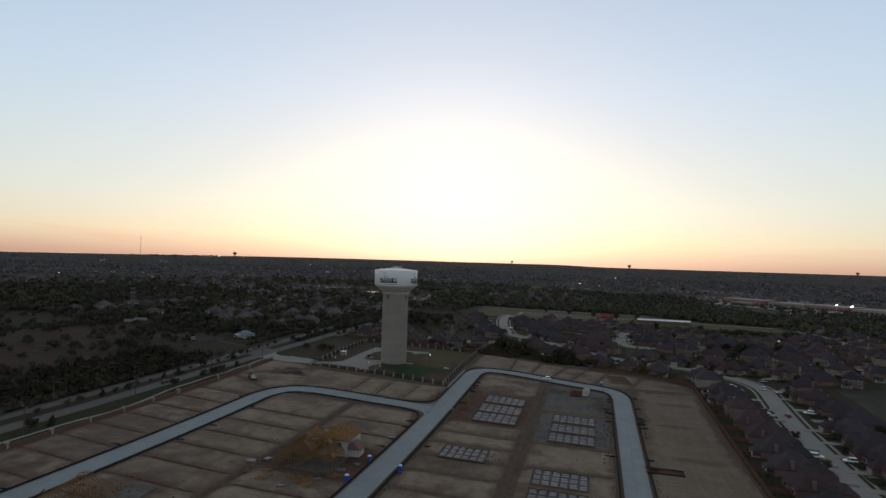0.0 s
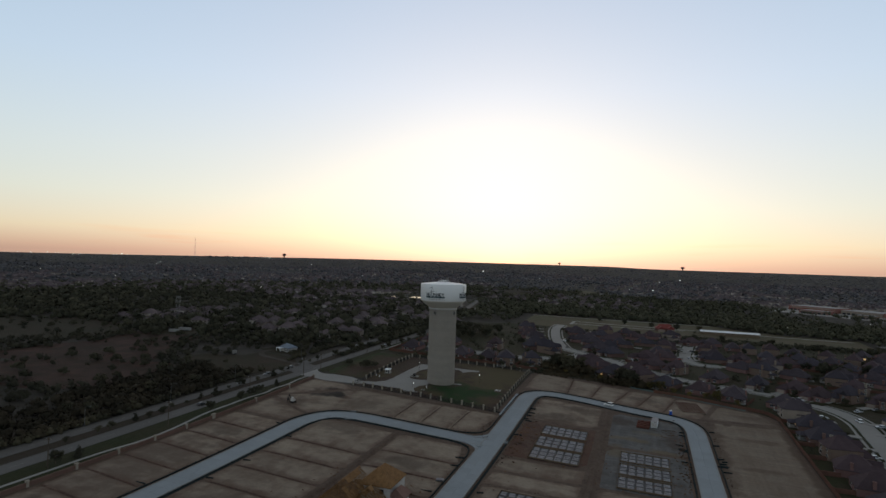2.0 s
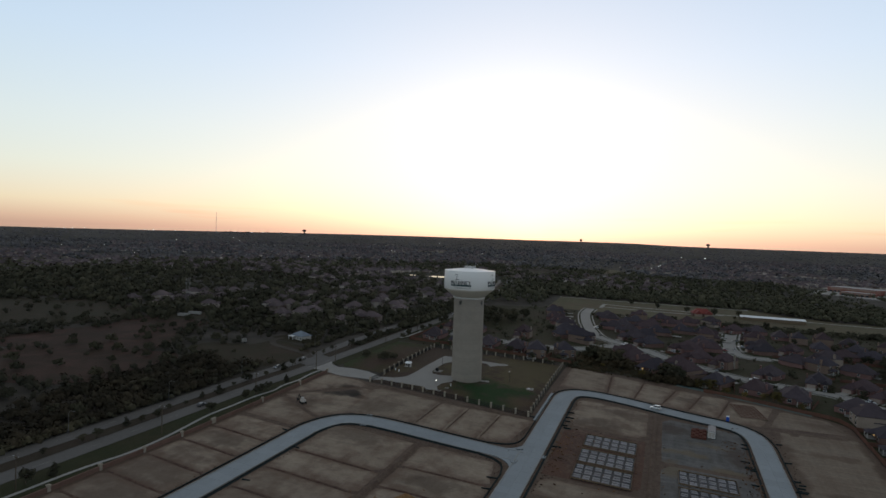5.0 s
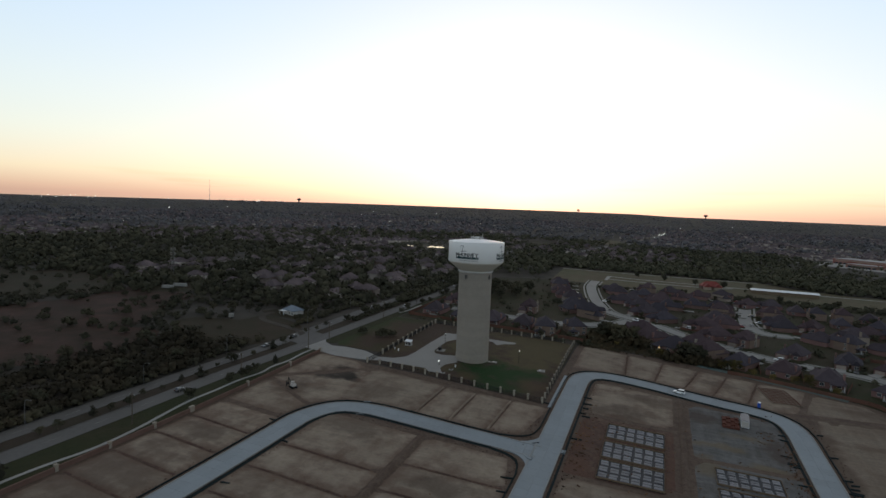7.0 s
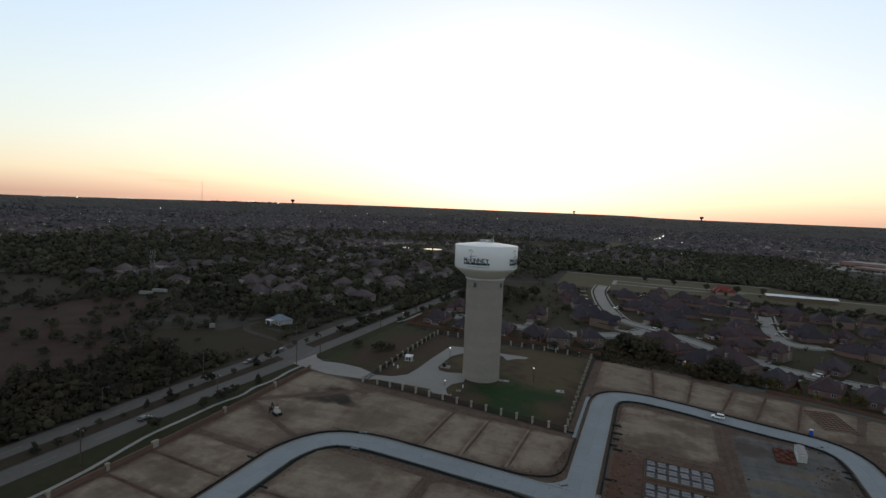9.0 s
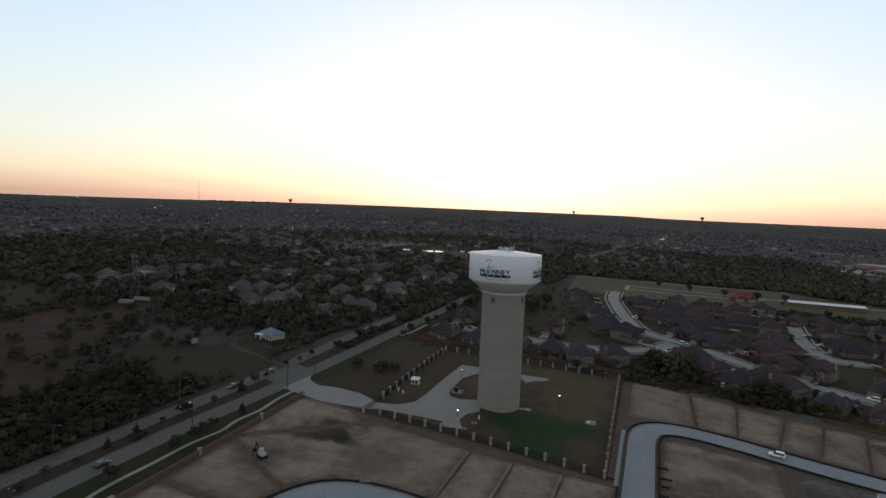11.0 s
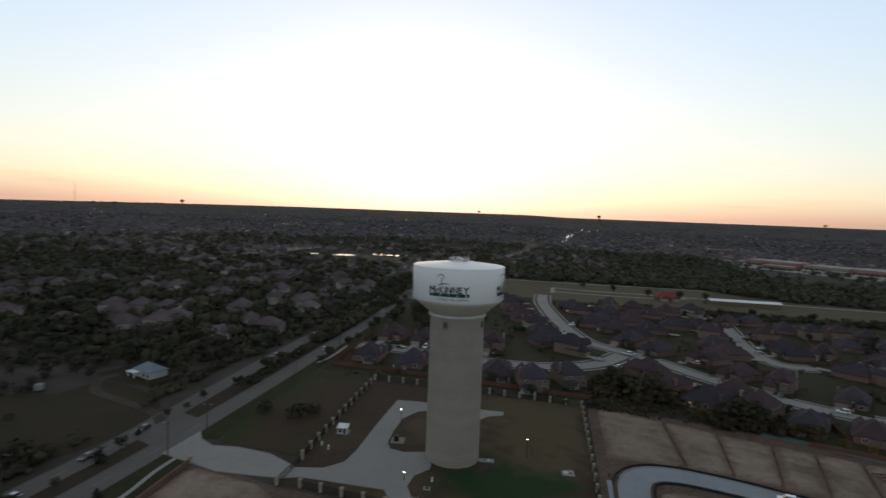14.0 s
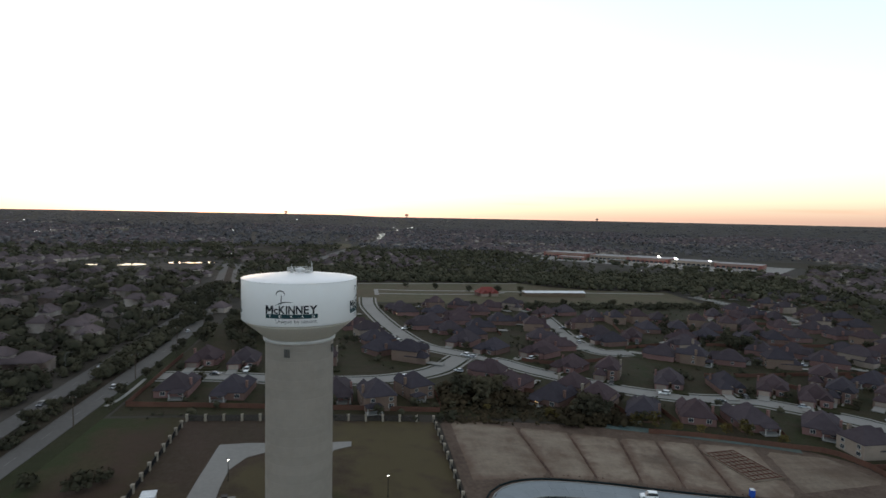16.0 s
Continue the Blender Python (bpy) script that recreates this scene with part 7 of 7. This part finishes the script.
def park(k, x, y, deg, z=0.3):
    m = Matrix.Translation((x, y, ht(x, y) + z)) @ Matrix.Rotation(radians(deg), 4, "Z")
    if k in car_used:
        copy_thing(cars[k], m)
    else:
        car_used.add(k)
        cars[k].matrix_basis = m


park(0, 96, 7.3, 165, 0.25)
for k, x, y, d in ((1, -99.3, -8, 268), (1, -101.2, -29, 266), (2, -101.8, -52, 265), (2, -82.0, 100, 90), (2, -99.3, 130, 270), (1, -91, -95, 90), (2, -83.5, 205, 92), (3, -106, 300, 262), (1, -98.6, 80, 270)):
    park(k, x, y, d, 0.16)
for k, x, y, d in ((2, 74, 158, 140), (0, 71, 161, 140), (1, 170, 84.5, -5), (2, 203, 76, -40), (1, 50, 190, 105), (4, 219, -20, 92), (2, 149, 196, 90), (0, 36, 118, 25), (1, -48, 118.5, 0), (2, -22, 115.5, -5), (0, 150, 96, 155), (2, 228, 60, 30), (0, 222, 38, 95)):
    park(k, x, y, d, 0.2)
rc = random.Random(8)
for n, (x, y) in enumerate(placed):
    if n % 3 == 0:
        q = nearest_street(x, y)
        d = Vector((q.x - x, q.y - y)).normalized()
        s = Vector((-d.y, d.x))
        p = Vector((x, y)) + d * 14.2 + s * 3.6
        park(rc.choice((0, 1, 2, 2, 4)), p.x, p.y, math.degrees(math.atan2(d.y, d.x)), 0.48)


# ---- poles and lamps along the boulevard ----
def pole(x, y, h=11.0):
    t = thing("utility_pole", "weathered wooden utility pole with a cross arm", "utility pole", x, y, ht(x, y), group="utility poles")
    part("pole_shaft", Geo().tube((0, 0, -0.4), (0, 0, h), 0.2, 0.13, 8), M_BARK, t)
    part("cross_arm", Geo().box(0, 0, h - 0.9, 2.4, 0.16, 0.18), M_BARK, t)
    for s in (-1, 0, 1):
        part("insulator", Geo().tube((s * 1.05, 0, h - 0.72), (s * 1.05, 0, h - 0.42), 0.07, 0.05, 6), M_WHITE, t)


POLES = [(-80.5, -180), (-81, -126), (-80.5, -72), (-80, -22.5), (-77.5, -7), (-78, 58), (-78.5, 112), (-78.5, 168), (-80, 225), (-86, 290)]
for x, y in POLES:
    pole(x, y)


def street_lamp(x, y, side=1, h=9.0):
    t = thing("street_lamp", "unlit grey street lamp with a curved arm", "street lamp", x, y, ht(x, y), group="street lamps")
    g = Geo().tube((0, 0, -0.3), (0, 0, h - 0.8), 0.14, 0.09, 8)
    g.tube((0, 0, h - 0.8), (side * 0.8, 0, h), 0.08, 0.07, 6).tube((side * 0.8, 0, h), (side * 2.6, 0, h + 0.15), 0.07, 0.05, 6)
    part("lamp_pole", g, M_POST, t)
    part("lamp_head", Geo().box(side * 2.9, 0, h + 0.05, 0.9, 0.35, 0.16), M_POST, t)


for y in (-190, -143, -96, -48, 20, 70, 120, 175, 235):
    street_lamp(-109.3, y, 1)

# ---- fences of the neighbourhood ----
def board_fence(pts, label="stained cedar board fence"):
    t = thing("board_fence", label, "fence", group="board fences")
    line = curve_through(pts, 5.0) if len(pts) > 2 else [Vector(pts[0]).lerp(Vector(pts[1]), i / max(1, round((Vector(pts[1]) - Vector(pts[0])).length / 5))) for i in range(max(1, round((Vector(pts[1]) - Vector(pts[0])).length / 5)) + 1)]
    for a, b in zip(line, line[1:]):
        g = Geo()
        ribbon(g, [a, b], -0.05, 0.05, 0.0, 1.9)
        part("fence_panel", g, M_WOODFENCE, t)
    for p in line:
        part("fence_post", Geo().box(p.x, p.y, ht(p.x, p.y) - 0.2, 0.16, 0.16, 2.2), M_WOODFENCE, t)


board_fence([(181.6, -262), (181.6, 22)])
board_fence([(181.6, 22), (177, 33), (165, 38), (140, 48), (120, 53)])
board_fence([(-69.5, 78), (-10, 74.5)])
board_fence([(-10, 74.5), (45, 73)])
board_fence([(-69.5, 78), (-70.5, 150)])
for i, (x, y) in enumerate(HOUSES_B[:10]):
    board_fence([(181.9, y + 9), (189, y + 9)])

for pts in ([(186, 122), (214, 120), (250, 121), (300, 119), (345, 122)], [(100, 152), (112, 146), (130, 148), (146, 152)], [(172, 180), (196, 186), (225, 190)], [(228, 186), (262, 182), (300, 180), (340, 178)], [(240, 222), (290, 252), (330, 250)], [(60, 118), (74, 106), (90, 98)], [(102, 92), (103, 78)], [(119, 84), (120, 66)], [(137, 78), (136, 60)], [(156, 70), (154, 54)], [(176, 62), (170, 46)], [(46, 78), (46, 100)], [(28, 74), (29, 92)], [(10, 74), (11, 92)], [(215, 108), (222, 94)], [(262, 118), (256, 92)], [(104, 214), (106, 250), (110, 282)], [(190, 225), (196, 250)]):
    board_fence(pts)
for i, (x, y) in enumerate(HOUSES_B[10:19]):
    board_fence([(246, y + 9), (258, y + 9)])

# ---- things on the site ----
def toilet(x, y, deg):
    t = thing("portable_toilet", "blue plastic portable toilet with white roof", "portable toilet", x, y, ht(x, y) + 0.1, radians(deg), "portable toilets")
    part("cabin", Geo().box(0, 0, 0.1, 1.25, 1.25, 2.05), M_BLUE, t)
    part("cabin_roof", Geo().box(0, 0, 2.15, 1.32, 1.32, 0.28, taper=0.72), M_WHITE, t, "white domed roof")
    part("cabin_door", Geo().box(0, -0.66, 0.2, 0.8, 0.06, 1.8), M_BLUE, t)
    part("skid", Geo().box(-0.45, 0, -0.1, 0.15, 1.4, 0.2).box(0.45, 0, -0.1, 0.15, 1.4, 0.2), M_STEEL, t)


for x, y, d in ((46.2, -153, 12), (46, -172, -8), (59.3, -157, 90), (128, 7.2, 170)):
    toilet(x, y, d)
box = thing("site_container", "white steel site container with ribbed sides", "container", 119.6, -17.2, ht(119.6, -17.2) + 0.3, radians(-5))
part("body", Geo().box(0, 0, 0.1, 2.8, 9.2, 2.7), M_WHITE, box)
part("container_roof", Geo().add([(-1.5, -4.7, 2.8), (1.5, -4.7, 2.8), (1.5, 4.7, 2.8), (-1.5, 4.7, 2.8), (0, -4.7, 3.15), (0, 4.7, 3.15)], [(0, 1, 4), (1, 2, 5, 4), (2, 3, 5), (3, 0, 4, 5)]), M_PALEROOF, box)
for i in range(11):
    for s in (-1, 1):
        part("rib", Geo().box(s * 1.42, -4.2 + i * 0.84, 0.2, 0.08, 0.2, 2.5), M_WHITE, box)
part("doors", Geo().box(-0.66, -4.63, 0.25, 1.25, 0.08, 2.4).box(0.66, -4.63, 0.25, 1.25, 0.08, 2.4), M_SHEATH, box)
for i in range(4):
    for j in range(5):
        x, y = 111.8 + i * 1.5 + 0.15 * j, -24.0 + j * 2.28
        t = thing("brick_pallet", "stacked pallet of red bricks", "brick stack", x, y, ht(x, y) + 0.4, radians(3), "brick pallets")
        for c in range(2 + (i * 3 + j) % 2):
            part("brick_course", Geo().box(0, 0, c * 0.32, 1.45 - 0.05 * (c % 2), 2.2, 0.3), M_RUST, t)


def lumber_pile(x, y, deg, n=9, l=5.0, m=M_LUMBER):
    t = thing("lumber_pile", "loose pile of raw pine boards on bare earth", "lumber", x, y, ht(x, y) + 0.35, radians(deg), "lumber piles")
    for i in range(n):
        part("board", Geo().box(random.uniform(-0.4, 0.4), i * 0.42 - n * 0.2, 0.02 + 0.04 * (i % 3), l * random.uniform(0.7, 1.05), 0.26, 0.12, random.uniform(-0.12, 0.12)), m, t)


for x, y, d, l in ((33, -178, 70, 6), (37, -180, 62, 5), (30, -176, 20, 4), (18, -174, 15, 3.5), (12, -178, 100, 3), (41, -147, 30, 4), (44, -150, 10, 3), (16, -160, 60, 4), (20, -181, 5, 4), (40, -170, 150, 4)):
    lumber_pile(x, y, d, random.choice((5, 7, 9)), l)
for x, y, d, w in ((40, -165, 10, 3.2), (45, -126, 15, 2.2), (9, -170, 30, 2.2), (13, -166, 80, 2.0), (37, -175, 40, 1.6), (43.5, -158, 0, 1.4), (29, -184, 12, 1.4)):
    t = thing("board_stack", "stack of pale wrapped sheet boards", "sheet stack", x, y, ht(x, y) + 0.35, radians(d), "sheet stacks")
    for c in range(3):
        part("sheet", Geo().box(0.03 * c, 0, c * 0.16, w * 1.3, w, 0.15), M_PLASTIC, t)


def framed_house(x, y, deg, full):
    t = thing("framed_house", "unfinished timber-framed house with pine roof decking", "house under construction", x, y, ht(x, y) + 0.5, radians(deg))
    part("floor_slab", Geo().box(0, -1, -0.6, 21, 28, 0.55), M_GREYSOIL, t)

    def stud_wall(ax, ay, bx, by, z, h):
        a, b = Vector((ax, ay)), Vector((bx, by))
        n = max(2, round((b - a).length / 1.1))
        for i in range(n + 1):
            p = a.lerp(b, i / n)
            part("stud", Geo().box(p.x, p.y, z, 0.12, 0.12, h), M_LUMBER, t)
        for hh in (z, z + h):
            part("wall_plate", Geo().beam((ax, ay, hh), (bx, by, hh), 0.16), M_LUMBER, t)

    for x0, y0, x1, y1 in ((-10, -14, 10, -14), (-10, -14, -10, 8), (10, -14, 10, -2), (-10, 2, 2, 2), (-2, -14, -2, 0)):
        stud_wall(x0, y0, x1, y1, 0.1, 3.0)
    if full:
        part("sheathed_wall", Geo().box(4.5, 7, 0.1, 11, 13, 5.8), M_SHEATH, t, "grey wrapped upper walls")
        for px, pz in ((-1.1, 3.6), (-1.1, 1.0)):
            part("window_hole", Geo().box(px, 4.5, pz, 0.15, 1.4, 1.5), M_IRON, t, "dark window opening")
        for px in (2, 7):
            part("window_hole", Geo().box(px, 0.45, 3.5, 1.4, 0.15, 1.5), M_IRON, t, "dark window opening")
        part("roof_decking", shifted(lambda g: hip_roof(g, 11, 13, 5.9, 0.8), 4.5, 7), M_LUMBER, t, "raw pine roof decking")
        rs = random.Random(19)
        for ax, w, y0, y1, rise in ((-4, 13.0, -13.5, 7.0, 5.6), (4.8, 9.5, -14.5, -1.0, 4.2)):
            n = int((y1 - y0) / 0.7)
            for i in range(n + 1):
                y = y0 + 0.7 * i
                hip = min(1.0, 0.35 + 0.65 * (y - y0) / 5.5)
                g = Geo().beam((ax - w / 2, y, 3.2), (ax, y, 3.2 + rise * hip), 0.16).beam((ax + w / 2, y, 3.2), (ax, y, 3.2 + rise * hip), 0.16)
                part("rafter", g, M_LUMBER, t)
            part("ridge_board", Geo().beam((ax, y0 + 5, 3.25 + rise), (ax, y1, 3.25 + rise), 0.22), M_LUMBER, t)
            for i in range(int((y1 - y0 - 4) / 2.4)):
                for s in (-1, 1):
                    for j in range(4):
                        if rs.random() < 0.62 - 0.1 * j:
                            u0, u1 = j / 4, (j + 0.97) / 4
                            ya = y0 + 4 + 2.4 * i + rs.uniform(0, 0.3)
                            pts = [(ax + s * w / 2 * (1 - u), yy, 3.36 + rise * u) for u, yy in ((u0, ya), (u1, ya), (u1, ya + 2.35), (u0, ya + 2.35))]
                            g = Geo().add(pts + [(x, yy, z - 0.05) for x, yy, z in pts], [(0, 1, 2, 3), (7, 6, 5, 4), (0, 4, 5, 1), (1, 5, 6, 2), (2, 6, 7, 3), (3, 7, 4, 0)])
                            part("deck_sheet", g, M_LUMBER, t)
        part("porch_gable", shifted(lambda g: hip_roof(g, 5, 6, 3.0, 0.95, gable=1), 12, 4), M_BRICKS[2], t, "red-brown porch gable")
        part("porch_wall", Geo().box(12, 4, 0.1, 4.4, 5, 2.9), M_SHEATH, t)
    for i in range(14):
        yy = -14 + i * 1.25
        g = Geo()
        w = 10.2 if i < 11 else 6
        top = 3.2 + 5.6 - abs(i - 7) * 0.25
        g.beam((-10.2, yy, 3.2), (-10.2 + w, yy, top), 0.14).beam((w - 0.2 - 0.0, yy, 3.2), (-10.2 + w, yy, top), 0.14)
        part("rafter", g, M_LUMBER, t)


framed_house(28, -155, 2, True)
framed_house(-13, -214, 3, False)

exc = thing("trencher", "small tracked trenching machine with raised boom", "excavator", -54, -72, ht(-54, -72) + 0.45, radians(-25))
part("track", Geo().box(0, -0.9, 0, 3.0, 0.5, 0.75), M_RUBBER, exc)
part("track", Geo().box(0, 0.9, 0, 3.0, 0.5, 0.75), M_RUBBER, exc)
part("cab", Geo().box(0.2, 0, 0.75, 2.2, 1.6, 1.0).box(-0.3, 0, 1.75, 1.1, 1.2, 0.9), M_SHEATH, exc, "pale machine body")
part("boom", Geo().beam((-1.2, 0, 1.4), (-3.6, 0, 3.4), 0.3).beam((-3.6, 0, 3.4), (-4.4, 0.1, 1.0), 0.25), M_IRON, exc)
part("bucket", Geo().box(-4.4, 0.1, 0.4, 0.9, 1.0, 0.8, taper=0.7), M_IRON, exc)
for s in (-1, 1):
    part("side_arm", Geo().beam((-2.6, s * 1.5, 0.2), (-2.8, s * 1.5, 2.6), 0.22), M_IRON, exc)
g = Geo().box(149.5, -118.5, ht(149.5, -118.5) - 0.1, 13.5, 0.4, 0.8, 0.0).box(149.5, -123.5, ht(149.5, -123.5) - 0.1, 13.5, 0.4, 0.8).box(156, -121, ht(156, -121) - 0.1, 0.4, 5.2, 0.8)
tagged(part("trench_shoring", g, M_SILT), "dark shoring boards round an open red trench", "trench boards")
g = Geo()
drape(g, rect(143, 155.8, -123.3, -118.7), 0.36, 3.0, 0.1)
setting("trench_floor", g, M_RUST, "red clay floor of an open trench", "trench")
# kerb inlets at the junction and small debris along the kerbs
for x, y, d in ((47.5, -73.5, 40), (48, -85.8, 130), (-20, -71, 15), (-17, -82, 10), (57.8, -76, 90)):
    t = thing("kerb_inlet", "new white concrete storm drain inlet", "storm inlet", x, y, ht(x, y) + 0.2, radians(d), "kerb inlets")
    part("inlet_box", Geo().box(0, 0, -0.2, 2.6, 1.3, 0.5), M_NEWCON, t)
    part("inlet_mouth", Geo().box(0, -0.77, 0.0, 2.4, 0.06, 0.25), M_IRON, t)
rd = random.Random(21)
for i in range(46):
    side = rd.choice((-1, 1))
    if i % 2:
        y = rd.uniform(-230, -95)
        x = rd.choice((-35, 52.5, 138.6)) + side * rd.uniform(5.4, 7.5)
    else:
        y = rd.uniform(-70, -15)
        x = rd.choice((52.5, 138.6)) + side * rd.uniform(5.4, 7.5)
    t = thing("kerb_marker", "short dark barrier board laid beside the kerb", "barrier board", x, y, ht(x, y) + 0.1, radians(rd.uniform(-12, 12)), "kerb boards")
    part("board", Geo().box(side * 1.2, 0, 0, rd.uniform(2.0, 4.0), 0.35, 0.5), M_SILT, t)
# a few lit windows among the houses
lit = 0
for ob in [o for o in scene.objects if o.name.startswith("pane")]:
    if lit < 7 and ob.name.endswith(("17", "53", "91")):
        ob.data = ob.data.copy()
        ob.data.materials[0] = M_WARM
        lit += 1

# strip of erosion blanket in the ditch behind the back lots
g = Geo()
ribbon(g, curve_through([(106, 60), (118, 56.5), (130, 52), (143, 47), (155, 42.5), (168, 36)], 3.0), -2.2, 2.2, -0.1, 0.16)
setting("erosion_blanket", g, M_BLANKET, "blue-green erosion blanket along a ditch", "ditch")


def soil_berm(line, width, height, seed, material=M_RED):
    """A rough ridge of heaped soil."""
    pts = curve_through(line, 2.2)
    nrm = sides(pts)
    g = Geo()
    rows = []
    for i, (p, n) in enumerate(zip(pts, nrm)):
        end = min(1.0, 0.4 * min(i, len(pts) - 1 - i))
        for u, h in ((-0.5, 0.0), (-0.28, 0.7), (-0.05, 1.0), (0.2, 0.8), (0.5, 0.0)):
            w = width * (1 + 0.25 * noise.noise((i * 0.37, u * 2, seed)))
            q = p + n * (u * w + 0.15 * noise.noise((i * 0.3, 3.3, seed)))
            rows.append((q.x, q.y, ht(q.x, q.y) + 0.04 + height * h * end * (1 + 0.6 * noise.noise((i * 0.6, u * 3, seed + 5)))))
    m = 5
    g.add(rows, [(i * m + j, i * m + j + 1, (i + 1) * m + j + 1, (i + 1) * m + j) for i in range(len(pts) - 1) for j in range(m - 1)])
    tagged(part("soil_berm", g, material, None, "", True), "rough ridge of heaped red-brown soil, some dark for painted shadow", "soil ridge", "soil ridges")


soil_berm([(10.8, -86), (10.9, -130), (10.6, -180), (10.8, -258)], 2.6, 0.8, 1)
soil_berm([(96.2, -2), (96.3, -60), (96.0, -120), (96.3, -200)], 2.4, 0.8, 2)
soil_berm([(-37, -32.5), (-10, -36), (20, -39), (44, -40)], 2.2, 0.5, 3)
for i, y in enumerate(lot_lines[1:]):
    soil_berm([(-70, y - 0.1), (-55, y - 1.95), (-42, y - 3.55)], 1.1, 0.45, 10 + i, M_DARKSOIL_SHADOW)
for i, y in enumerate(inner[1:-1]):
    soil_berm([(-28, y - 0.45), (-10, y - 1.75), (8, y - 3.0)], 1.0, 0.45, 30 + i, M_DARKSOIL_SHADOW)
for i, y in enumerate(inner2[1:-1]):
    soil_berm([(13.5, y - 0.26), (30, y - 0.4), (45.5, y - 0.5)], 1.0, 0.4, 50 + i, M_DARKSOIL_SHADOW)
for i, ((t0, b0), (t1, b1)) in enumerate(zip(back[1:], back[2:])):
    soil_berm([b0, ((t0[0] + b0[0]) / 2, (t0[1] + b0[1]) / 2), t0], 0.9, 0.45, 70 + i, M_DARKSOIL_SHADOW)
for i, (a, b) in enumerate((((0.3, -71), (1.2, -41)), ((14.2, -71.5), (15.4, -41.5)), ((29.4, -71.5), (30.6, -41.5)))):
    soil_berm([a, ((a[0] + b[0]) / 2, (a[1] + b[1]) / 2), b], 1.0, 0.55, 90 + i, M_PAD)
    # A darker strip beside each tan ridge, painted as the ridge's shadow.
    soil_berm([(a[0] + 0.9, a[1]), ((a[0] + b[0]) / 2 + 0.9, (a[1] + b[1]) / 2), (b[0] + 0.9, b[1])], 0.7, 0.5, 95 + i, M_DARKSOIL_SHADOW)
# parked cars round the shops
g = Geo()
rp = random.Random(31)
for u in range(150, 400, 9):
    for w in (-30, -38, -56, -64, -76):
        if rp.random() < 0.55:
            x, y = 400 + 0.674 * u + 0.738 * w, 959 - 0.738 * u + 0.674 * w
            a = math.atan2(-0.738, 0.674) + math.pi / 2
            g.box(x, y, ht(x, y) + 0.5, 4.4, 1.8, 0.8, a).box(x, y, ht(x, y) + 1.3, 2.4, 1.6, 0.6, a, taper=0.85)
tagged(part("parked_cars", g, M_FARWALL), "far rows of parked cars at the shops", "cars", kind="stuff")

# loose debris round the slab forms and the framed house
M_DEBRIS = island_mat("mixed_site_debris", (0.036, 0.024, 0.018), (0.170, 0.092, 0.052))
g = Geo()
rb = random.Random(77)
for cx, cy, sx, sy, n in ((63, -70, 4, 35, 90), (79, -66, 16, 26, 110), (115, -85, 15, 24, 110), (130.5, -62, 3, 40, 90), (28, -160, 24, 26, 220), (-12, -214, 16, 20, 110), (77, -130, 14, 12, 60), (125, -28, 6, 8, 30)):
    for i in range(n):
        x, y = cx + rb.gauss(0, 0.5) * sx, cy + rb.gauss(0, 0.5) * sy
        if 47.5 < x < 57.5 or 133.5 < x < 143.7:
            continue
        l, w = rb.uniform(0.2, 1.3), rb.uniform(0.1, 0.35)
        g.box(x, y, ht(x, y) + 0.42, l, w, rb.uniform(0.08, 0.4), rb.uniform(0, 3.14), taper=rb.uniform(0.6, 1.0))
tagged(part("site_debris", g, M_DEBRIS), "scattered offcuts, clods and litter on bare soil", "debris", kind="stuff")
# clods and ruts of heaped soil along the new kerbs
M_CLOD = island_mat("loose_red_brown_clods", (0.040, 0.026, 0.020), (0.115, 0.074, 0.054))
g = Geo()
for line, u in ((LEFT_ROAD, -6.9), (LEFT_ROAD, 6.9), (MID_ROAD, -6.9), (MID_ROAD, 6.9)):
    pts = curve_through(line, 1.1)
    for p, nv in zip(pts, sides(pts)):
        if rb.random() < 0.75:
            q = p + nv * (u + (1 if u > 0 else -1) * abs(rb.gauss(0, 1.5)))
            if 47 < q.x < 58 or 133.2 < q.x < 144 or abs(q.x + 35) < 5.5:
                continue
            r = rb.uniform(0.12, 0.42)
            g.lathe([(r, -0.05), (r * 0.8, r * 0.35), (0.05, r * 0.5)], 5, q.x, q.y, cap=False, a0=rb.uniform(0, 6))
            for k in range(15):
                x, y, z = g.v[-15 + k]
                g.v[-15 + k] = (x, y, z + ht(q.x, q.y) + 0.1)
tagged(part("soil_clods", g, M_CLOD), "loose clods of soil along the new kerbs", "soil", kind="stuff")
